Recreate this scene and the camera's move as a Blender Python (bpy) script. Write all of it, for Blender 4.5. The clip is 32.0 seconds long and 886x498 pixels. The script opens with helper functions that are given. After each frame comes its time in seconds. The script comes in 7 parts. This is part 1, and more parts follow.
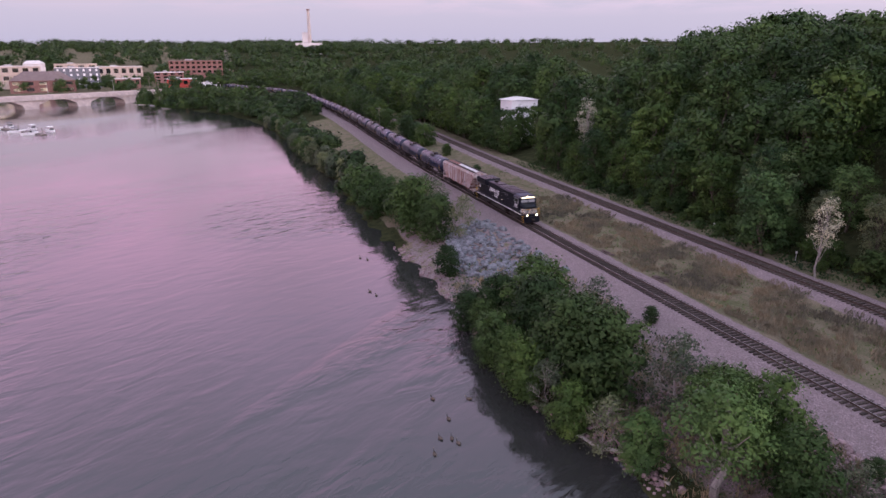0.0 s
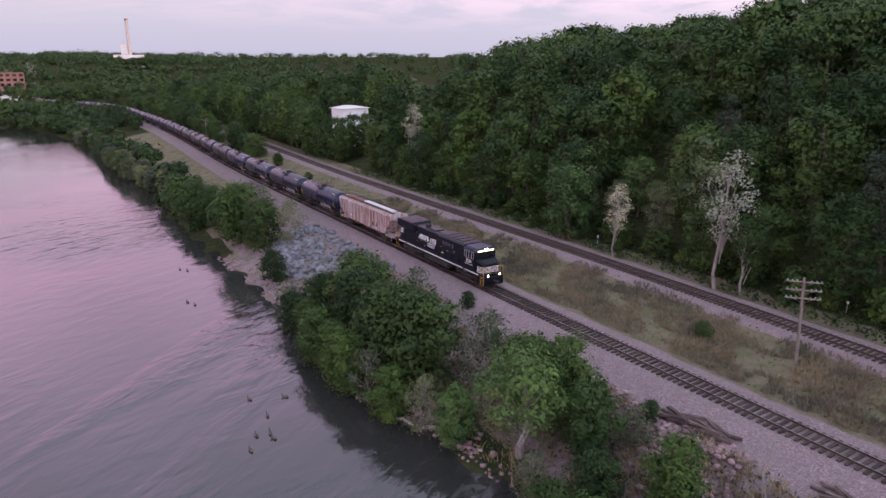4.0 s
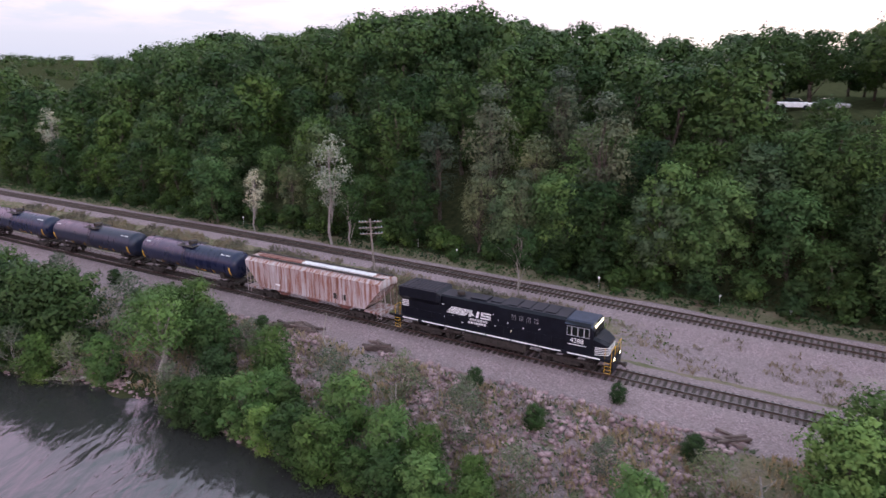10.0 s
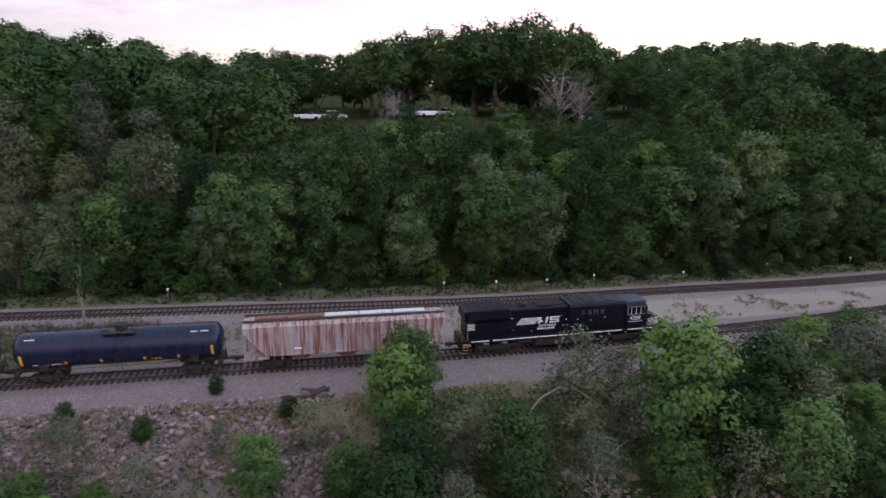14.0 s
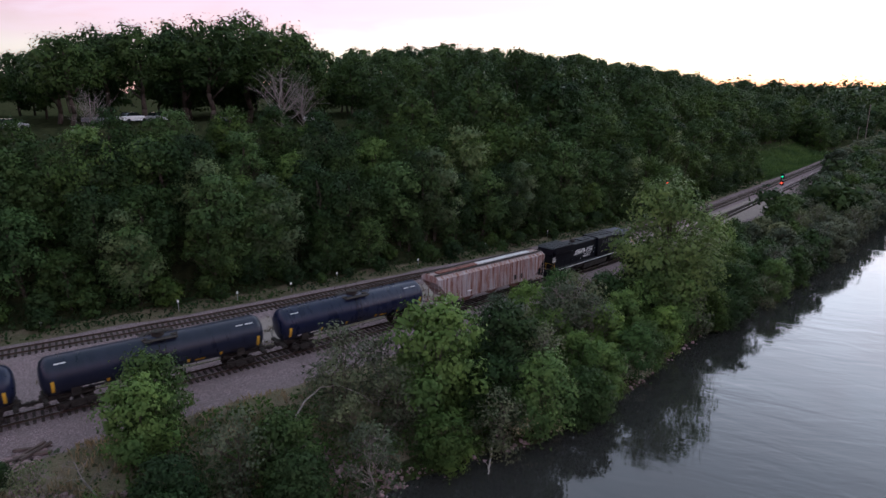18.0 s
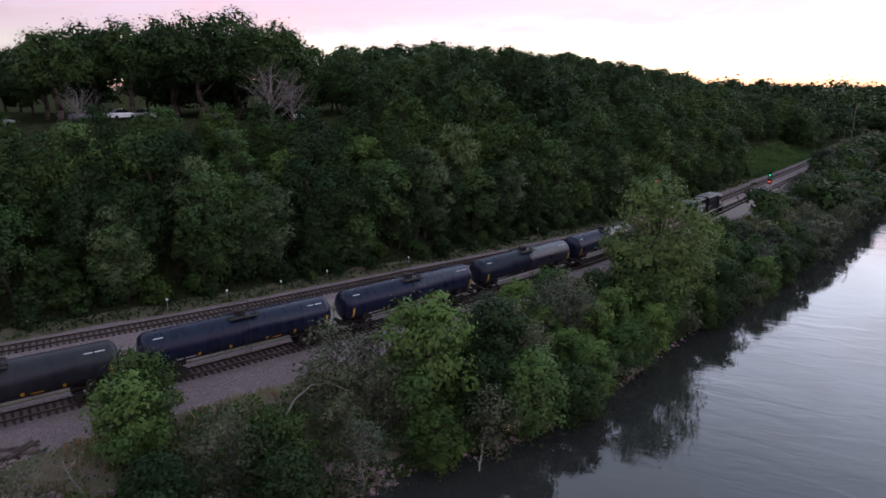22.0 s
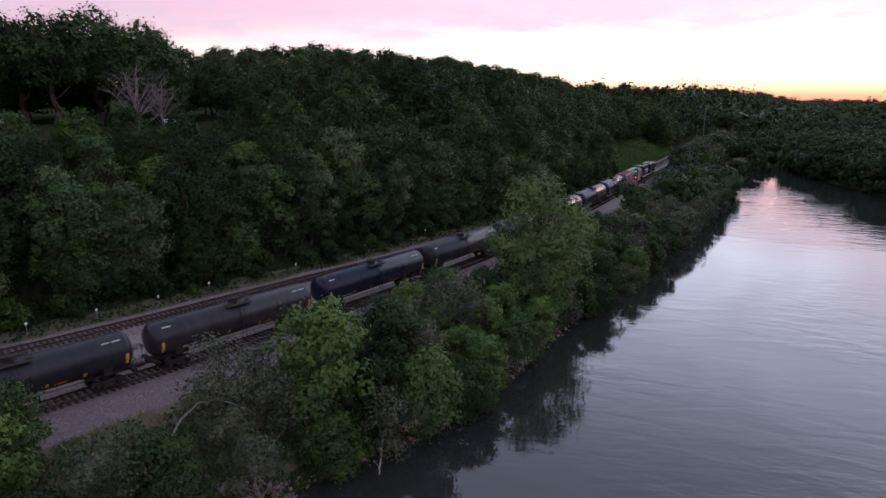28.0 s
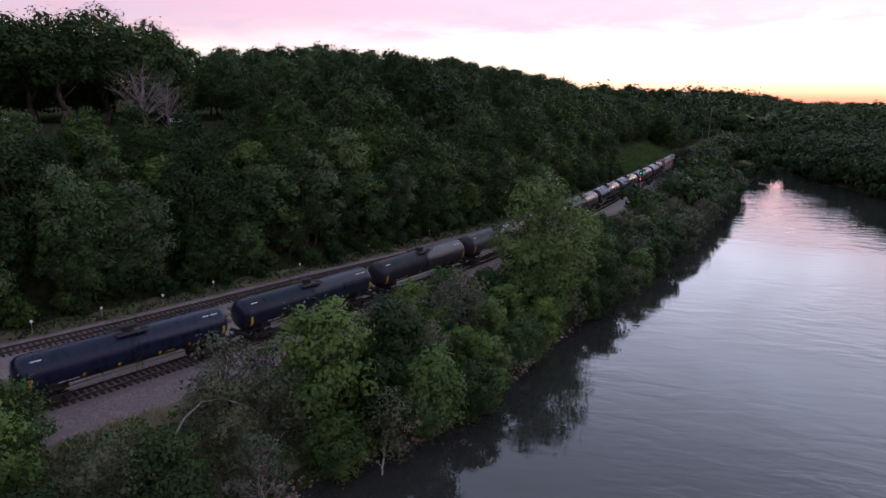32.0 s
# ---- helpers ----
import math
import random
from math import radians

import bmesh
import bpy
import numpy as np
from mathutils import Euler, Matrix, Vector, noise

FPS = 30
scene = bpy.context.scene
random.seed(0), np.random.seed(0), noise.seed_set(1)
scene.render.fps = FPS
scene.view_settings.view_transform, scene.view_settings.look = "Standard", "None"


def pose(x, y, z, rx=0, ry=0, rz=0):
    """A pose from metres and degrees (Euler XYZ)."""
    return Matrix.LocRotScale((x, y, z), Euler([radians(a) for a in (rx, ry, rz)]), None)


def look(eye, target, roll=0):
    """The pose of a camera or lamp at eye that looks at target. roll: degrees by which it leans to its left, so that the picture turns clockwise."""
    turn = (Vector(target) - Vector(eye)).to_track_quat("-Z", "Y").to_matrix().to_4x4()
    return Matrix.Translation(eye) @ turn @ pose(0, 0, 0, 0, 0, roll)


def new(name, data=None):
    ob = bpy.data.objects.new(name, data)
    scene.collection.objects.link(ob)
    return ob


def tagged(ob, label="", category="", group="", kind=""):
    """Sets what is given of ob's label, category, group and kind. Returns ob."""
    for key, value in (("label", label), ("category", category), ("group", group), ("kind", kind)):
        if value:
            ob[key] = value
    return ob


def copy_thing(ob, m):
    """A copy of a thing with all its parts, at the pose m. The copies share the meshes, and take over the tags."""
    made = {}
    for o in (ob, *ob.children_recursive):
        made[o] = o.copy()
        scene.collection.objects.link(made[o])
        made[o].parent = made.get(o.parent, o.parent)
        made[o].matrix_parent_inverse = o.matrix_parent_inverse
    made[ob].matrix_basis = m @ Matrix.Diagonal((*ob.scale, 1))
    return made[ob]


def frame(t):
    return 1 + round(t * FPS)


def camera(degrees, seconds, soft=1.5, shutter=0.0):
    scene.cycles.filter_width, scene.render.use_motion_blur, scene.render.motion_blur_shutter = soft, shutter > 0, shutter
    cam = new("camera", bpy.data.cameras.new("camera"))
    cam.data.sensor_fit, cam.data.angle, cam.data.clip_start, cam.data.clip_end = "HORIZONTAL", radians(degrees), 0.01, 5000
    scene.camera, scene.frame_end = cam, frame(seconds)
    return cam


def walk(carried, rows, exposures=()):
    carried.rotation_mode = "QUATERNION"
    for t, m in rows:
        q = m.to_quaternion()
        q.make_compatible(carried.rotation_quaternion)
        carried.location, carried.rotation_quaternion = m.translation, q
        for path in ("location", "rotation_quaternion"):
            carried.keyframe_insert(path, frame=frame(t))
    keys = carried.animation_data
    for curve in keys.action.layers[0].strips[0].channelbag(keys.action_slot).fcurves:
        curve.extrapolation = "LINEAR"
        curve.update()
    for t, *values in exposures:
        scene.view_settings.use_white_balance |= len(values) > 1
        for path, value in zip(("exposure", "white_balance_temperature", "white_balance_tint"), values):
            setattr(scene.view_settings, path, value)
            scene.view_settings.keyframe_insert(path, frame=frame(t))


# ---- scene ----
cam = camera(69.88, 32.0, soft=1.5, shutter=0.35)
PATH = [
    (0, (-19.071, -44.822, 25.970), (-28.167, -41.834, 23.083), -0.32),
    (0.5, (-19.344, -44.195, 25.105), (-28.400, -41.005, 22.311), -0.62),
    (1, (-19.688, -43.722, 24.675), (-28.672, -40.312, 21.907), -0.58),
    (1.5, (-19.986, -43.348, 24.439), (-28.885, -39.718, 21.679), -0.46),
    (2, (-20.124, -42.985, 24.276), (-28.924, -39.114, 21.523), -0.37),
    (2.5, (-19.799, -42.671, 24.176), (-28.449, -38.468, 21.436), -0.37),
    (3, (-18.822, -42.522, 24.238), (-27.315, -37.997, 21.521), -0.38),
    (3.5, (-17.700, -42.412, 24.494), (-26.022, -37.576, 21.780), -0.20),
    (5.5, (-12.305, -42.076, 23.212), (-19.988, -36.271, 20.515), -0.06),
    (6, (-10.828, -42.184, 23.244), (-18.332, -36.185, 20.467), 0.19),
    (6.5, (-9.396, -42.599, 22.906), (-16.712, -36.386, 20.099), 0.05),
    (7, (-7.854, -43.051, 22.667), (-14.981, -36.630, 19.842), 0.10),
    (7.5, (-6.112, -43.593, 22.579), (-13.027, -36.938, 19.766), 0.12),
    (8, (-4.479, -44.123, 22.651), (-11.124, -37.177, 19.894), 0.06),
    (8.5, (-2.710, -45.012, 22.914), (-9.052, -37.775, 20.194), 0.09),
    (9, (-1.140, -46.156, 23.319), (-7.060, -38.560, 20.625), 0.24),
    (9.5, (0.090, -47.592, 23.527), (-5.224, -39.544, 20.881), 0.00),
    (10, (1.275, -49.211, 23.859), (-3.547, -40.852, 21.235), -0.05),
    (10.5, (2.210, -50.945, 24.356), (-2.067, -42.294, 21.734), -0.03),
    (11, (2.978, -52.697, 24.968), (-0.590, -43.732, 22.341), 0.08),
    (11.5, (3.319, -54.444, 25.543), (0.562, -45.199, 22.910), 0.12),
    (12, (3.185, -56.215, 25.998), (1.304, -46.753, 23.366), 0.32),
    (12.5, (2.459, -57.493, 26.250), (1.542, -47.883, 23.643), 0.51),
    (13, (1.593, -57.556, 26.027), (1.689, -47.894, 23.451), 0.60),
    (13.5, (0.814, -57.114, 25.699), (1.840, -47.496, 23.161), 0.67),
    (14, (0.183, -56.543, 25.395), (2.049, -47.043, 22.892), 0.79),
    (14.5, (-0.319, -56.119, 25.089), (2.317, -46.793, 22.623), 0.84),
    (15, (-0.783, -55.752, 24.721), (2.518, -46.629, 22.298), 0.79),
    (15.5, (-0.785, -55.752, 24.718), (3.043, -46.835, 22.302), 0.84),
    (17.5, (-0.836, -55.766, 24.668), (4.574, -47.704, 22.273), 0.28),
    (18, (-0.840, -55.766, 24.664), (4.841, -47.891, 22.274), 0.17),
    (18.5, (-0.846, -55.766, 24.658), (4.863, -47.916, 22.254), 0.21),
    (19, (-0.852, -55.766, 24.652), (4.856, -47.915, 22.249), 0.19),
    (19.5, (-0.860, -55.765, 24.646), (4.850, -47.915, 22.242), 0.23),
    (20, (-0.868, -55.764, 24.638), (4.845, -47.917, 22.233), 0.28),
    (20.5, (-0.876, -55.763, 24.630), (4.835, -47.916, 22.221), 0.33),
    (21, (-0.886, -55.762, 24.622), (4.823, -47.914, 22.209), 0.36),
    (21.5, (-0.897, -55.761, 24.613), (4.807, -47.910, 22.199), 0.38),
    (22, (-0.907, -55.759, 24.605), (4.896, -47.982, 22.189), 0.39),
    (22.5, (-0.918, -55.757, 24.596), (5.414, -48.404, 22.181), 0.30),
    (23, (-0.929, -55.754, 24.588), (5.910, -48.871, 22.173), 0.16),
    (23.5, (-0.940, -55.751, 24.581), (6.161, -49.136, 22.170), 0.10),
    (24, (-0.949, -55.749, 24.573), (6.191, -49.168, 22.182), 0.20),
    (24.5, (-0.957, -55.746, 24.568), (6.175, -49.160, 22.168), 0.03),
    (25, (-0.964, -55.744, 24.564), (6.166, -49.155, 22.167), 0.02),
    (25.5, (-0.971, -55.743, 24.559), (6.159, -49.151, 22.169), 0.04),
    (27.5, (-1.066, -55.714, 24.506), (6.058, -49.109, 22.137), 0.07),
    (28, (-1.072, -55.713, 24.503), (6.052, -49.102, 22.146), 0.20),
    (28.5, (-1.076, -55.711, 24.501), (6.041, -49.097, 22.138), -0.05),
    (29, (-1.080, -55.710, 24.499), (6.031, -49.086, 22.142), -0.09),
    (29.5, (-1.084, -55.709, 24.498), (6.021, -49.077, 22.143), -0.09),
    (30, (-1.088, -55.708, 24.496), (6.014, -49.071, 22.147), -0.05),
    (30.5, (-1.091, -55.707, 24.494), (6.003, -49.059, 22.150), 0.00),
    (31, (-1.093, -55.706, 24.493), (5.996, -49.055, 22.147), 0.04),
    (31.5, (-1.095, -55.705, 24.491), (5.990, -49.049, 22.148), 0.13),
    (32, (-1.096, -55.705, 24.490), (5.987, -49.047, 22.146), 0.48),
]
EXPOSURES = [(0, -0.2, 6150, 14), (3, -0.15, 6150, 10), (6, 0.1, 6200, 4), (9, 0.36, 6150, 0), (11, 0.2, 6150, -2), (13, -0.02, 6100, -4), (15, -0.34, 6000, -5), (19, -0.8, 5900, -4),
             (23, -0.93, 5850, 0), (24, -0.99, 5820, 2), (28, -1.12, 5780, 4), (32, -1.12, 5780, 4)]
walk(cam, [(t, look(eye, target, roll)) for t, eye, target, roll in PATH], EXPOSURES)

WATER = -4.3          # level of the river
SUN_AZ = 79.0         # degrees from +y towards +x: where the sun has gone down


# ---- world and light ----
def nodes_of(owner):
    owner.use_nodes = True
    tree = owner.node_tree
    tree.nodes.clear()
    return tree


def put(tree, kind, **values):
    node = tree.nodes.new(kind)
    for key, value in values.items():
        if key in node.inputs:
            node.inputs[key].default_value = value
    return node


def ramp(tree, fac, stops, mode="LINEAR"):
    node = tree.nodes.new("ShaderNodeValToRGB")
    node.color_ramp.interpolation = mode
    while len(node.color_ramp.elements) < len(stops):
        node.color_ramp.elements.new(0.5)
    for el, (pos, col) in zip(node.color_ramp.elements, stops):
        el.position = pos
        el.color = (*col, 1) if len(col) == 3 else col
    tree.links.new(fac, node.inputs[0])
    return node.outputs[0]


def math_node(tree, op, a, b=None, clamp=False):
    node = tree.nodes.new("ShaderNodeMath")
    node.operation, node.use_clamp = op, clamp
    for socket, value in zip(node.inputs, (a, b)):
        if value is None:
            continue
        if isinstance(value, (int, float)):
            socket.default_value = value
        else:
            tree.links.new(value, socket)
    return node.outputs[0]


def mix_col(tree, fac, a, b, blend="MIX"):
    node = tree.nodes.new("ShaderNodeMix")
    node.data_type, node.blend_type = "RGBA", blend
    for socket, value in ((node.inputs[0], fac), (node.inputs[6], a), (node.inputs[7], b)):
        if isinstance(value, (int, float)):
            socket.default_value = value
        elif isinstance(value, tuple):
            socket.default_value = (*value, 1)
        else:
            tree.links.new(value, socket)
    return node.outputs[2]


def make_world():
    world = bpy.data.worlds.new("dusk_sky")
    scene.world = world
    tree = nodes_of(world)
    sky = tree.nodes.new("ShaderNodeTexSky")
    sky.sky_type, sky.sun_disc = "NISHITA", False
    sky.sun_elevation, sky.sun_rotation = radians(1.5), radians(SUN_AZ)
    sky.air_density, sky.dust_density, sky.ozone_density = 1.2, 2.5, 1.5
    coord = tree.nodes.new("ShaderNodeTexCoord")
    sep = tree.nodes.new("ShaderNodeSeparateXYZ")
    tree.links.new(coord.outputs["Generated"], sep.inputs[0])
    up = math_node(tree, "MAXIMUM", sep.outputs[2], 0.0)
    dot = tree.nodes.new("ShaderNodeVectorMath")
    dot.operation = "DOT_PRODUCT"
    a = radians(SUN_AZ)
    dot.inputs[1].default_value = (math.sin(a), math.cos(a), 0.0)
    tree.links.new(coord.outputs["Generated"], dot.inputs[0])
    side = math_node(tree, "MULTIPLY_ADD", dot.outputs["Value"], 0.5)
    side.node.inputs[2].default_value = 0.5
    # the dusk colours by height, away from the sun and towards it
    away = ramp(tree, up, [(0.0, (0.66, 0.62, 0.78)), (0.09, (0.72, 0.66, 0.82)), (0.20, (2.0, 1.02, 1.52)), (0.42, (1.92, 1.34, 1.92)), (0.65, (1.32, 1.36, 1.72)), (0.85, (0.82, 0.96, 1.13))])
    near = ramp(tree, up, [(0.0, (3.4, 1.25, 0.75)), (0.012, (4.9, 2.3, 1.35)), (0.03, (5.4, 3.6, 2.5)), (0.06, (5.4, 4.1, 3.3)), (0.085, (4.7, 2.8, 2.7)), (0.115, (3.7, 1.9, 2.15)), (0.155, (3.4, 1.75, 2.15)), (0.18, (3.3, 2.3, 2.8)), (0.215, (5.2, 4.9, 5.7)), (0.32, (4.9, 4.8, 5.8)), (0.5, (2.1, 2.25, 2.85)), (0.8, (0.72, 0.84, 1.02))])
    base = mix_col(tree, math_node(tree, "POWER", side, 3.0), away, near)
    # broken pink cloud, flattened towards the horizon
    flat = tree.nodes.new("ShaderNodeVectorMath")
    flat.operation = "DIVIDE"
    comb = tree.nodes.new("ShaderNodeCombineXYZ")
    low = math_node(tree, "ADD", up, 0.12)
    for k in range(3):
        tree.links.new(low, comb.inputs[k])
    tree.links.new(coord.outputs["Generated"], flat.inputs[0])
    tree.links.new(comb.outputs[0], flat.inputs[1])
    cloud = put(tree, "ShaderNodeTexNoise", Scale=1.7, Detail=9.0, Roughness=0.62, Distortion=0.4)
    tree.links.new(flat.outputs[0], cloud.inputs["Vector"])
    cover = ramp(tree, cloud.outputs[0], [(0.38, (0, 0, 0)), (0.58, (1, 1, 1))])
    hide = ramp(tree, up, [(0.055, (0, 0, 0)), (0.10, (0.95, 0.95, 0.95)), (0.17, (0.5, 0.5, 0.5)), (0.4, (0.2, 0.2, 0.2))])
    pink = mix_col(tree, side, (0.85, 0.68, 0.84), (2.35, 1.6, 1.9))
    clouds = mix_col(tree, mix_col(tree, 1.0, cover, hide, "MULTIPLY"), base, pink)
    lit = mix_col(tree, 0.0, clouds, clouds)
    glow = tree.nodes.new("ShaderNodeBackground")
    glow.inputs[1].default_value = 0.95
    tree.links.new(lit, glow.inputs[0])
    blue = tree.nodes.new("ShaderNodeBackground")
    blue.inputs[1].default_value = 0.08
    tree.links.new(sky.outputs[0], blue.inputs[0])
    both = tree.nodes.new("ShaderNodeAddShader")
    tree.links.new(glow.outputs[0], both.inputs[0])
    tree.links.new(blue.outputs[0], both.inputs[1])
    out = tree.nodes.new("ShaderNodeOutputWorld")
    tree.links.new(both.outputs[0], out.inputs[0])
    sun = bpy.data.lights.new("sun", "SUN")
    sun.energy, sun.angle, sun.color = 0.35, radians(10), (1.0, 0.76, 0.58)
    lamp = new("sun", sun)
    lamp.matrix_basis = look((300 * math.sin(a), 300 * math.cos(a), 7), (0, 0, 0))


make_world()


# ---- plan ----
def curve_at(xs, ys):
    """A smooth function through the plan's points."""
    xs, ys = np.array(xs, float), np.array(ys, float)
    slope = np.gradient(ys, xs)

    def at(x):
        x = np.clip(np.asarray(x, float), xs[0], xs[-1])
        i = np.clip(np.searchsorted(xs, x) - 1, 0, len(xs) - 2)
        w = xs[i + 1] - xs[i]
        u = (x - xs[i]) / w
        return ((2 * u**3 - 3 * u**2 + 1) * ys[i] + (u**3 - 2 * u**2 + u) * w * slope[i]
                + (3 * u**2 - 2 * u**3) * ys[i + 1] + (u**3 - u**2) * w * slope[i + 1])
    return at


def smooth(a, b, x):
    u = np.clip((np.asarray(x, float) - a) / (b - a), 0, 1)
    return u * u * (3 - 2 * u)


def main_y(x):
    x = np.asarray(x, float)
    right = np.where(x < 120, 0.0011 * np.maximum(x - 3.4, 0) ** 2, 14.96 + 0.2565 * (x - 120))
    return right + 5.0 * smooth(-150, -330, x) * (1 - smooth(-420, -560, x)) - 60 * smooth(-470, -720, x)


apart = curve_at([-700, -200, -120, -60, -40, 0, 20, 47, 65, 89, 105, 154, 200, 420],
                 [20, 21, 19.6, 18.7, 17.8, 15.6, 14.3, 13.0, 11.1, 8.9, 6.6, 4.5, 4.4, 4.4])


def second_y(x):
    return main_y(x) + apart(x)


shore_y = curve_at([-2000, -900, -760, -690, -640, -560, -503, -471, -399, -300, -219, -176, -149, -114, -90, -77, -66, -54, -40, -27, 0, 26, 38, 48, 57, 72, 88, 116, 157, 200, 236, 262, 280, 321, 393, 502, 587, 900],
                   [-1500, -900, -520, -330, -165, -122, -104, -82, -47, -27, -24.5, -21, -22, -20.8, -19.8, -20.6, -21.2, -18.3, -18.1, -18.5, -20.2, -19.9, -20.8, -19.2, -17, -14.5, -12.6, -7.3, 1.0, 10.5, 18.5, 22.5, 22.5, 32, 51, 79, 96, 170])
south_y = curve_at([-2000, -900, -760, -640, -420, -350, -300, -200, 0, 150, 200, 225, 243, 256, 268, 281, 321, 393, 502, 587, 900],
                   [-1900, -1300, -800, -420, -210, -185, -230, -320, -360, -220, -75, -25, -11.7, -0.4, 7, 15, 24.5, 39.5, 65.5, 80, 156])


def wave(x, y, size, seed=0.0):
    """Cheap rolling unevenness in [-1, 1]."""
    a, b = np.asarray(x, float) / size, np.asarray(y, float) / size
    return (np.sin(a * 1.9 + 1.3 * np.sin(b * 1.1 + seed) + seed) + np.sin(b * 2.3 + 1.7 * np.sin(a * 0.9 + 2 * seed) + 1.7 * seed)
            + np.sin((a + b) * 1.37 + seed * 3.1)) / 3


def hill(x, y):
    rise = 3 + 11 * smooth(-260, -120, x) + 3.5 * smooth(-120, -75, x) - 4.4 * smooth(-55, -20, x) + 7.4 * smooth(-22, 0, x) + 0.8 * smooth(60, 100, x) - 4 * smooth(170, 260, x)
    d = y - second_y(x)
    glade = smooth(180, 210, x) * (1 - smooth(300, 340, x))
    return (rise * smooth(6.0, 44 - 6 * smooth(-22, 0, x) * (1 - smooth(60, 80, x)), d) + 0.9 * wave(x, y, 14) * smooth(10, 30, d)) * (1 - 0.35 * glade)


def ground_z(x, y):
    x, y = np.asarray(x, float), np.asarray(y, float)
    m, s, n = main_y(x), second_y(x), shore_y(x)
    rough = 0.12 * wave(x, y, 3.1, 1.0) + 0.05 * wave(x, y, 1.1, 2.0)
    z = -0.75 + rough
    z = z + 0.5 * (1 - smooth(2.0, 4.4, np.abs(y - m)))
    z = np.where(np.abs(y - m) < 2.3, -0.30, z)
    z = z + 0.62 * (1 - smooth(2.2, 4.8, np.abs(y - s)))
    z = np.where(np.abs(y - s) < 2.2, -0.17, z)
    # bank down to the river on the near side of the track
    edge = m - 7.0
    t = np.clip((edge - y) / np.maximum(edge - n, 3.0), 0, 1.6)
    bank = -0.75 + (WATER + 0.75) * t**0.9 + 0.35 * wave(x, y, 2.3, 4.0)
    z = np.where(y < edge, bank, z)
    z = np.where(y < n - 1, np.minimum(bank, WATER - 0.8), z)
    # the far shore
    inland = south_y(x) - y
    z = np.where(inland > -4, WATER - 0.8 + 2.2 * smooth(-3, 4, inland) + 1.5 * smooth(30, 200, inland), z)
    z = z + np.where(y > m, hill(x, y), 0)
    z = z + 20 * smooth(950, 1600, -x) * (y > n)
    far = np.hypot(x, y)
    z = z + (32 * smooth(900, 2200, far) + 44 * smooth(1800, 3600, far)) * (1 - smooth(-500, 200, x)) * np.where((y > n) | (inland > 0), 1, 0)
    return z


# ---- materials ----
def bsdf(name, color, rough=0.7, metal=0.0, spec=0.5):
    mat = bpy.data.materials.new(name)
    tree = nodes_of(mat)
    out = tree.nodes.new("ShaderNodeOutputMaterial")
    node = tree.nodes.new("ShaderNodeBsdfPrincipled")
    node.inputs["Base Color"].default_value = (*color, 1)
    node.inputs["Roughness"].default_value, node.inputs["Metallic"].default_value = rough, metal
    node.inputs["Specular IOR Level"].default_value = spec
    tree.links.new(node.outputs[0], out.inputs[0])
    return mat, tree, node


def noise_of(tree, scale, detail=5.0, rough=0.6, stretch=None, space="Object"):
    coord = tree.nodes.new("ShaderNodeTexCoord")
    node = put(tree, "ShaderNodeTexNoise", Scale=scale, Detail=detail, Roughness=rough)
    src = coord.outputs[space]
    if stretch:
        mp = tree.nodes.new("ShaderNodeMapping")
        mp.inputs["Scale"].default_value = stretch
        tree.links.new(src, mp.inputs[0])
        src = mp.outputs[0]
    tree.links.new(src, node.inputs["Vector"])
    return node.outputs[0]


def bump(tree, node, height, strength=0.4, distance=0.05):
    b = tree.nodes.new("ShaderNodeBump")
    b.inputs["Strength"].default_value, b.inputs["Distance"].default_value = strength, distance
    tree.links.new(height, b.inputs["Height"])
    tree.links.new(b.outputs[0], node.inputs["Normal"])


def worn(name, a, b, scale=3.0, rough=0.75, metal=0.0, fine=40.0, spec=0.4, stretch=None, lo=0.35, hi=0.65, bumps=0.25, vary=0.0):
    """A surface between two colours, in patches and in grain."""
    mat, tree, node = bsdf(name, a, rough, metal, spec)
    col = ramp(tree, noise_of(tree, scale, 6, 0.65, stretch), [(lo, a), (hi, b)])
    grain = noise_of(tree, fine, 3, 0.6)
    col = mix_col(tree, 0.5, col, ramp(tree, grain, [(0.3, (0.35, 0.35, 0.35)), (0.7, (0.65, 0.65, 0.65))]), "OVERLAY")
    if vary:
        info = tree.nodes.new("ShaderNodeObjectInfo")
        col = mix_col(tree, 1.0, col, ramp(tree, info.outputs["Random"], [(0, (1 - vary,) * 3), (1, (1 + vary,) * 3)]), "MULTIPLY")
    tree.links.new(col, node.inputs["Base Color"])
    if bumps:
        bump(tree, node, grain, bumps, 0.02)
    return mat


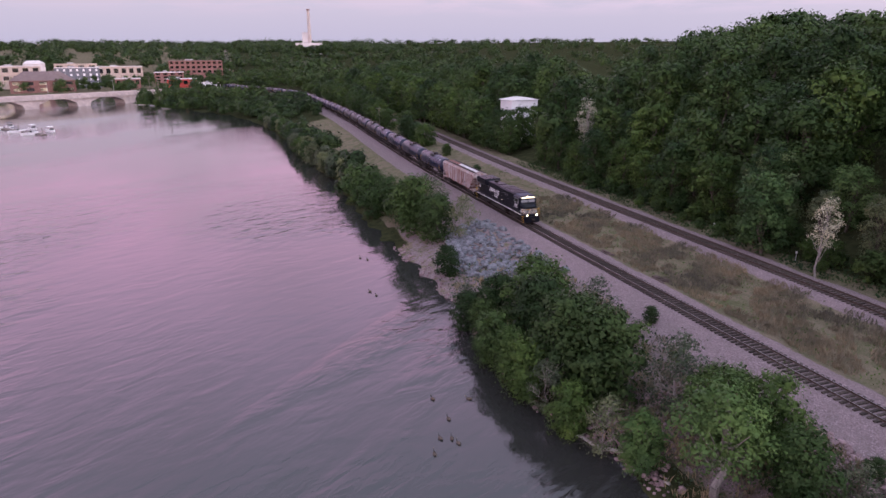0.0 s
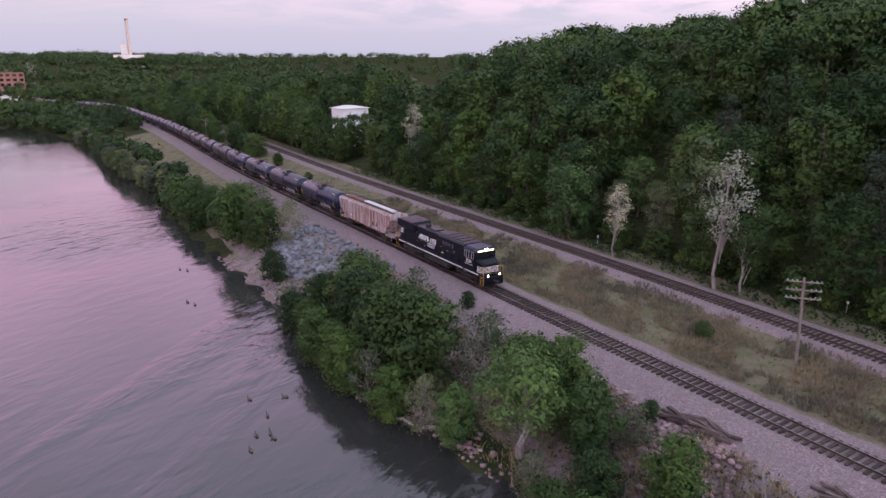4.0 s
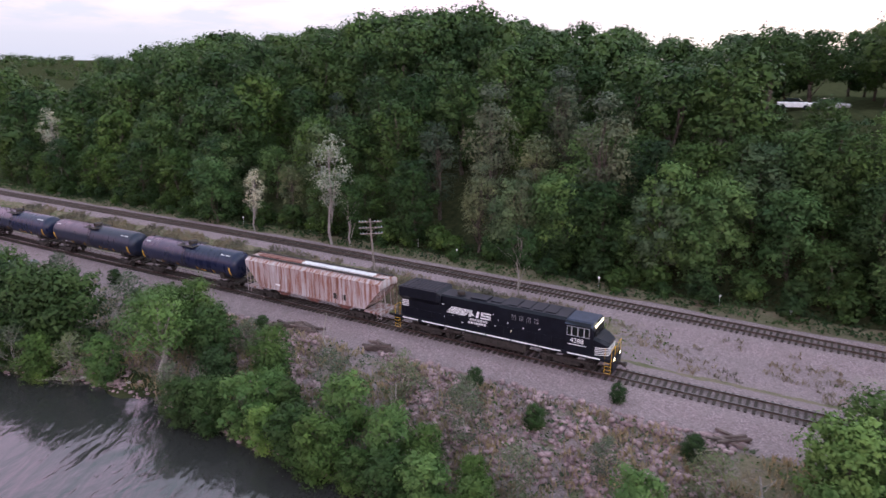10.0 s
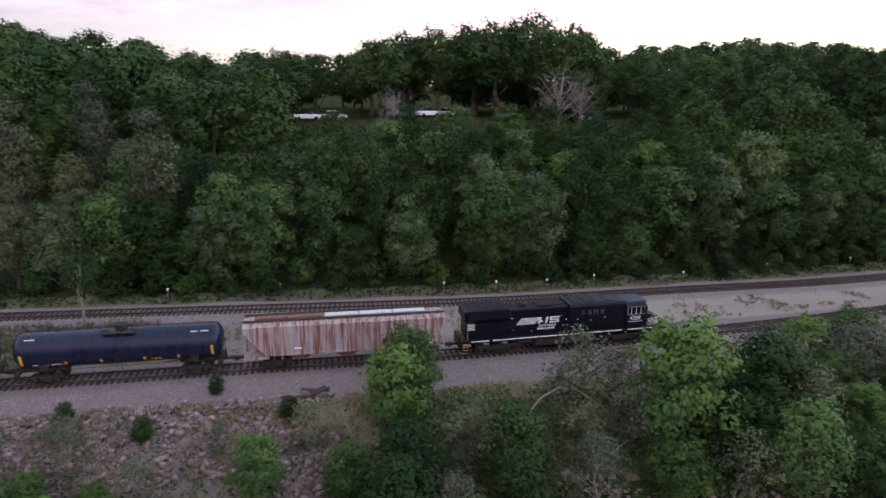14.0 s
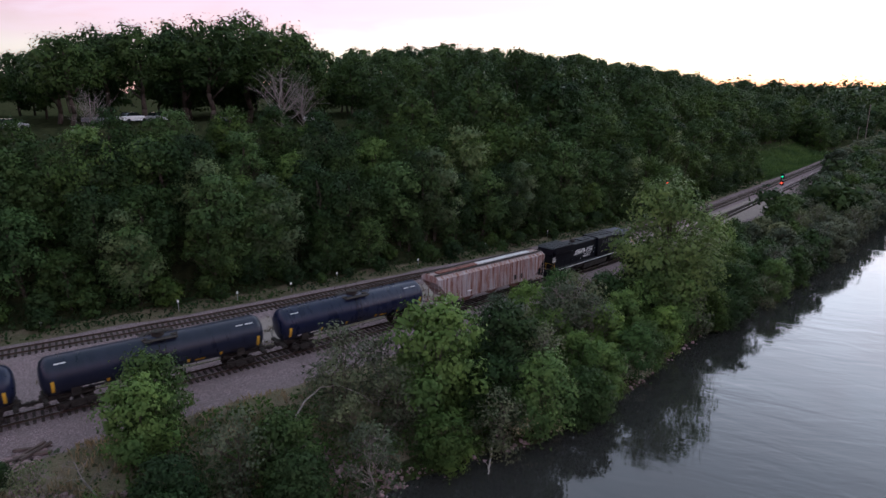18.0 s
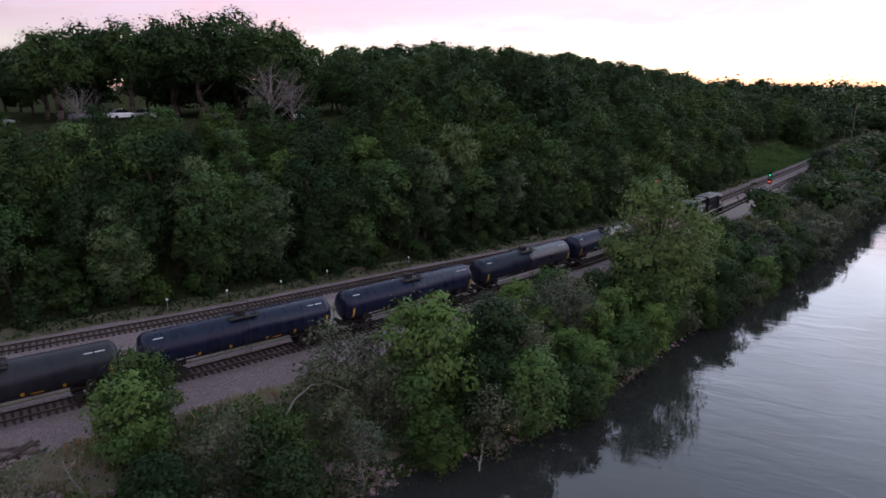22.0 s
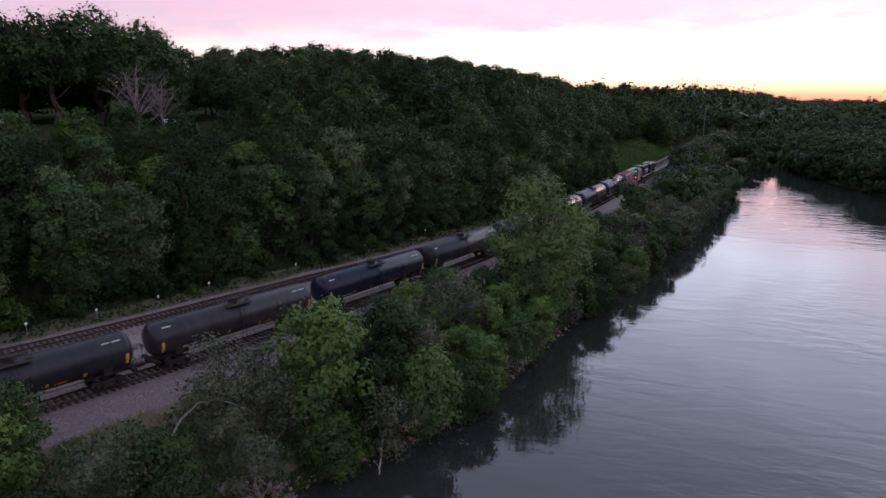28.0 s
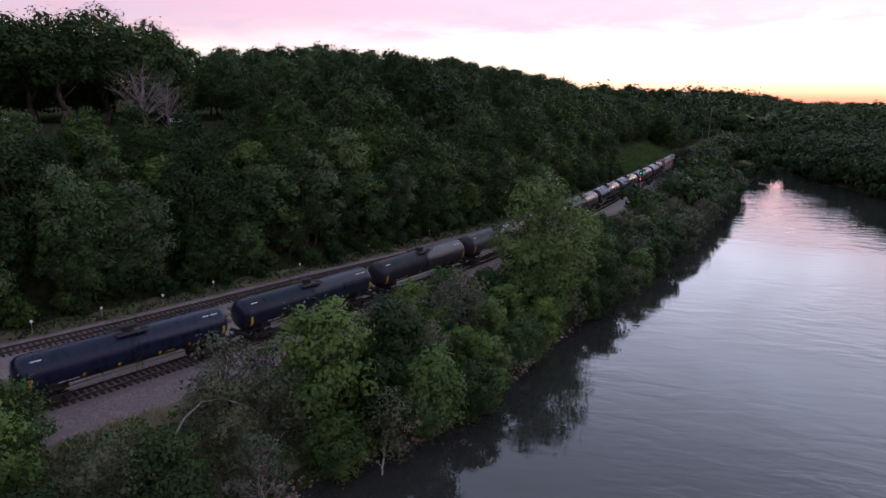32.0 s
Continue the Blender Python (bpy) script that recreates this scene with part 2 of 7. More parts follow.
def leaf_material(name, dark, light, glow=0.16):
    mat = bpy.data.materials.new(name)
    tree = nodes_of(mat)
    out = tree.nodes.new("ShaderNodeOutputMaterial")
    geo, info = tree.nodes.new("ShaderNodeNewGeometry"), tree.nodes.new("ShaderNodeObjectInfo")
    mid = tuple((a + b) / 2 for a, b in zip(dark, light))
    col = mix_col(tree, geo.outputs["Random Per Island"], mix_col(tree, 0.68, dark, mid), mix_col(tree, 0.68, light, mid))
    tint = ramp(tree, info.outputs["Random"], [(0.0, (0.50, 0.60, 0.62)), (0.5, (1.0, 1.0, 1.0)), (1.0, (1.30, 1.26, 1.0))])
    col = mix_col(tree, 1.0, col, tint, "MULTIPLY")
    big = noise_of(tree, 0.5, 2)
    col = mix_col(tree, 1.0, col, ramp(tree, big, [(0.3, (0.75, 0.8, 0.8)), (0.7, (1.2, 1.15, 1.05))]), "MULTIPLY")
    wide = noise_of(tree, 0.085, 2)
    col = mix_col(tree, 1.0, col, ramp(tree, wide, [(0.36, (0.62, 0.68, 0.72)), (0.64, (1.38, 1.30, 1.15))]), "MULTIPLY")
    dif, trans, mix = tree.nodes.new("ShaderNodeBsdfPrincipled"), tree.nodes.new("ShaderNodeBsdfTranslucent"), tree.nodes.new("ShaderNodeMixShader")
    dif.inputs["Roughness"].default_value = 0.55
    dif.inputs["Specular IOR Level"].default_value = 0.12
    mix.inputs[0].default_value = glow
    tree.links.new(col, dif.inputs["Base Color"])
    tree.links.new(col, trans.inputs[0])
    tree.links.new(dif.outputs[0], mix.inputs[1])
    tree.links.new(trans.outputs[0], mix.inputs[2])
    tree.links.new(mix.outputs[0], out.inputs[0])
    return mat


def glowing(name, color, strength):
    mat = bpy.data.materials.new(name)
    tree = nodes_of(mat)
    out, em = tree.nodes.new("ShaderNodeOutputMaterial"), tree.nodes.new("ShaderNodeEmission")
    em.inputs[0].default_value, em.inputs[1].default_value = (*color, 1), strength
    tree.links.new(em.outputs[0], out.inputs[0])
    return mat


def ground_material():
    """Ballast, cinders, dry grass and green growth, laid out by the plan's attributes."""
    mat, tree, node = bsdf("ground_cover", (0.2, 0.18, 0.16), 0.95, 0, 0.0)
    att = tree.nodes.new("ShaderNodeAttribute")
    att.attribute_name = "cover"
    sep = tree.nodes.new("ShaderNodeSeparateColor")
    tree.links.new(att.outputs["Color"], sep.inputs[0])
    fine = noise_of(tree, 9.0, 8, 0.75)
    mid = noise_of(tree, 0.9, 6, 0.65)
    big = noise_of(tree, 0.35, 8, 0.75)
    coord = tree.nodes.new("ShaderNodeTexCoord")
    cells = put(tree, "ShaderNodeTexVoronoi", Scale=10.0)
    tree.links.new(coord.outputs["Object"], cells.inputs["Vector"])
    grey = tree.nodes.new("ShaderNodeSeparateColor")
    tree.links.new(cells.outputs["Color"], grey.inputs[0])
    stone = ramp(tree, grey.outputs[0], [(0.0, (0.16, 0.108, 0.116)), (0.35, (0.28, 0.195, 0.208)), (0.7, (0.37, 0.268, 0.285)), (1.0, (0.48, 0.375, 0.40))])
    stone = mix_col(tree, ramp(tree, cells.outputs["Distance"], [(0.35, (0, 0, 0)), (0.75, (0.75, 0.75, 0.75))]), stone, (0.05, 0.042, 0.042))
    stone = mix_col(tree, 0.4, stone, ramp(tree, fine, [(0.3, (0.13, 0.105, 0.105)), (0.7, (0.38, 0.315, 0.315))]))
    stone = mix_col(tree, ramp(tree, mid, [(0.42, (0, 0, 0)), (0.68, (0.55, 0.55, 0.55))]), stone, (0.20, 0.158, 0.155))
    straw = ramp(tree, fine, [(0.3, (0.10, 0.075, 0.05)), (0.55, (0.22, 0.18, 0.13)), (0.75, (0.33, 0.28, 0.21))])
    green = ramp(tree, fine, [(0.3, (0.022, 0.04, 0.012)), (0.7, (0.085, 0.125, 0.04))])
    growth = mix_col(tree, ramp(tree, big, [(0.40, (0, 0, 0)), (0.75, (0.9, 0.9, 0.9))]), straw, green)
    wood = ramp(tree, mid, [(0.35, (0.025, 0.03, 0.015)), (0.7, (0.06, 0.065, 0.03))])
    edge = math_node(tree, "SUBTRACT", math_node(tree, "ADD", sep.outputs[0], mid), 0.5, True)
    col = mix_col(tree, ramp(tree, edge, [(0.42, (0, 0, 0)), (0.58, (1, 1, 1))]), growth, stone)
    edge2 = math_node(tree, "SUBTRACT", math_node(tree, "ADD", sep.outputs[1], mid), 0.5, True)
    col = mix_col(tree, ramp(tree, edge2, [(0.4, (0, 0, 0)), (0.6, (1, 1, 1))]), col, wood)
    edge3 = math_node(tree, "SUBTRACT", math_node(tree, "ADD", sep.outputs[2], mid), 0.5, True)
    col = mix_col(tree, ramp(tree, edge3, [(0.4, (0, 0, 0)), (0.6, (1, 1, 1))]), col, green)
    edge4 = math_node(tree, "SUBTRACT", math_node(tree, "ADD", att.outputs["Alpha"], mid), 0.5, True)
    soil = ramp(tree, fine, [(0.3, (0.22, 0.185, 0.165)), (0.7, (0.42, 0.36, 0.325))])
    col = mix_col(tree, ramp(tree, edge4, [(0.4, (0, 0, 0)), (0.75, (0.85, 0.85, 0.85))]), col, soil)
    tree.links.new(col, node.inputs["Base Color"])
    bump(tree, node, fine, 0.7, 0.08)
    return mat


def water_material():
    mat, tree, node = bsdf("river_water", (0.030, 0.030, 0.028), 0.03, 0, 0.5)
    node.inputs["IOR"].default_value = 1.6
    coord = tree.nodes.new("ShaderNodeTexCoord")

    def ripples(scale, stretch, turn, detail=2.0):
        mp = tree.nodes.new("ShaderNodeMapping")
        mp.vector_type = "TEXTURE"
        mp.inputs["Rotation"].default_value = (0, 0, radians(turn))
        mp.inputs["Scale"].default_value = stretch
        tree.links.new(coord.outputs["Object"], mp.inputs[0])
        n = put(tree, "ShaderNodeTexNoise", Scale=scale, Detail=detail, Roughness=0.5, Distortion=0.6)
        tree.links.new(mp.outputs[0], n.inputs["Vector"])
        return n.outputs[0]

    swell = ripples(0.42, (2.2, 1.0, 1.0), -62)
    chop = ripples(1.5, (2.6, 1.0, 1.0), -56, 4.0)
    fine = ripples(3.0, (2.0, 1.0, 1.0), -70, 3.0)
    calm = ramp(tree, ripples(0.022, (2.0, 1.0, 1.0), -40, 3.0), [(0.40, (0.16, 0.16, 0.16)), (0.60, (1, 1, 1))])
    h = math_node(tree, "ADD", math_node(tree, "MULTIPLY", swell, 0.95), math_node(tree, "MULTIPLY", chop, 0.26))
    h = math_node(tree, "ADD", h, math_node(tree, "MULTIPLY", fine, 0.03))
    h = math_node(tree, "MULTIPLY", h, calm)
    sep = tree.nodes.new("ShaderNodeSeparateXYZ")
    tree.links.new(coord.outputs["Object"], sep.inputs[0])
    reach = tree.nodes.new("ShaderNodeMapRange")
    for socket, value in zip(list(reach.inputs)[1:5], (-85.0, -5.0, 1.25, 0.24)):
        socket.default_value = value
    tree.links.new(sep.outputs[0], reach.inputs[0])
    h = math_node(tree, "MULTIPLY", h, reach.outputs[0])
    still = tree.nodes.new("ShaderNodeMapRange")
    for socket, value in zip(list(still.inputs)[1:5], (-170.0, -80.0, 0.22, 1.0)):
        socket.default_value = value
    tree.links.new(sep.outputs[0], still.inputs[0])
    h = math_node(tree, "MULTIPLY", h, still.outputs[0])
    bump(tree, node, h, 0.6, 0.9)
    return mat


M_GROUND, M_WATER = ground_material(), water_material()
M_RAIL = worn("rusty_rail", (0.055, 0.035, 0.028), (0.11, 0.075, 0.06), 2.0, 0.5, 0.6)
M_SHINE = worn("worn_rail_head", (0.22, 0.20, 0.20), (0.34, 0.32, 0.32), 2.0, 0.3, 0.9)
M_TIE = worn("creosoted_tie", (0.035, 0.028, 0.024), (0.085, 0.068, 0.058), 1.5, 0.9, 0, 12, 0.2, (0.4, 4, 4), vary=0.3)
M_OLDTIE = worn("weathered_tie", (0.060, 0.042, 0.038), (0.19, 0.145, 0.13), 2.0, 0.95, 0, 18, 0.2, (0.4, 4, 4), vary=0.35)
M_BARK = worn("bark", (0.045, 0.035, 0.028), (0.12, 0.10, 0.08), 2.0, 0.95, 0, 14, 0.2, (3, 3, 0.6))
M_PALEBARK = worn("pale_bark", (0.16, 0.14, 0.125), (0.33, 0.30, 0.27), 2.0, 0.95, 0, 14, 0.2, (3, 3, 0.6))
M_LEAF = leaf_material("green_leaves", (0.023, 0.045, 0.016), (0.090, 0.147, 0.044))
# Light leaf in two copies: shade put into the slope one, bank one brighter.
M_LEAF_LIGHT_SHADED = leaf_material("light_leaves_shaded", (0.050, 0.092, 0.032), (0.145, 0.225, 0.078))
M_LEAF_BUSH = leaf_material("light_leaves", (0.062, 0.114, 0.036), (0.170, 0.262, 0.082))
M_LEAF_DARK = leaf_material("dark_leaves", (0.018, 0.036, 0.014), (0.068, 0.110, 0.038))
M_LEAF_GREY = leaf_material("grey_leaves", (0.068, 0.082, 0.052), (0.168, 0.190, 0.122))
M_LEAF_OLIVE = leaf_material("olive_leaves", (0.076, 0.122, 0.040), (0.200, 0.276, 0.096))
M_LEAF_PALE = leaf_material("silvery_leaves", (0.066, 0.100, 0.052), (0.160, 0.212, 0.110))
M_BLOSSOM = leaf_material("cream_blossom", (0.34, 0.32, 0.25), (0.62, 0.59, 0.49))
M_DRY = leaf_material("dry_grass", (0.14, 0.112, 0.082), (0.34, 0.28, 0.215))
M_ROCK_RED = worn("pink_riprap", (0.14, 0.092, 0.094), (0.38, 0.270, 0.275), 1.2, 0.9, 0, 12, 0.25)
M_ROCK_GREY = worn("grey_riprap", (0.09, 0.092, 0.10), (0.24, 0.245, 0.265), 1.2, 0.9, 0, 12, 0.25)
M_BLACK = worn("loco_black", (0.004, 0.0045, 0.008), (0.009, 0.010, 0.016), 1.3, 0.38, 0, 30, 0.5, bumps=0.05)
for _node in M_BLACK.node_tree.nodes:
    if _node.type == "BSDF_PRINCIPLED":
        _node.inputs["Specular IOR Level"].default_value = 0.22
M_DIRTY = worn("running_gear", (0.018, 0.015, 0.013), (0.055, 0.045, 0.038), 2.5, 0.85, 0.2)
M_WHITE = worn("white_paint", (0.74, 0.73, 0.71), (0.86, 0.86, 0.85), 2.0, 0.6, bumps=0.05)
M_STEEL = worn("galvanised_steel", (0.32, 0.32, 0.33), (0.5, 0.5, 0.5), 2.0, 0.5, 0.4)
M_YELLOW = worn("yellow_paint", (0.55, 0.30, 0.02), (0.75, 0.45, 0.04), 4.0, 0.55, bumps=0.05)
M_GLASS = bsdf("dark_window_glass", (0.01, 0.012, 0.014), 0.06, 0, 0.8)[0]
M_GREYROOF = worn("blue_grey_paint", (0.014, 0.020, 0.040), (0.028, 0.036, 0.064), 2.0, 0.5, bumps=0.05)
M_LAMP = glowing("headlight_glow", (1.0, 0.78, 0.45), 14.0)
M_HEAD = glowing("cab_headlight_glow", (1.0, 0.82, 0.58), 3.2)


# ---- mesh helpers ----
def part(name, bm, material, parent=None, label="", soft=False):
    """Links a bmesh as one mesh object under a thing or a part."""
    mesh = bpy.data.meshes.new(name)
    bm.to_mesh(mesh)
    bm.free()
    return link(name, mesh, material, parent, label, soft)


def link(name, mesh, material, parent=None, label="", soft=False):
    for one in material if isinstance(material, (list, tuple)) else (material,):
        if not mesh.materials or len(mesh.materials) < (len(material) if isinstance(material, (list, tuple)) else 1):
            mesh.materials.append(one)
    if soft:
        mesh.polygons.foreach_set("use_smooth", [True] * len(mesh.polygons))
    ob = new(name, mesh)
    if parent:
        ob.parent = parent
    if label:
        ob["label"] = label
    return ob


def raw(name, verts, faces, material, parent=None, label="", soft=False):
    mesh = bpy.data.meshes.new(name)
    mesh.from_pydata([tuple(v) for v in verts], [], faces)
    mesh.update()
    return link(name, mesh, material, parent, label, soft)


def box(bm, x0, x1, y0, y1, z0, z1, bevel=0.0, m=None):
    made = bmesh.ops.create_cube(bm, size=1)["verts"]
    for v in made:
        v.co = Vector(((x0 + x1) / 2 + v.co.x * (x1 - x0), (y0 + y1) / 2 + v.co.y * (y1 - y0), (z0 + z1) / 2 + v.co.z * (z1 - z0)))
    if bevel:
        edges = list({e for v in made for e in v.link_edges})
        bmesh.ops.bevel(bm, geom=edges, offset=bevel, segments=1, affect="EDGES", profile=0.5)
    elif m:
        bmesh.ops.transform(bm, matrix=m, verts=made)
    return made


def rod(bm, a, b, r, n=8, r2=None):
    a, b = Vector(a), Vector(b)
    d = b - a
    turn = d.to_track_quat("Z", "Y").to_matrix().to_4x4()
    bmesh.ops.create_cone(bm, cap_ends=True, segments=n, radius1=r, radius2=r if r2 is None else r2, depth=d.length,
                          matrix=Matrix.Translation((a + b) / 2) @ turn)


def empty(name, label, category, group="", kind="", m=None):
    ob = tagged(new(name), label, category, group, kind)
    ob.empty_display_size = 0.2
    if m is not None:
        ob.matrix_basis = m
    return ob


# ---- ground and river ----
def spread(near, far, fine, coarse):
    """Grid lines: fine within near, wider and wider out to far."""
    out = list(np.arange(near[0], near[1] + fine, fine))
    for sign, edge, end in ((1, out[-1], far[1]), (-1, out[0], far[0])):
        step, at, more = fine, edge, []
        while sign * at < sign * end:
            step = min(step * 1.12, coarse)
            at += sign * step
            more.append(at)
        out = more[::-1] + out if sign < 0 else out + more
    return np.array(out)


def make_ground():
    xs = spread((-140, 190), (-4300, 4300), 1.0, 130)
    ys = spread((-26, 34), (-4300, 4300), 0.65, 130)
    gx, gy = np.meshgrid(xs, ys)
    # lines of the grid follow the track where the plan is fine
    fol = np.exp(-((gy - 5) / 60) ** 2)
    gy = gy + main_y(np.clip(gx, -700, 420)) * fol
    gz = ground_z(gx, gy)
    nx, ny = len(xs), len(ys)
    idx = np.arange(nx * ny).reshape(ny, nx)
    quads = np.stack([idx[:-1, :-1], idx[:-1, 1:], idx[1:, 1:], idx[1:, :-1]], -1).reshape(-1, 4)
    mesh = bpy.data.meshes.new("ground")
    mesh.vertices.add(nx * ny)
    mesh.vertices.foreach_set("co", np.stack([gx, gy, gz], -1).ravel().astype(np.float32))
    mesh.loops.add(quads.size)
    mesh.loops.foreach_set("vertex_index", quads.ravel().astype(np.int32))
    mesh.polygons.add(len(quads))
    mesh.polygons.foreach_set("loop_start", (np.arange(len(quads)) * 4).astype(np.int32))
    mesh.polygons.foreach_set("loop_total", np.full(len(quads), 4, np.int32))
    mesh.polygons.foreach_set("use_smooth", np.ones(len(quads), bool))
    mesh.update()
    m, s, n = main_y(gx), second_y(gx), shore_y(gx)
    dm, ds = gy - m, gy - s
    stone = np.maximum(1 - smooth(3.0, 6.5, np.abs(dm + 1.5)), 1 - smooth(2.6, 4.2, np.abs(ds)))
    stone = np.maximum(stone, smooth(-30, 0, gx) * (1 - smooth(60, 90, gx)) * (dm > 4) * (ds < 3) * 0.85)
    stone = np.maximum(stone, smooth(25, 70, gx) * (dm > 0) * (ds < 4))
    stone = np.where((dm < -6.5) & (gy > n - 2), 0.5 * (1 - smooth(-10, 20, gx)) * (1 - 0.7 * smooth(120, 140, -gx)) + 0.05, stone)
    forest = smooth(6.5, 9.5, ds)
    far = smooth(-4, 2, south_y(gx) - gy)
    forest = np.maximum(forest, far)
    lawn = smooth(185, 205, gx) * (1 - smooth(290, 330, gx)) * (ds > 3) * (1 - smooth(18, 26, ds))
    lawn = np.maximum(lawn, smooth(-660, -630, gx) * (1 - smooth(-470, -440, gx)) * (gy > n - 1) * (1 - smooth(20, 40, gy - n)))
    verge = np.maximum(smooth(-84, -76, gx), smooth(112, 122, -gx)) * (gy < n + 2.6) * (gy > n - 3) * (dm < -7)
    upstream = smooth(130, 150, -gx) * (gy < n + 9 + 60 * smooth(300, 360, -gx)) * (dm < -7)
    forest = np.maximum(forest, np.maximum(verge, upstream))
    stone = stone * (1 - verge)
    forest = forest * (1 - lawn)
    dirt = smooth(-5, 25, gx) * (1 - smooth(140, 170, gx)) * (1 - smooth(2.0, 4.6, np.abs(ds + 6.2)))
    cover = np.stack([stone, forest, np.clip(lawn, 0, 1), dirt], -1).reshape(-1, 4)
    att = mesh.color_attributes.new("cover", "FLOAT_COLOR", "POINT")
    att.data.foreach_set("color", cover.ravel().astype(np.float32))
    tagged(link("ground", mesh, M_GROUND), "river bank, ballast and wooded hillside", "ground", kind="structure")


def make_water():
    bm = bmesh.new()
    bmesh.ops.create_grid(bm, x_segments=40, y_segments=40, size=2600)
    bmesh.ops.translate(bm, vec=(0, -300, WATER), verts=bm.verts)
    ob = part("water", bm, M_WATER)
    tagged(ob, "calm wide river with low ripples at dusk", "river", kind="structure")


make_ground()
make_water()


# ---- arc length along the main track ----
_tx = np.linspace(-900, 640, 3081)
_ty = main_y(_tx)
_ts = np.concatenate([[0], np.cumsum(np.hypot(np.diff(_tx), np.diff(_ty)))])
_ts -= np.interp(0.0, _tx, _ts)


def rail_place(s):
    x = float(np.interp(s, _ts, _tx))
    return x, float(main_y(x))


def sweep(name, line, profile, material, parent=None, label="", soft=False):
    """A profile of (across, up) swept along a line of (x, y, z)."""
    line = np.array(line, float)
    d = np.gradient(line, axis=0)
    side = np.stack([-d[:, 1], d[:, 0]], -1) / np.hypot(d[:, 0], d[:, 1])[:, None]
    k = len(profile)
    verts = np.concatenate([np.concatenate([p[:2] + side[i] * a, [p[2] + z]])[None] for i, p in enumerate(line) for a, z in profile])
    faces = [(i * k + j, i * k + (j + 1) % k, (i + 1) * k + (j + 1) % k, (i + 1) * k + j) for i in range(len(line) - 1) for j in range(k)]
    return raw(name, verts, faces, material, parent, label, soft)


RAIL = [(-0.07, -0.16), (0.07, -0.16), (0.02, -0.12), (0.025, -0.03), (0.037, 0.0), (-0.037, 0.0), (-0.025, -0.03), (-0.02, -0.12)]


def track_line(fn, x0, x1, off, z):
    xs = np.arange(x0, x1, 2.0)
    ys = fn(xs)
    d = np.gradient(ys, xs)
    k = np.hypot(1, d)
    return np.stack([xs - d / k * off, ys + off / k, np.full_like(xs, z)], -1)


def make_track(name, fn, z, x0, x1, label, near, bright):
    root = empty(name, label, "railway track", kind="structure")
    for off in (-0.755, 0.755):
        rail = sweep("rail", track_line(fn, x0, x1, off, z), RAIL, M_RAIL, root, "steel rail, rusty web and worn bright head")
        sweep("rail_head", track_line(fn, x0, x1, off, z + 0.004), [(-0.03, -0.004), (0.03, -0.004), (0.024, 0.003), (-0.024, 0.003)], bright, rail)
    bm = bmesh.new()
    box(bm, -0.115, 0.115, -1.32, 1.32, -0.36, -0.165, 0.012)
    shape = bpy.data.meshes.new("tie")
    bm.to_mesh(shape)
    bm.free()
    shape.materials.append(M_TIE)
    base = np.zeros(len(shape.vertices) * 3, np.float32)
    shape.vertices.foreach_get("co", base)
    base = base.reshape(-1, 3)
    polys = [tuple(p.vertices) for p in shape.polygons]
    rng = random.Random(5)
    verts, faces = [], []
    x = x0
    while x < x1:
        x += 0.56 + rng.uniform(-0.03, 0.03)
        y = float(fn(x))
        ang = math.atan2(float(fn(x + 1)) - float(fn(x - 1)), 2.0) + radians(rng.uniform(-1.5, 1.5))
        at = Matrix.Translation((x, y, z + rng.uniform(-0.015, 0.015))) @ Matrix.Rotation(ang, 4, "Z")
        if near[0] < x < near[1]:
            ob = new("tie", shape)
            ob.parent, ob.matrix_basis = root, at
        elif -330 < x < 260:
            k = len(verts)
            verts += [at @ Vector(v) for v in base]
            faces += [tuple(i + k for i in p) for p in polys]
    rest = raw("ties_beyond", verts, faces, M_TIE, root, "dark creosoted wooden ties")
    rest["kind"] = "stuff"


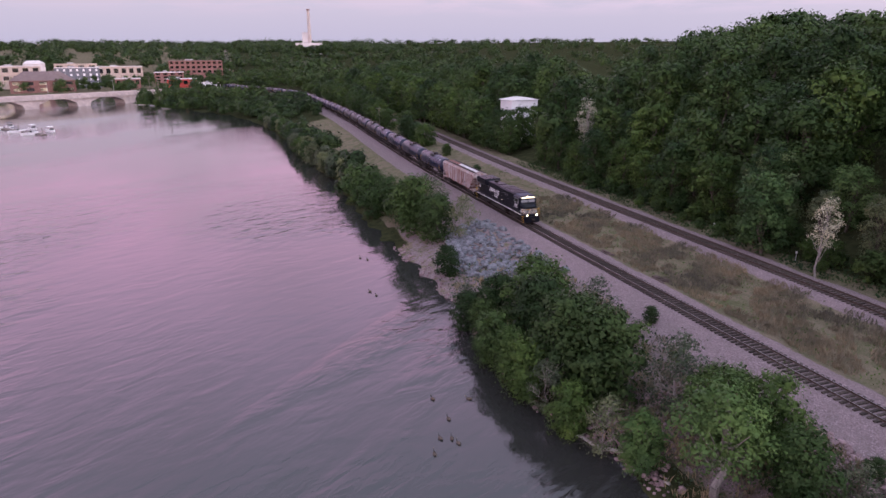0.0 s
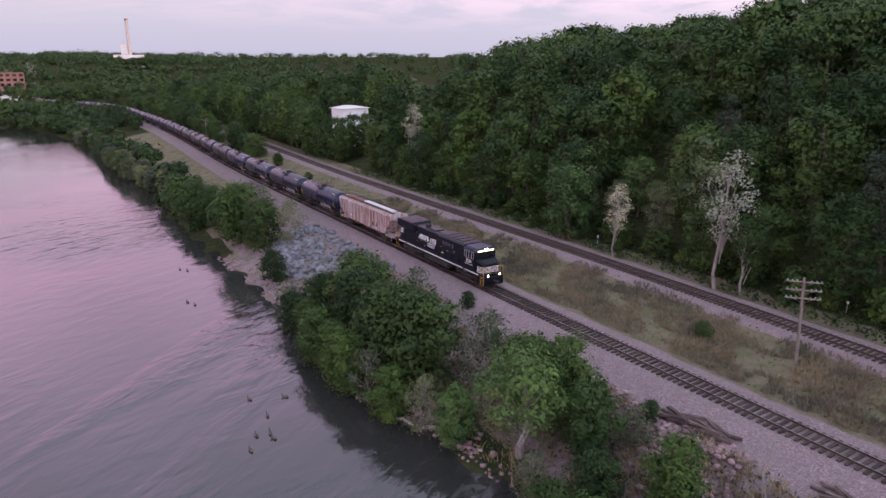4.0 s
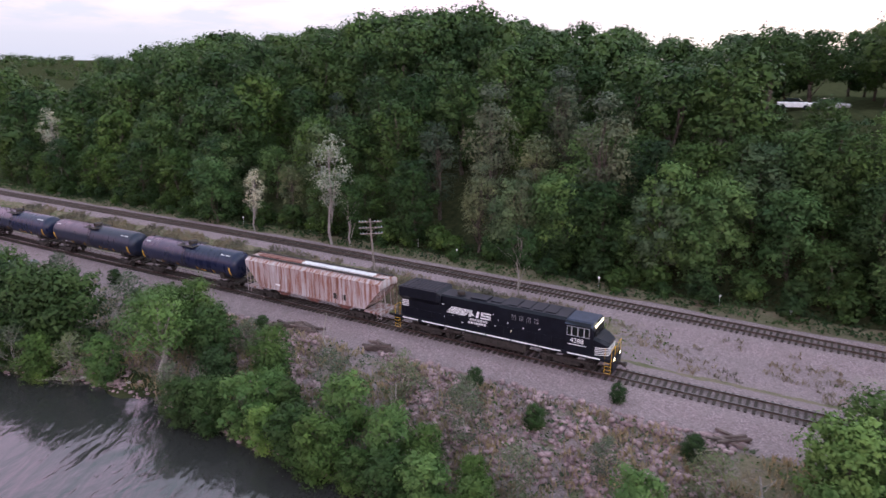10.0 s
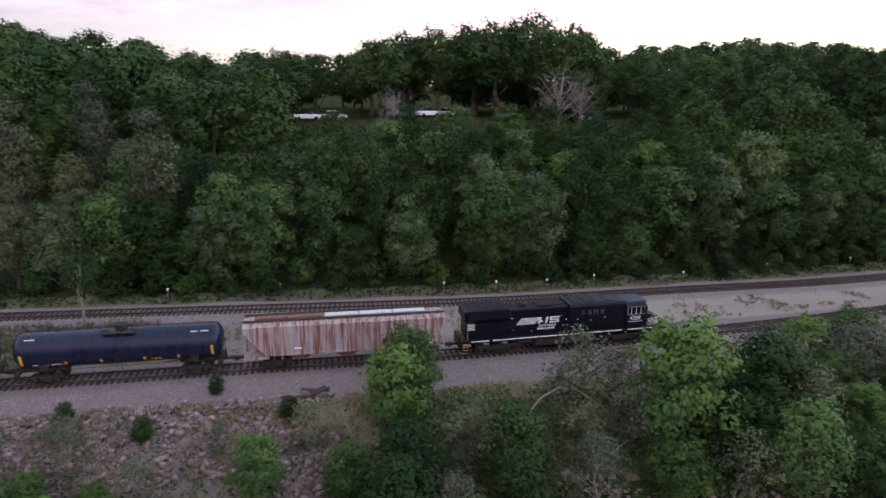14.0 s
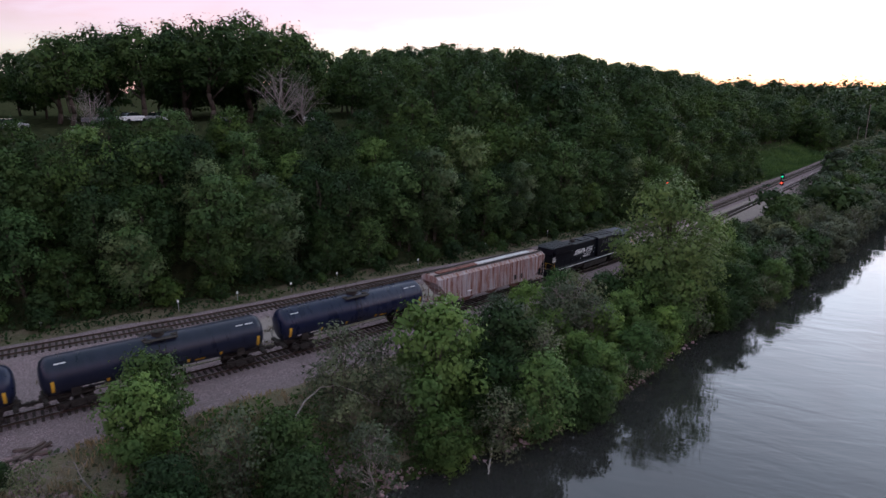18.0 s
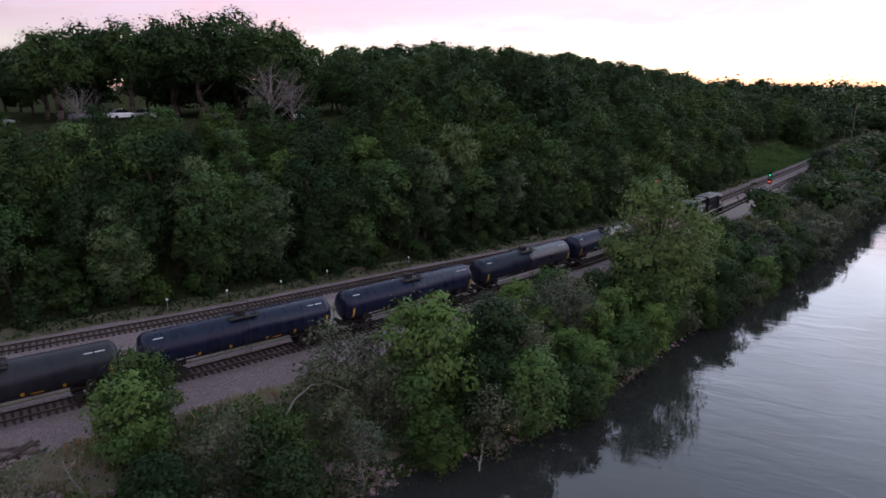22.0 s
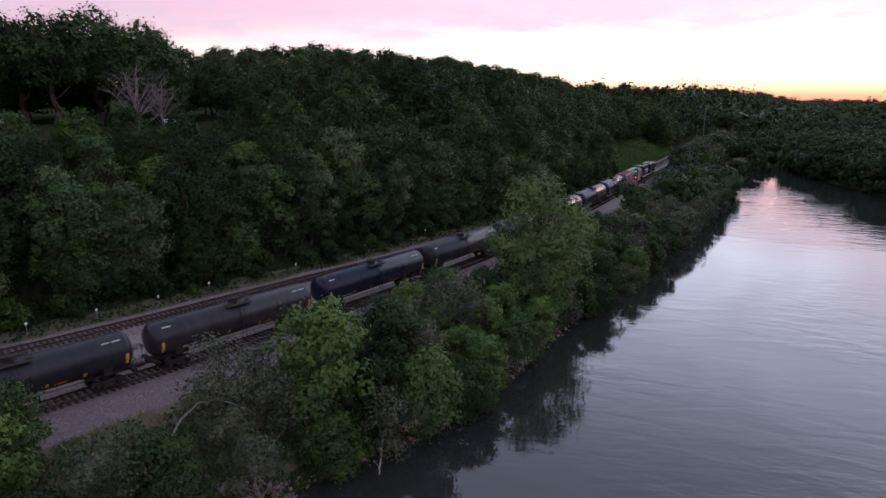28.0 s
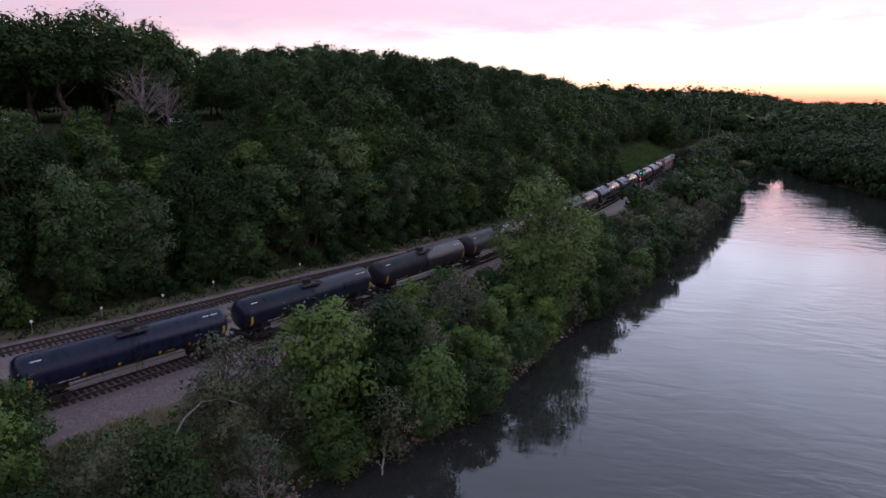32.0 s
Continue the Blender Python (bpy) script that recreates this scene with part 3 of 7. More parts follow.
# ---- trees ----
def leaf_mesh(name, blobs, per_area, size, seed, flat=0.3, least=6, core=0.18, round_crown=False):
    """Many small leaf sprays on the skins of the blobs (x, y, z, radius), with larger ones deep inside."""
    rng = np.random.RandomState(seed)
    pts, nrm, big, out = [], [], [], []
    middle = np.mean([blob[:3] for blob in blobs], axis=0) if round_crown else None
    for x, y, z, r in blobs:
        n = max(least, int(per_area * r * r))
        d = rng.normal(size=(n, 3))
        d /= np.linalg.norm(d, axis=1)[:, None]
        d[:, 2] = np.where(d[:, 2] < -0.45, -d[:, 2], d[:, 2])
        lump = 1 + 0.30 * np.sin(d[:, 0] * 5 + x * 3) * np.sin(d[:, 1] * 4 + y * 2) + 0.12 * np.sin(d[:, 2] * 9 + d[:, 0] * 7 + z)
        inner = rng.random_sample(n) < core
        rad = r * np.where(inner, 0.45 + 0.2 * rng.random_sample(n), 0.70 + 0.45 * rng.random_sample(n) ** 1.3) * lump
        pts.append(np.array([x, y, z]) + d * rad[:, None] * np.array([1, 1, 0.85]))
        nrm.append(d)
        out.append(np.array([x, y, z]) - middle + d * r * 0.5 if round_crown else d)
        big.append(np.where(inner, 1.9, 1.0))
    p, d, k = np.concatenate(pts), np.concatenate(nrm), np.concatenate(big)
    n = len(p)
    d = d * 1.5 + rng.normal(scale=0.5, size=(n, 3)) + np.array([0, 0, flat])
    d /= np.linalg.norm(d, axis=1)[:, None]
    u = np.cross(d, rng.normal(size=(n, 3)))
    u /= np.linalg.norm(u, axis=1)[:, None]
    v = np.cross(d, u)
    a = size * (k * (0.55 + 0.9 * rng.random_sample(n)))[:, None]
    b = a * (0.45 + 0.3 * rng.random_sample(n))[:, None]
    tri = np.stack([p - u * a - v * b * 1.3, p + u * a, p - u * a * 0.7 + v * b * 1.3], 1).reshape(-1, 3)
    mesh = bpy.data.meshes.new(name)
    mesh.vertices.add(3 * n)
    mesh.vertices.foreach_set("co", tri.ravel().astype(np.float32))
    mesh.loops.add(3 * n)
    mesh.loops.foreach_set("vertex_index", np.arange(3 * n, dtype=np.int32))
    mesh.polygons.add(n)
    mesh.polygons.foreach_set("loop_start", (np.arange(n) * 3).astype(np.int32))
    mesh.polygons.foreach_set("loop_total", np.full(n, 3, np.int32))
    mesh.polygons.foreach_set("use_smooth", np.ones(n, bool))
    mesh.update()
    far_out = np.concatenate(out)
    far_out /= np.linalg.norm(far_out, axis=1)[:, None] + 1e-6
    soft = d * 0.55 + np.concatenate(nrm) * 0.75 + far_out * 0.45
    side = (soft * d).sum(1)
    soft = soft + d * np.maximum(0.15 - side, 0)[:, None] * 1.3
    soft /= np.linalg.norm(soft, axis=1)[:, None]
    set_normals(mesh, np.repeat(soft, 3, axis=0))
    return mesh


def set_normals(mesh, normals):
    """Shading normals, one for each vertex; kept by name for meshes that are joined later."""
    LEAF_NORMALS[mesh.name] = normals.astype(np.float32)
    mesh.normals_split_custom_set_from_vertices(normals.tolist())


LEAF_NORMALS = {}


def limb(bm, a, b, r0, r1, rng, bends=3, n=6):
    """A tapered, slightly crooked limb."""
    a, b = Vector(a), Vector(b)
    last, lr = a, r0
    for k in range(1, bends + 1):
        t = k / bends
        p = a.lerp(b, t) + Vector((rng.uniform(-1, 1), rng.uniform(-1, 1), rng.uniform(-0.4, 0.4))) * (b - a).length * 0.05 * (k < bends)
        r = r0 + (r1 - r0) * t
        rod(bm, last, p, lr, n, r)
        last, lr = p, r
    return last


def tree_shape(seed, height, width, low=0.2, leaves=2600, leaf=0.21, blobs=46, bare=0.0, twig=0, material=None, bark=None, slim=1.0, core=0.18, fork=0.8):
    """Builds the trunk and crown meshes of one tree; low: where the crown begins."""
    rng = random.Random(seed)
    bm = bmesh.new()
    lean = Vector((rng.uniform(-0.06, 0.06) * height, rng.uniform(-0.06, 0.06) * height, height * fork))
    base_r = (0.018 * height + 0.05) * slim
    limb(bm, (0, 0, -0.6), lean, base_r, base_r * 0.3, rng, 5, 7)
    spots = [(lean.x, lean.y, height * 0.86, width * 0.16)]
    tries = 0
    while len(spots) < blobs and tries < 5000:
        tries += 1
        t = rng.random() ** 0.9
        z = height * (low + (0.93 - low) * t)
        reach = width * 0.5 * math.sqrt(max(0.05, 1 - ((t - 0.45) / 0.62) ** 2))
        ang, q = rng.uniform(0, 2 * math.pi), rng.random() ** 0.42
        r = (0.12 + 0.13 * rng.random() ** 1.5) * width * (1.05 - 0.2 * t)
        reach = max(reach - r * 0.8, 0.1)
        x, y = math.cos(ang) * q * reach + lean.x * t, math.sin(ang) * q * reach + lean.y * t
        if all((x - s[0]) ** 2 + (y - s[1]) ** 2 + (z - s[2]) ** 2 > (0.36 * (r + s[3])) ** 2 for s in spots):
            spots.append((x, y, z, r))
    for k, (x, y, z, r) in enumerate(spots):
        if k % 6 == 0 or bare and k % 2 == 0 or bare == 1:
            t0 = max(0.12, min(0.95, (z / height) - 0.12 - 0.14 * rng.random()))
            start = Vector((lean.x * t0, lean.y * t0, height * fork * t0))
            limb(bm, start, (x, y, z), base_r * (0.42 - 0.25 * t0), 0.02, rng, 2, 4)
            for _ in range(twig):
                d = Vector((rng.uniform(-1, 1), rng.uniform(-1, 1), rng.uniform(0.0, 1.2))) * r * 1.3
                mid = start.lerp(Vector((x, y, z)), rng.uniform(0.45, 1.0))
                limb(bm, mid, mid + d, 0.03, 0.008, rng, 1 if bare < 1 else 2, 3)
    trunk = bpy.data.meshes.new("trunk")
    bm.to_mesh(trunk)
    bm.free()
    trunk.materials.append(bark or M_BARK)
    crown = None
    if bare < 1:
        crown = leaf_mesh("crown", spots, leaves / sum(s[3] ** 2 for s in spots), leaf, seed, core=core, round_crown=True)
        crown.materials.append(material or M_LEAF)
    return trunk, crown


def set_tree(name, shape, x, y, size=1.0, turn=0.0, label="", category="tree", group="", z=None, squash=1.0):
    z = float(ground_z(x, y)) if z is None else z
    root = empty(name, label, category, group)
    root.matrix_basis = Matrix.LocRotScale((x, y, z), Euler((0, 0, turn)), (size, size, size * squash))
    for key, mesh in zip(("trunk", "crown"), shape):
        if mesh:
            ob = new(key, mesh)
            ob.parent = root
    return root


make_track("main_track", main_y, 0.0, -620, 420, "single railway track on pale ballast", (-62, 72), M_SHINE)
make_track("siding_track", second_y, 0.12, -420, 420, "older siding track with rusty rails", (-72, 62), M_RAIL)

SHAPES = {
    "broad": [tree_shape(11, 15, 12.0, 0.08, 8200, 0.155), tree_shape(12, 17, 11.5, 0.10, 8200, 0.155), tree_shape(13, 14, 13.0, 0.08, 8200, 0.155)],
    "dark": [tree_shape(21, 16, 12.0, 0.08, 8200, 0.155, material=M_LEAF_DARK), tree_shape(22, 18, 12.5, 0.10, 8200, 0.155, material=M_LEAF_DARK)],
    "light": [tree_shape(31, 12, 9.5, 0.10, 6500, 0.14, material=M_LEAF_LIGHT_SHADED), tree_shape(32, 14, 9.0, 0.12, 6500, 0.14, material=M_LEAF_LIGHT_SHADED)],
    "grey": [tree_shape(41, 16, 8.0, 0.16, 4200, 0.14, bare=0.05, twig=1, material=M_LEAF_GREY, core=0.05), tree_shape(42, 18, 8.0, 0.2, 4400, 0.14, bare=0.05, twig=1, material=M_LEAF_GREY, core=0.05)],
    "pale": [tree_shape(36, 14, 11.0, 0.10, 7600, 0.145, 40, material=M_LEAF_PALE), tree_shape(37, 15, 10.0, 0.12, 7600, 0.145, 36, material=M_LEAF_PALE)],
    "bare": [tree_shape(51, 13, 12.0, 0.30, 0, 0.2, 26, bare=1.0, twig=6, bark=M_PALEBARK)],
    "blossom": [tree_shape(61, 13, 5.4, 0.36, 1500, 0.11, 30, bare=0.05, twig=3, material=M_BLOSSOM, bark=M_PALEBARK, core=0.0, slim=0.6)],
    "mid": [tree_shape(66, 15, 13, 0.08, 4800, 0.19, 42, core=0.3), tree_shape(67, 17, 14, 0.10, 4800, 0.19, 42, core=0.3), tree_shape(68, 16, 13, 0.10, 4800, 0.19, 42, core=0.3)],
    "back": [tree_shape(71, 15, 13, 0.12, 4600, 0.25, 46, core=0.3), tree_shape(72, 16, 14, 0.12, 4600, 0.25, 46, core=0.3), tree_shape(73, 18, 13, 0.15, 4600, 0.25, 46, core=0.3)],
    "park": [tree_shape(101, 17, 16, 0.36, 5200, 0.20, 42, core=0.3, slim=1.5), tree_shape(102, 16, 15, 0.34, 5200, 0.20, 42, core=0.3, slim=1.5), tree_shape(103, 17, 15, 0.38, 5200, 0.20, 42, core=0.3, slim=1.5)],
    "shrub": [tree_shape(81, 6.5, 6.5, 0.03, 6600, 0.10, 48, slim=0.5, fork=0.6), tree_shape(82, 5.5, 6.5, 0.02, 6600, 0.10, 48, slim=0.5, fork=0.6), tree_shape(83, 6.0, 6.0, 0.02, 6600, 0.10, 48, material=M_LEAF_DARK, slim=0.5, fork=0.6)],
    "thicket": [tree_shape(76, 6.5, 6.5, 0.03, 2700, 0.155, 36, slim=0.5, fork=0.6), tree_shape(77, 6.0, 6.5, 0.02, 2700, 0.155, 36, material=M_LEAF_GREY, slim=0.5, fork=0.6)],
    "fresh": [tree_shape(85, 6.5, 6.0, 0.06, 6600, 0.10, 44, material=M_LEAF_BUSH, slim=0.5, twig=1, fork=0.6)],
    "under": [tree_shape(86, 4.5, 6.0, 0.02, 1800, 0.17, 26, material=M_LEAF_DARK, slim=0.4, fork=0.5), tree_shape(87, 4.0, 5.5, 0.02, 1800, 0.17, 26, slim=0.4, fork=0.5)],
    "twiggy": [tree_shape(91, 6.0, 5.0, 0.08, 1500, 0.10, 24, bare=0.3, twig=5, material=M_LEAF_GREY, bark=M_PALEBARK, core=0.0, slim=0.5), tree_shape(92, 5.5, 5.5, 0.08, 1800, 0.10, 24, bare=0.3, twig=4, material=M_LEAF_GREY, core=0.0, slim=0.5)],
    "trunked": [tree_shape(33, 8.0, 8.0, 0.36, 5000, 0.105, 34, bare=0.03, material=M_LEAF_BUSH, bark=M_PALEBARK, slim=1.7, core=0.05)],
    "willow": [tree_shape(95, 15, 13.0, 0.06, 17000, 0.135, 58, bare=0.02, twig=1, material=M_LEAF_OLIVE, core=0.1, slim=0.6)],
    "sapling": [tree_shape(97, 8.6, 5.0, 0.40, 2600, 0.11, 22, bare=0.02, twig=2, bark=M_PALEBARK, core=0.0, slim=0.7)],
    "flowers": [tree_shape(99, 3.0, 4.0, 0.03, 2000, 0.085, 24, material=M_BLOSSOM, slim=0.3, fork=0.5, core=0.0)],
}
LABELS = {
    "broad": "tall green deciduous tree on the wooded slope", "dark": "dark green deciduous tree on the wooded slope",
    "light": "young yellow-green tree at the wood's edge", "grey": "thin grey-green locust tree with visible limbs",
    "pale": "broad silvery-green tree standing out on the slope",
    "bare": "leafless grey tree among the green crowns", "blossom": "slender tree in cream-white blossom beside the siding",
    "mid": "broad tall tree on top of the wooded hill", "back": "tall tree on top of the wooded hill", "shrub": "dense green shrub on the river bank", "twiggy": "half-bare grey brush on the river bank",
    "thicket": "dense green thicket on the river bank", "fresh": "bright yellow-green bushy tree on the river bank", "under": "low dark undergrowth at the foot of the wood",
    "trunked": "light-green tree with a pale leaning trunk on the shore", "willow": "tall light-green willow-like tree on the river bank", "sapling": "slender green sapling standing between the two tracks",
    "flowers": "low shrub with white flowers at the water's edge",
}
SHRUBS = {"thicket": "thicket", "shrub": "shrub", "twiggy": "brush", "under": "bush", "flowers": "flowering_shrub"}


def brow(x, y):
    """True on the slope below the level park, whose trees leave a view in under the crowns."""
    return -6 < x < 57 and 5 < y - float(second_y(x)) < 31


def grow(kind, x, y, size=1.0, rng=random, name=None, group="", z=None, squash=1.0, label="", pick=None):
    shape = SHAPES[kind][rng.randrange(len(SHAPES[kind])) if pick is None else pick]
    if group == "wooded hillside" and brow(x, y) and shape[1]:
        tall = max(v.co.z for v in shape[1].vertices)
        size = min(size, max(0.34, (21.0 + rng.uniform(-2.0, 2.4) - float(ground_z(x, y))) / tall))
    name = name or SHRUBS.get(kind, "tree")
    return set_tree(name, shape, x, y, size, rng.uniform(0, 6.28), label or LABELS[kind], "shrub" if kind in SHRUBS else "tree", group, z, squash)


def mesh_arrays(mesh):
    co = np.zeros(len(mesh.vertices) * 3, np.float32)
    mesh.vertices.foreach_get("co", co)
    loops = np.zeros(len(mesh.loops), np.int32)
    mesh.loops.foreach_get("vertex_index", loops)
    totals = np.zeros(len(mesh.polygons), np.int32)
    mesh.polygons.foreach_get("loop_total", totals)
    return co.reshape(-1, 3), loops, totals


def merge_meshes(name, pieces, material, label, category):
    """One object of many placed meshes: (mesh, x, y, z, size, turn)."""
    cache, cos, lps, tts, nrs, base = {}, [], [], [], [], 0
    for mesh, x, y, z, size, turn in pieces:
        if mesh.name not in cache:
            cache[mesh.name] = mesh_arrays(mesh)
        co, loops, totals = cache[mesh.name]
        c, s = math.cos(turn) * size, math.sin(turn) * size
        cos.append(np.stack([x + c * co[:, 0] - s * co[:, 1], y + s * co[:, 0] + c * co[:, 1], z + size * co[:, 2]], -1))
        if mesh.name in LEAF_NORMALS:
            nv = LEAF_NORMALS[mesh.name]
            k, j = math.cos(turn), math.sin(turn)
            nrs.append(np.stack([k * nv[:, 0] - j * nv[:, 1], j * nv[:, 0] + k * nv[:, 1], nv[:, 2]], -1))
        lps.append(loops + base)
        tts.append(totals)
        base += len(co)
    co, lp, tt = np.concatenate(cos), np.concatenate(lps), np.concatenate(tts)
    mesh = bpy.data.meshes.new(name)
    mesh.vertices.add(len(co))
    mesh.vertices.foreach_set("co", co.ravel().astype(np.float32))
    mesh.loops.add(len(lp))
    mesh.loops.foreach_set("vertex_index", lp.astype(np.int32))
    mesh.polygons.add(len(tt))
    mesh.polygons.foreach_set("loop_start", (np.cumsum(tt) - tt).astype(np.int32))
    mesh.polygons.foreach_set("loop_total", tt.astype(np.int32))
    mesh.update()
    if nrs:
        mesh.polygons.foreach_set("use_smooth", np.ones(len(tt), bool))
        mesh.normals_split_custom_set_from_vertices(np.concatenate(nrs).tolist())
    return tagged(link(name, mesh, material), label, category, kind="stuff")


def merge_trees(name, places, label):
    crowns = [(sh[1], x, y, float(ground_z(x, y)), k, r) for sh, x, y, k, r in places]
    trunks = [(sh[0], x, y, float(ground_z(x, y)), k, r) for sh, x, y, k, r in places]
    merge_meshes(name, crowns, M_LEAF, label, "woods")
    merge_meshes("hilltop_trunks", trunks, M_BARK, "dark trunks and limbs under the hilltop crowns", "woods")


def make_forest():
    rng = random.Random(77)
    x = -165.0
    while x < 330:
        glade = 190 < x < 300
        y0 = float(second_y(x))
        for row, d in enumerate((10.0, 17, 25.5)):
            if glade and d < 24:
                continue
            if x < -62:
                kind = rng.choice(["grey", "broad", "dark", "broad", "light"])
            elif x < -22:
                kind = rng.choice(["grey", "grey", "broad", "grey"] if row > 0 else ["grey", "broad", "dark", "grey"])
            else:
                kind = rng.choice(["broad", "dark", "broad", "light"] if row else ["broad", "light", "dark", "light"])
            if row == 2 and not -75 < x < -22 or not -95 < x < 125:
                kind = "mid"
            size = rng.uniform(0.5, 0.85) if row == 0 else rng.uniform(0.75, 1.2)
            if row and 20 < x < 62:
                size *= 0.76
            grow(kind, x + rng.uniform(-2, 2), y0 + d + rng.uniform(-1.5, 1.5), size, rng, group="wooded hillside")
        x += rng.uniform(7.0, 10.0)
    # deeper rows and the hilltop, where crowns run together
    places = []
    crest = curve_at([-400, -220, -180, -160, -140, -97, -70, -48, -24, 6, 41, 55, 68, 85, 135, 166, 224, 276, 353], [27, 30, 32, 35, 37, 39, 40.5, 36.8, 32.8, 33, 38.5, 36.5, 34, 37, 37.5, 37, 35, 30.5, 27])
    x = -165.0
    while x < 330:
        for d, kind, lo, hi in ((33, "mid", 0.55, 0.75), (41, "mid", 0.66, 0.84), (49, "back", 0.72, 0.9), (57, "back", 0.78, 0.95), (67, "back", 0.82, 1.0), (77, "back", 0.84, 1.03)):
            if d == 33 and -4 < x < 56:
                continue
            if d < 55 and -4 < x < 52:
                kind = "park"
            tx = x + rng.uniform(-3, 3)
            ty = float(second_y(tx)) + d + rng.uniform(-3, 3)
            pick = rng.randrange(3)
            reach = (float(crest(tx)) - float(ground_z(tx, ty))) / {"mid": (15, 17, 16), "back": (15, 16, 18), "park": (17, 16, 17)}[kind][pick]
            places.append((SHAPES[kind][pick], tx, ty, reach * (rng.uniform(0.86, 1.0) if kind == "park" else rng.uniform(lo, hi)), rng.uniform(0, 6.28)))
        x += rng.uniform(8.5, 12)
    merge_trees("hilltop_woods", places, "dense green crowns covering the top of the hill")
    # undergrowth that closes the foot of the wood
    x = -150.0
    while x < 190:
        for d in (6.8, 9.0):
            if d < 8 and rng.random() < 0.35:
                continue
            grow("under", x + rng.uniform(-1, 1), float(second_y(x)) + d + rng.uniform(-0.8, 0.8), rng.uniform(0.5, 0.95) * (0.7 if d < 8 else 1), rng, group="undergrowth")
        x += rng.uniform(4.0, 5.4)
    # full crowns that fill the slope down to the siding
    x = -24.0
    while x < 122:
        for d, lo, hi, kinds in ((11.5, 0.72, 0.95, ("light", "broad", "light", "dark")), (18.5, 0.72, 0.92, ("broad", "light", "broad", "dark")), (24.5, 0.62, 0.78, ("broad", "light"))):
            if d > 24 and not 18 < x < 66:
                continue
            kind = rng.choice(kinds)
            grow(kind, x + rng.uniform(-1.5, 1.5), float(second_y(x)) + d + rng.uniform(-1, 1), rng.uniform(lo, hi) * (1.22 if kind == "light" else 1.0), rng, group="wooded hillside")
        x += rng.uniform(5.6, 7.4)
    # trees that stand out one by one
    for k, (px, d, size) in enumerate(((-92, 12, 0.9), (-70, 15, 1.0), (-33, 11, 0.8), (-13, 10.5, 0.85), (-4, 17, 0.9), (12, 9.5, 0.8), (22, 16, 0.9), (30, 10.5, 0.95), (41, 20, 0.8), (57, 12, 1.05), (66, 17, 1.1), (74, 11, 0.9), (90, 14, 1.0), (108, 12, 0.9), (133, 15, 1.0))):
        grow("pale", px, float(second_y(px)) + d, size, rng, pick=k % 2, group="wooded hillside")
    for kind, bx, by, size in (("bare", 39.5, 45.5, 0.95), ("bare", -20, 38, 0.9), ("bare", 44, 47, 0.7), ("bare", 12, 46, 0.6), ("bare", -9, 40, 0.8), ("blossom", -59.5, 22.8, 1.32), ("sapling", -57, 24.2, 1.15), ("blossom", -76, 23.2, 0.82),
                               ("light", -86, 24.2, 1.0), ("blossom", -150, 34, 1.3), ("light", -28, 31, 0.95)):
        grow(kind, bx, by, size, rng, pick=0, group="wooded hillside")


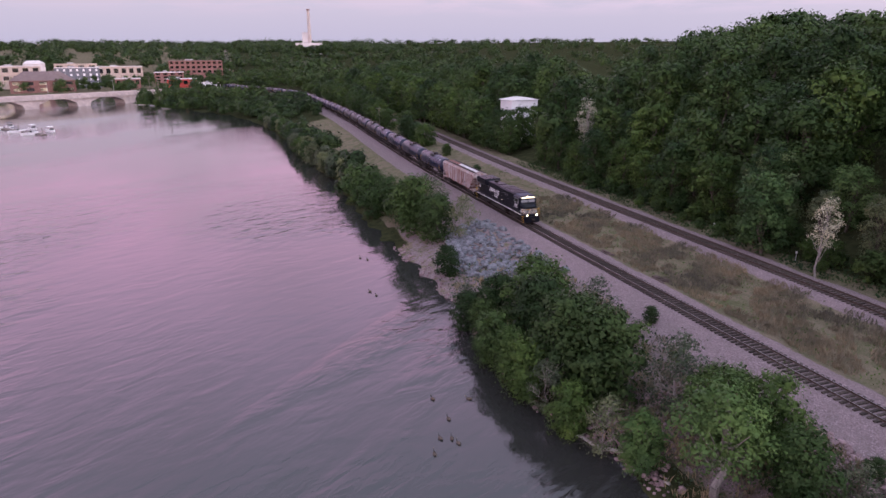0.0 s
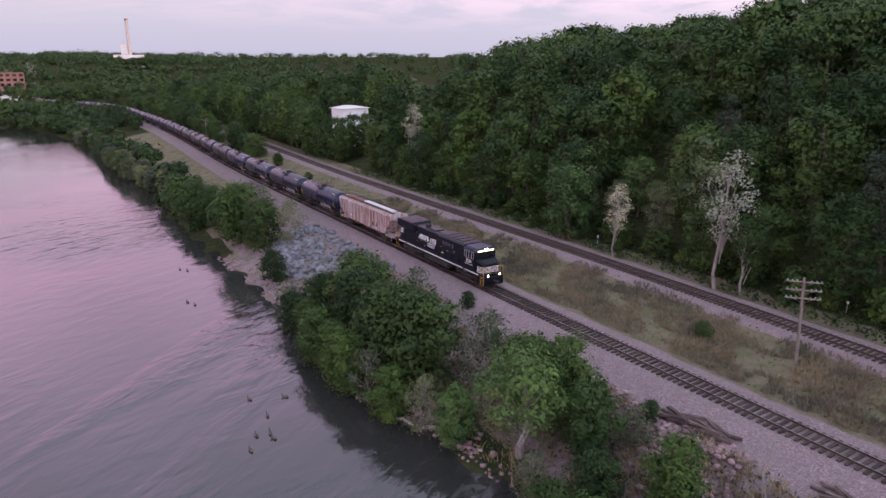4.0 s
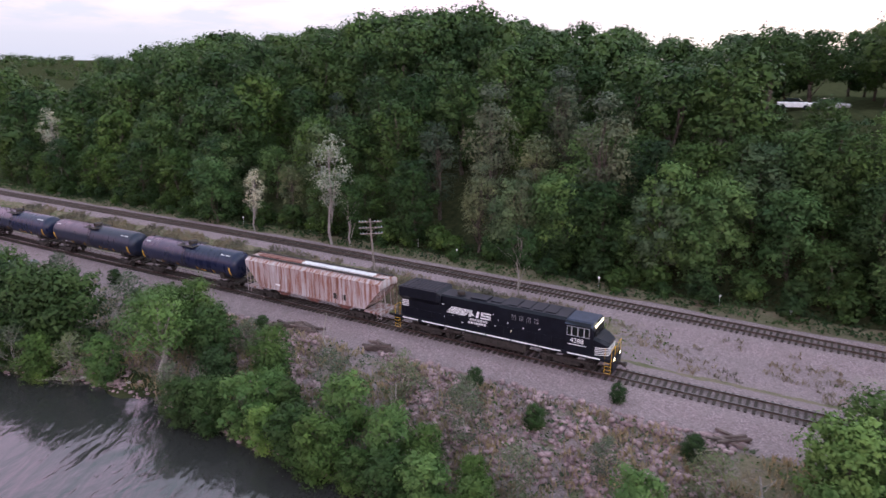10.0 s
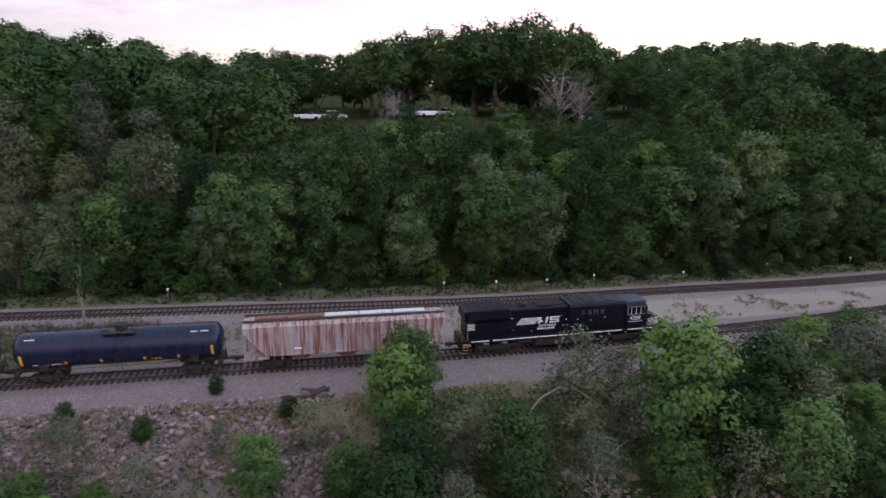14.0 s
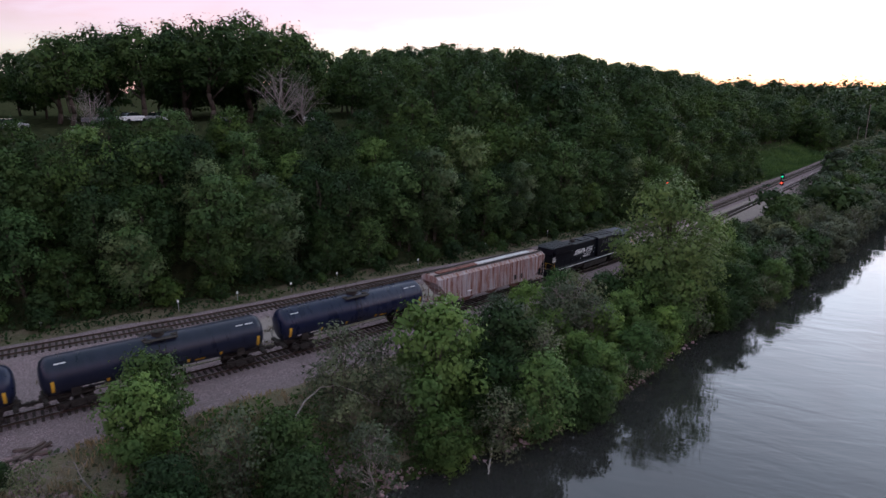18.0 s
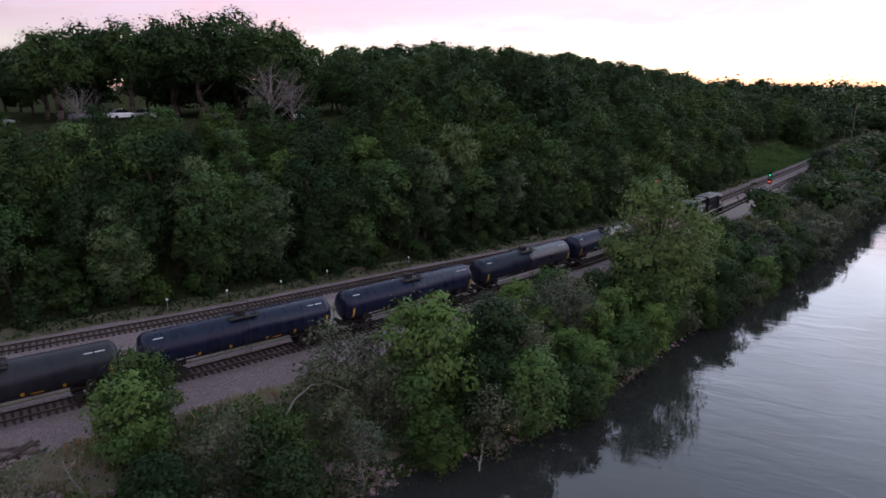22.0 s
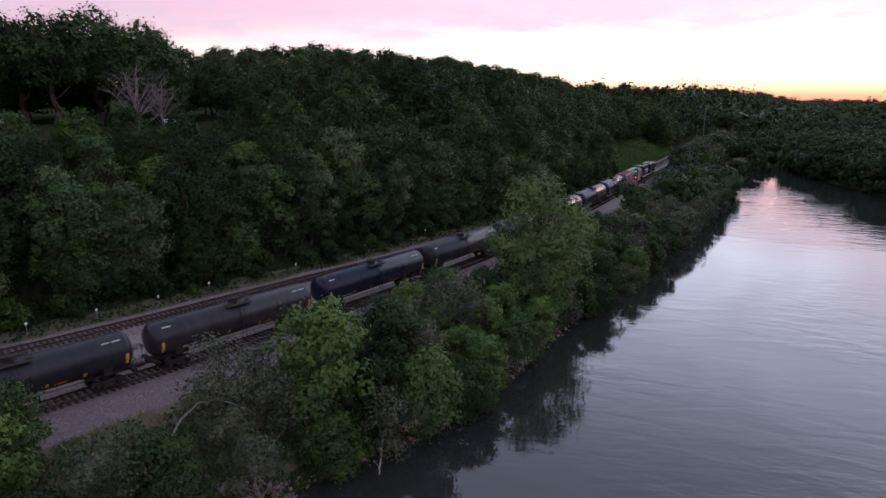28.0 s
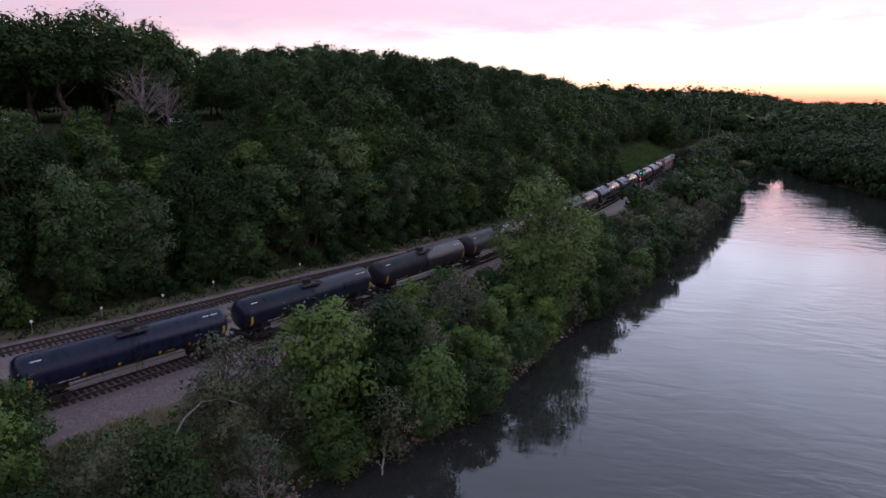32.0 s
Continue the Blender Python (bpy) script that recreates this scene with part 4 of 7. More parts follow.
def make_bank():
    rng = random.Random(9)
    # shrubs by plan: kind, x, y, size
    for kind, x, y, size in (
            ("shrub", -79, -14.5, 1.12), ("shrub", -83, -16.5, 0.8), ("shrub", -74, -16.5, 1.0), ("shrub", -66, -17.0, 1.2), ("shrub", -62, -16.0, 1.2), ("shrub", -70, -14, 0.85), ("twiggy", -57, -12.5, 1.0), ("twiggy", -73, -10.5, 0.8),
            ("trunked", -48.8, -15.2, 0.88), ("shrub", -52.5, -11.2, 0.9), ("shrub", -49.5, -10.2, 0.8), ("shrub", -45.0, -12.2, 0.72), ("shrub", -41, -15.4, 0.75), ("twiggy", -43, -9.6, 0.6), ("shrub", -37.5, -12.2, 0.8), ("fresh", -34.5, -15.6, 0.7),
            ("shrub", -33.0, -15.6, 0.62), ("twiggy", -31, -12, 0.75), ("fresh", -27, -14.8, 0.85), ("twiggy", -25, -10.5, 0.8), ("fresh", -22.3, -16.2, 0.75), ("shrub", -19.5, -15.8, 0.6), ("twiggy", -18, -12.6, 0.8), ("twiggy", -20, -9.0, 0.5),
            ("shrub", -15.5, -16.2, 0.5), ("twiggy", -12.5, -15.5, 0.7), ("shrub", -9.2, -3.9, 0.26), ("fresh", -5.0, -15.6, 0.75), ("twiggy", -1.5, -12.0, 0.75), ("shrub", 1.5, -16.5, 0.7), ("twiggy", -8, -12, 0.55), ("shrub", -70.4, -5.2, 0.34),
            ("sapling", -25.4, 14.4, 1.0), ("shrub", -51.3, 9.4, 0.34), ("shrub", -20, -7.2, 0.28), ("shrub", -14, -9, 0.32), ("shrub", -3, -8.4, 0.35), ("shrub", -62, -8.0, 0.32), ("shrub", -44, -7, 0.3),
            ("shrub", -121, -16.5, 1.25), ("shrub", -115, -14.5, 1.05), ("shrub", -128, -16, 1.0), ("shrub", -100, -17.5, 0.62), ("shrub", -137, -17, 0.9), ("twiggy", -111, -11.5, 1.0), ("twiggy", -125, -11, 0.9), ("shrub", -146, -18, 0.9), ("twiggy", -135, -10, 0.9),
            ("fresh", 28.5, -14.6, 1.36), ("shrub", 36.0, -14.2, 1.15), ("shrub", 32.5, -17.5, 0.9), ("twiggy", 21.5, -10.5, 1.1), ("shrub", 7, -7.4, 0.85), ("fresh", 5.6, -10, 0.85), ("twiggy", 46, -11.5, 1.1), ("twiggy", 51, -9.5, 1.1), ("twiggy", 49, -13.5, 1.0),
            ("willow", 66.5, -10.2, 0.95), ("shrub", 61, -12.5, 1.1), ("shrub", 72, -9.5, 1.1), ("fresh", 63.5, -13.5, 1.0), ("flowers", 33.5, -19.6, 0.8), ("flowers", 36.3, -19.8, 0.9), ("flowers", 50.6, -17.9, 0.8), ("flowers", 52.5, -17.4, 0.7)):
        size_label = "small round green shrub on the ballast shoulder" if size < 0.4 else ""
        name = "tree" if kind in ("fresh", "willow", "trunked") else None
        if x < -44 and size > 0.6 or x > 5 and size > 0.5:
            size *= 1.25
        grow(kind, x, y, size, rng, name, "river bank growth", label=size_label)
    # overhanging growth along the near shore
    x = -112.0
    while x < 4:
        kind = rng.choice(["shrub", "fresh", "shrub", "twiggy", "shrub"])
        low = 0.62 if x < -44 else 0.5
        if not -116 < x < -88 and not -51.5 < x < -46:
            grow(kind, x, float(shore_y(x)) + rng.uniform(-0.6, 0.5), rng.uniform(low + 0.08, low + 0.32) * (1.0 if x < -14 else 0.8), rng, "tree" if kind == "fresh" else None, "river bank growth")
        x += rng.uniform(2.8, 3.8)
    # tall growth that closes the view along the downstream track
    for tx in range(214, 345, 6):
        for off in (5.5, 9.5, 13.5):
            if float(main_y(tx)) - off > float(shore_y(tx)) + 1:
                grow("thicket", tx + rng.uniform(-2, 2), float(main_y(tx)) - off + rng.uniform(-1, 1), rng.uniform(1.0, 1.45), rng, group="river bank growth")
    x = 5.0
    while x < 200:
        width = float(main_y(x)) - (8.5 if x < 90 else 10.0) - float(shore_y(x))
        inn = 0.1
        while inn < width:
            if x < 16 and inn > 7:
                break
            kind = rng.choice(["shrub", "fresh", "fresh", "fresh", "twiggy"])
            if x > 92:
                kind = rng.choice(["thicket", "thicket", "twiggy"])
            elif x < 25:
                kind = rng.choice(["shrub", "shrub", "twiggy"])
            top = 0.80 + 0.38 * rng.random() + 0.10 * smooth(60, 130, x)
            grow(kind, x + rng.uniform(-1.2, 1.2), float(shore_y(x)) + inn + rng.uniform(-0.6, 0.6), float(top), rng, group="river bank growth", pick=(2 if x < 22 else rng.randrange(2)) if kind == "shrub" else None)
            inn += rng.uniform(3.6, 5.0)
        x += rng.uniform(4.4, 5.6)
    x = -138.0
    while x > -330:
        for inn in (1.5, 5.5):
            grow("thicket", x, float(shore_y(x)) + inn + rng.uniform(-1, 1), rng.uniform(0.8, 1.15) * (1.0 if inn < 2 else 0.65), rng, group="river bank growth")
        x -= rng.uniform(6, 9)
    # brush that leans over the narrow channel downstream
    for bx, by, size in ((266, 24.5, 0.7), (274, 24, 0.75), (276, 20, 0.55), (280, 17.5, 0.6), (284, 15, 0.6), (284, 20, 0.7), (330, 31, 0.7), (352, 35, 0.6), (420, 52, 0.8), (455, 61, 0.7), (540, 79, 0.9)):
        grow("thicket", bx, by, size, rng, group="river bank growth")
    # tall trees that crowd the upstream line
    x = -206.0
    while x > -470:
        rows = [(float(main_y(x)) + 10.5, 0.62, 0.95)] if x < -280 else []
        rows += [(float(second_y(x)) + 8, 0.95, 1.3), (float(second_y(x)) + 19, 1.1, 1.45), (float(second_y(x)) + 31, 1.15, 1.5)]
        for ty, lo, hi in rows:
            grow("mid", x + rng.uniform(-2, 2), ty + rng.uniform(-1.5, 1.5), rng.uniform(lo, hi), rng, group="upstream woods", label="tall green tree crowding the upstream railway line")
        x -= rng.uniform(9, 12)
    for bx, by, size in ((-232, 13.0, 1.35), (-241, 14.5, 1.5), (-222, 13.5, 1.2), (-212, 13.0, 1.3), (-190, 12.5, 0.6), (-160, 10.0, 0.4), (-262, 13.0, 1.5)):
        grow("shrub", bx, by, size, rng, group="trackside shrubs", label="round green shrub between the two tracks")


make_forest()
make_bank()


def far_woods(name, places, label, leaf=1.6, seed=3, leaves=40, count=3):
    """Distant woods: one sheet of crowns."""
    blobs = []
    rng = random.Random(seed)
    for x, y, r, h in places:
        z = float(ground_z(x, y))
        for _ in range(count):
            blobs.append((x + rng.uniform(-r, r) * 0.6, y + rng.uniform(-r, r) * 0.6, z + h * rng.uniform(0.12, 0.8), r * rng.uniform(0.6, 0.95)))
    mesh = leaf_mesh(name, blobs, 0.0, leaf, seed, least=leaves)
    mesh.materials.append(M_LEAF_DARK)
    return tagged(link(name, mesh, M_LEAF), label, "woods", kind="stuff")


def make_far():
    rng = random.Random(4)
    near = []
    for _ in range(800):
        x, y = rng.uniform(-700, -155), rng.uniform(-60, 200)
        if y > float(second_y(x)) + 9 and not (-216 < x < -180 and y < 50):
            near.append((x, y, rng.uniform(4, 6), rng.uniform(11, 17)))
    shore = []
    for _ in range(420):
        x = rng.uniform(-480, -128)
        y = float(shore_y(x)) + rng.uniform(2, 60)
        if y < float(main_y(x)) - 7 and (x < -340 or y < float(shore_y(x)) + 8):
            shore.append((x, y, rng.uniform(2.2, 3.8), rng.uniform(5, 9)))
    far_woods("shore_thickets", shore, "green thickets along the upstream bank", 0.45, 8, 150)
    for _ in range(480):
        x, y = rng.uniform(-1060, -640), rng.uniform(-400, 20)
        if y > float(shore_y(x)) + 30 or (x < -720 and y > float(shore_y(x)) + 15):
            near.append((x, y, rng.uniform(3.5, 5.5), rng.uniform(8, 15)))
    for _ in range(60):
        x = rng.uniform(-525, -440)
        near.append((x, float(shore_y(x)) + rng.uniform(4, 60), rng.uniform(3.5, 5.5), rng.uniform(8, 13)))
    far_woods("woods_upstream", near, "green woods along the upstream railway", 0.62, 5, 100)
    right = []
    for _ in range(1500):
        x, y = rng.uniform(120, 620), rng.uniform(-190, 140)
        if south_y(x) - y > -1.0:
            right.append((x, y, rng.uniform(4.0, 5.5), rng.uniform(11, 17)))
        elif y > float(shore_y(x)) + 1.5 and y < float(main_y(x)) - 8:
            right.append((x, y, rng.uniform(3, 4.5), rng.uniform(7, 11)))
        elif x > 320 and y > float(second_y(x)) + 8:
            right.append((x, y, rng.uniform(4, 6), rng.uniform(11, 16)))
    for _ in range(430):
        x = rng.uniform(204, 345)
        inland = rng.uniform(0, 1) ** 1.5 * 32
        y = float(south_y(x)) - inland - 0.3
        right.append((x, y, rng.uniform(3.2, 4.8), rng.uniform(7.5, 11) + min(inland, 8) * 0.45))
    for _ in range(150):
        x = rng.uniform(285, 640)
        y = float(south_y(x)) - rng.uniform(-1.0, 5) if rng.random() < 0.5 else float(shore_y(x)) + rng.uniform(-1.0, 5)
        right.append((x, y, rng.uniform(2.6, 3.8), rng.uniform(5, 9)))
    far_woods("woods_downstream", right, "dark trees on the far shore downstream", 0.55, 6, 95)
    far = []
    for _ in range(2200):
        a, d = rng.uniform(0, 2 * math.pi), rng.uniform(600, 3900)
        x, y = d * math.cos(a), d * math.sin(a)
        if float(shore_y(x)) - 4 > y > float(south_y(x)) or (-1040 < x < -520 and -430 < y < 10):
            continue
        far.append((x, y, rng.uniform(12, 22), rng.uniform(12, 18)))
    for _ in range(800):
        x, y = rng.uniform(450, 1900), rng.uniform(-700, 700)
        if not float(shore_y(x)) - 4 > y > float(south_y(x)):
            far.append((x, y, rng.uniform(9, 16), rng.uniform(11, 16)))
    for _ in range(900):
        far.append((rng.uniform(-2700, -1045), rng.uniform(-1500, 450), rng.uniform(10, 17), rng.uniform(11, 16)))
    for k in range(34):
        far.append((rng.uniform(-1465, -1415), 85 + 2.8 * k, rng.uniform(6, 8), rng.uniform(17, 23)))
    far_woods("woods_horizon", far, "hazy wooded ridges on the horizon", 1.7, 7, 60)


make_far()


# ---- rocks, weeds and grass of the bank ----
def carpet(name, n, xr, yr, tall, size, material, label, seed, flat=0.5):
    """Low leafy growth spread over the ground; yr gives the two edges at x."""
    rng = np.random.RandomState(seed)
    x = rng.uniform(xr[0], xr[1], n)
    lo, hi = yr(x)
    y = lo + (hi - lo) * rng.random_sample(n)
    lump = 0.5 + 0.5 * wave(x, y, 2.1, seed) + 0.35 * wave(x, y, 0.7, seed + 1)
    keep = (lump > 0.22) & (hi > lo)
    x, y, lump = x[keep], y[keep], lump[keep]
    z = ground_z(x, y) + np.clip(lump, 0, 1.2) * tall * (0.25 + 0.75 * rng.random_sample(len(x)))
    m = len(x)
    d = rng.normal(scale=0.8, size=(m, 3)) + np.array([0, -0.2, flat])
    d /= np.linalg.norm(d, axis=1)[:, None]
    u = np.cross(d, rng.normal(size=(m, 3)))
    u /= np.linalg.norm(u, axis=1)[:, None]
    v = np.cross(d, u)
    a = size * (0.55 + 0.9 * rng.random_sample(m))[:, None]
    p = np.stack([x, y, z], -1)
    quad = np.stack([p - u * a, p - v * a * 0.6, p + u * a, p + v * a * 0.6], 1).reshape(-1, 3)
    return quads_object(name, quad, material, label)


def quads_object(name, quad, material, label):
    n = len(quad) // 4
    mesh = bpy.data.meshes.new(name)
    mesh.vertices.add(4 * n)
    mesh.vertices.foreach_set("co", quad.ravel().astype(np.float32))
    mesh.loops.add(4 * n)
    mesh.loops.foreach_set("vertex_index", np.arange(4 * n, dtype=np.int32))
    mesh.polygons.add(n)
    mesh.polygons.foreach_set("loop_start", (np.arange(n) * 4).astype(np.int32))
    mesh.polygons.foreach_set("loop_total", np.full(n, 4, np.int32))
    mesh.update()
    return tagged(link(name, mesh, material), label, "undergrowth", kind="stuff")


def grass(name, tufts, xr, yr, tall, material, label, seed, blades=6, clump=0.35):
    rng = np.random.RandomState(seed)
    x = rng.uniform(xr[0], xr[1], tufts)
    lo, hi = yr(x)
    y = lo + (hi - lo) * rng.random_sample(tufts)
    keep = (wave(x, y, 3.0, seed) + 0.6 * wave(x, y, 1.1, seed + 2) > -clump) & (hi > lo)
    x, y = np.repeat(x[keep], blades), np.repeat(y[keep], blades)
    m = len(x)
    x, y = x + rng.normal(scale=0.16, size=m), y + rng.normal(scale=0.16, size=m)
    z = ground_z(x, y) - 0.03
    h = tall * (0.5 + 0.8 * rng.random_sample(m))
    ang = rng.uniform(0, 2 * np.pi, m)
    w = 0.045 * (0.6 + 0.8 * rng.random_sample(m))
    side = np.stack([np.cos(ang) * w, np.sin(ang) * w, 0 * w], -1)
    bend = rng.normal(scale=0.28, size=(m, 2)) * h[:, None]
    p = np.stack([x, y, z], -1)
    mid = p + np.concatenate([bend * 0.35, (h * 0.6)[:, None]], 1)
    tip = p + np.concatenate([bend, h[:, None]], 1)
    quad = np.stack([p, mid + side, tip, mid - side], 1).reshape(-1, 3)
    return quads_object(name, quad, material, label)


def near_bank(x):
    return shore_y(x) + 0.2, main_y(x) - 7.5


def between(x):
    return main_y(x) + 4.0, second_y(x) - 3.0


carpet("bank_undergrowth", 62000, (4, 200), near_bank, 1.5, 0.17, M_LEAF, "low green undergrowth covering the river bank", 3)
carpet("bank_weeds", 7500, (-100, 12), lambda x: (shore_y(x) + 0.6, main_y(x) - 6.0), 0.8, 0.13, M_LEAF_GREY, "grey-green weeds among the bank stones", 5)
carpet("fresh_weeds", 7000, (-100, 12), lambda x: (shore_y(x) + 0.3, main_y(x) - 6.5), 0.7, 0.13, M_LEAF, "green weeds on the bank", 8)
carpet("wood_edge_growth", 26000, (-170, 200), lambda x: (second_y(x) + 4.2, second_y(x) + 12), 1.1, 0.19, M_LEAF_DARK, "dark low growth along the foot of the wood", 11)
carpet("shoulder_weeds", 6200, (-170, -8), lambda x: (main_y(x) + 4.2, second_y(x) - 3.2), 0.45, 0.11, M_LEAF, "green weeds between the tracks", 14)
grass("dry_grass", 8500, (-130, -17), between, 0.55, M_DRY, "dry straw-coloured grass between the tracks", 21)
grass("thin_grass", 1500, (-18, 70), between, 0.4, M_DRY, "thin dry grass on the gravel between the tracks", 23, clump=-0.1)
grass("bank_grass", 5000, (-95, 20), lambda x: (shore_y(x) + 0.8, main_y(x) - 6.2), 0.7, M_DRY, "dry grass on the river bank", 25)
grass("slope_grass", 3000, (186, 310), lambda x: (second_y(x) + 3, second_y(x) + 24), 0.9, M_LEAF_LIGHT_SHADED, "green grass on the open slope", 27, clump=2.0)


def rock_meshes(name, material, count, seed):
    out = []
    rng = random.Random(seed)
    for _ in range(count):
        bm = bmesh.new()
        bmesh.ops.create_icosphere(bm, subdivisions=1, radius=0.5)
        for v in bm.verts:
            v.co *= rng.uniform(0.72, 1.2)
            v.co.z *= 0.68
            v.co.x *= 1.15
        mesh = bpy.data.meshes.new(name)
        bm.to_mesh(mesh)
        bm.free()
        mesh.materials.append(material)
        out.append(mesh)
    return out


def riprap(label, material, count, zone, seed, biggest, single):
    rng = random.Random(seed)
    shapes = rock_meshes("rock", material, 7, seed)
    root = empty("riprap", label, "rocks", kind="structure")
    rest = []
    for k in range(count):
        x, y = zone(rng)
        size = biggest * (0.35 + 0.65 * rng.random() ** 2)
        z = float(ground_z(x, y)) + size * 0.18
        turn = rng.uniform(0, 6.28)
        if k < single:
            ob = new("rock", shapes[k % 7])
            ob.parent = root
            ob.matrix_basis = Matrix.LocRotScale((x, y, z), Euler((rng.uniform(-0.5, 0.5), rng.uniform(-0.5, 0.5), turn)), (size, size, size))
        else:
            rest.append((shapes[k % 7], x, y, z, size, turn))
    if rest:
        merge_meshes("loose_rocks", rest, material, label, "rocks")


def grey_zone(rng):
    x = rng.uniform(-117, -88)
    return x, float(main_y(x)) - 4.8 - (12.0 * rng.random() ** 0.8) * (1 - 0.4 * abs(x + 102) / 15)


def pink_zone(rng):
    while True:
        x = rng.uniform(-60, 22)
        y = float(shore_y(x)) + (float(main_y(x)) - 5 - float(shore_y(x))) * rng.random()
        if wave(x, y, 6.0, 2.0) > -0.3 and (x < 8 or y < -13):
            return x, y


def shore_zone(rng):
    x = rng.uniform(-118, 70)
    return x, float(shore_y(x)) + rng.uniform(-0.7, 1.6)


riprap("pile of grey quarry riprap down the bank", M_ROCK_GREY, 900, grey_zone, 31, 1.25, 150)
riprap("reddish broken riprap on the bank", M_ROCK_RED, 6800, pink_zone, 32, 0.70, 300)
riprap("stones along the water's edge", M_ROCK_RED, 800, shore_zone, 33, 0.6, 120)


# ---- the train ----
def text_part(name, words, size, m, material, parent, label=""):
    data = bpy.data.curves.new(name, "FONT")
    data.body, data.size, data.extrude, data.align_x = words, size, 0.004, "CENTER"
    data.materials.append(material)
    ob = new(name, data)
    ob.parent, ob.matrix_basis = parent, m
    if label:
        ob["label"] = label
    return ob


def wheel_mesh(r):
    bm = bmesh.new()
    turn = Matrix.Rotation(radians(90), 4, "X")
    bmesh.ops.create_cone(bm, cap_ends=True, segments=20, radius1=r, radius2=r, depth=0.13, matrix=turn)
    bmesh.ops.create_cone(bm, cap_ends=True, segments=20, radius1=r + 0.03, radius2=r + 0.03, depth=0.03, matrix=Matrix.Translation((0, 0.06, 0)) @ turn)
    bmesh.ops.create_cone(bm, cap_ends=True, segments=10, radius1=0.14, radius2=0.12, depth=0.22, matrix=turn)
    mesh = bpy.data.meshes.new("wheel")
    bm.to_mesh(mesh)
    bm.free()
    mesh.materials.append(M_DIRTY)
    return mesh


WHEEL, BIGWHEEL = wheel_mesh(0.45), wheel_mesh(0.53)


def truck(parent, x, axles, mesh, r, base):
    """A truck with its side frames, springs and wheels, centred at x."""
    bm = bmesh.new()
    span = base * (axles - 1) / 2
    for y in (-1.06, 1.06):
        box(bm, -span - 0.45, span + 0.45, y - 0.09, y + 0.09, r + 0.10, r + 0.36, 0.03)
        box(bm, -span * 0.55, span * 0.55, y - 0.11, y + 0.11, r - 0.22, r + 0.12, 0.03)
        for k in range(axles):
            ax = -span + base * k
            box(bm, ax - 0.2, ax + 0.2, y - 0.15, y + 0.15, r - 0.16, r + 0.18, 0.04)
        for k in range(axles - 1):
            for d in (-0.16, 0.16):
                rod(bm, (-span + base * (k + 0.5) + d, y, r - 0.2), (-span + base * (k + 0.5) + d, y, r + 0.12), 0.09, 8)
    box(bm, -0.28, 0.28, -1.1, 1.1, r - 0.02, r + 0.42, 0.03)
    ob = part("truck", bm, M_DIRTY, parent, "greasy cast-steel truck")
    ob.location.x = x
    for k in range(axles):
        for y in (-0.76, 0.76):
            w = new("wheel", mesh)
            w.parent = ob
            w.matrix_basis = pose(-span + base * k, y, r, 0, 0, 0 if y < 0 else 180)
    return ob


def coupler(parent, x, way):
    bm = bmesh.new()
    box(bm, min(x, x + way * 0.75), max(x, x + way * 0.75), -0.11, 0.11, 0.78, 0.98, 0.03)
    box(bm, x + way * 0.75 - 0.16, x + way * 0.75 + 0.16, -0.2, 0.2, 0.72, 1.04, 0.05)
    part("coupler", bm, M_DIRTY, parent)
    bm = bmesh.new()
    limb(bm, (x, 0.35, 0.85), (x + way * 0.85, 0.3, 0.45), 0.03, 0.03, random.Random(1), 3, 5)
    part("brake_hose", bm, M_DIRTY, parent)


def slab(parent, name, x0, x1, y, z0, z1, material, label="", skew=0.0):
    """A thin flat mark on a side; skew leans its ends."""
    bm = bmesh.new()
    s = -1 if y < 0 else 1
    v = [bm.verts.new(p) for p in ((x0, y, z0), (x1, y, z0), (x1 + skew, y, z1), (x0 + skew, y, z1))]
    f = bm.faces.new(v if s < 0 else v[::-1])
    out = bmesh.ops.extrude_face_region(bm, geom=[f])["geom"]
    bmesh.ops.translate(bm, vec=(0, s * 0.006, 0), verts=[g for g in out if isinstance(g, bmesh.types.BMVert)])
    return part(name, bm, material, parent, label)


def hull(parent, name, sections, material, label=""):
    """A body through rings of (x, [(y, z), ...]), closed at the ends."""
    bm = bmesh.new()
    rings = [[bm.verts.new((x, y, z)) for y, z in ring] for x, ring in sections]
    for a, b in zip(rings, rings[1:]):
        n = len(a)
        for k in range(n):
            bm.faces.new((a[k], a[(k + 1) % n], b[(k + 1) % n], b[k]))
    bm.faces.new(rings[0][::-1])
    bm.faces.new(rings[-1])
    bmesh.ops.recalc_face_normals(bm, faces=bm.faces)
    return part(name, bm, material, parent, label)


def ring(w, z0, z1, c=0.12):
    return [(-w, z0), (w, z0), (w, z1 - c), (w - c, z1), (-w + c, z1), (-w, z1 - c)]


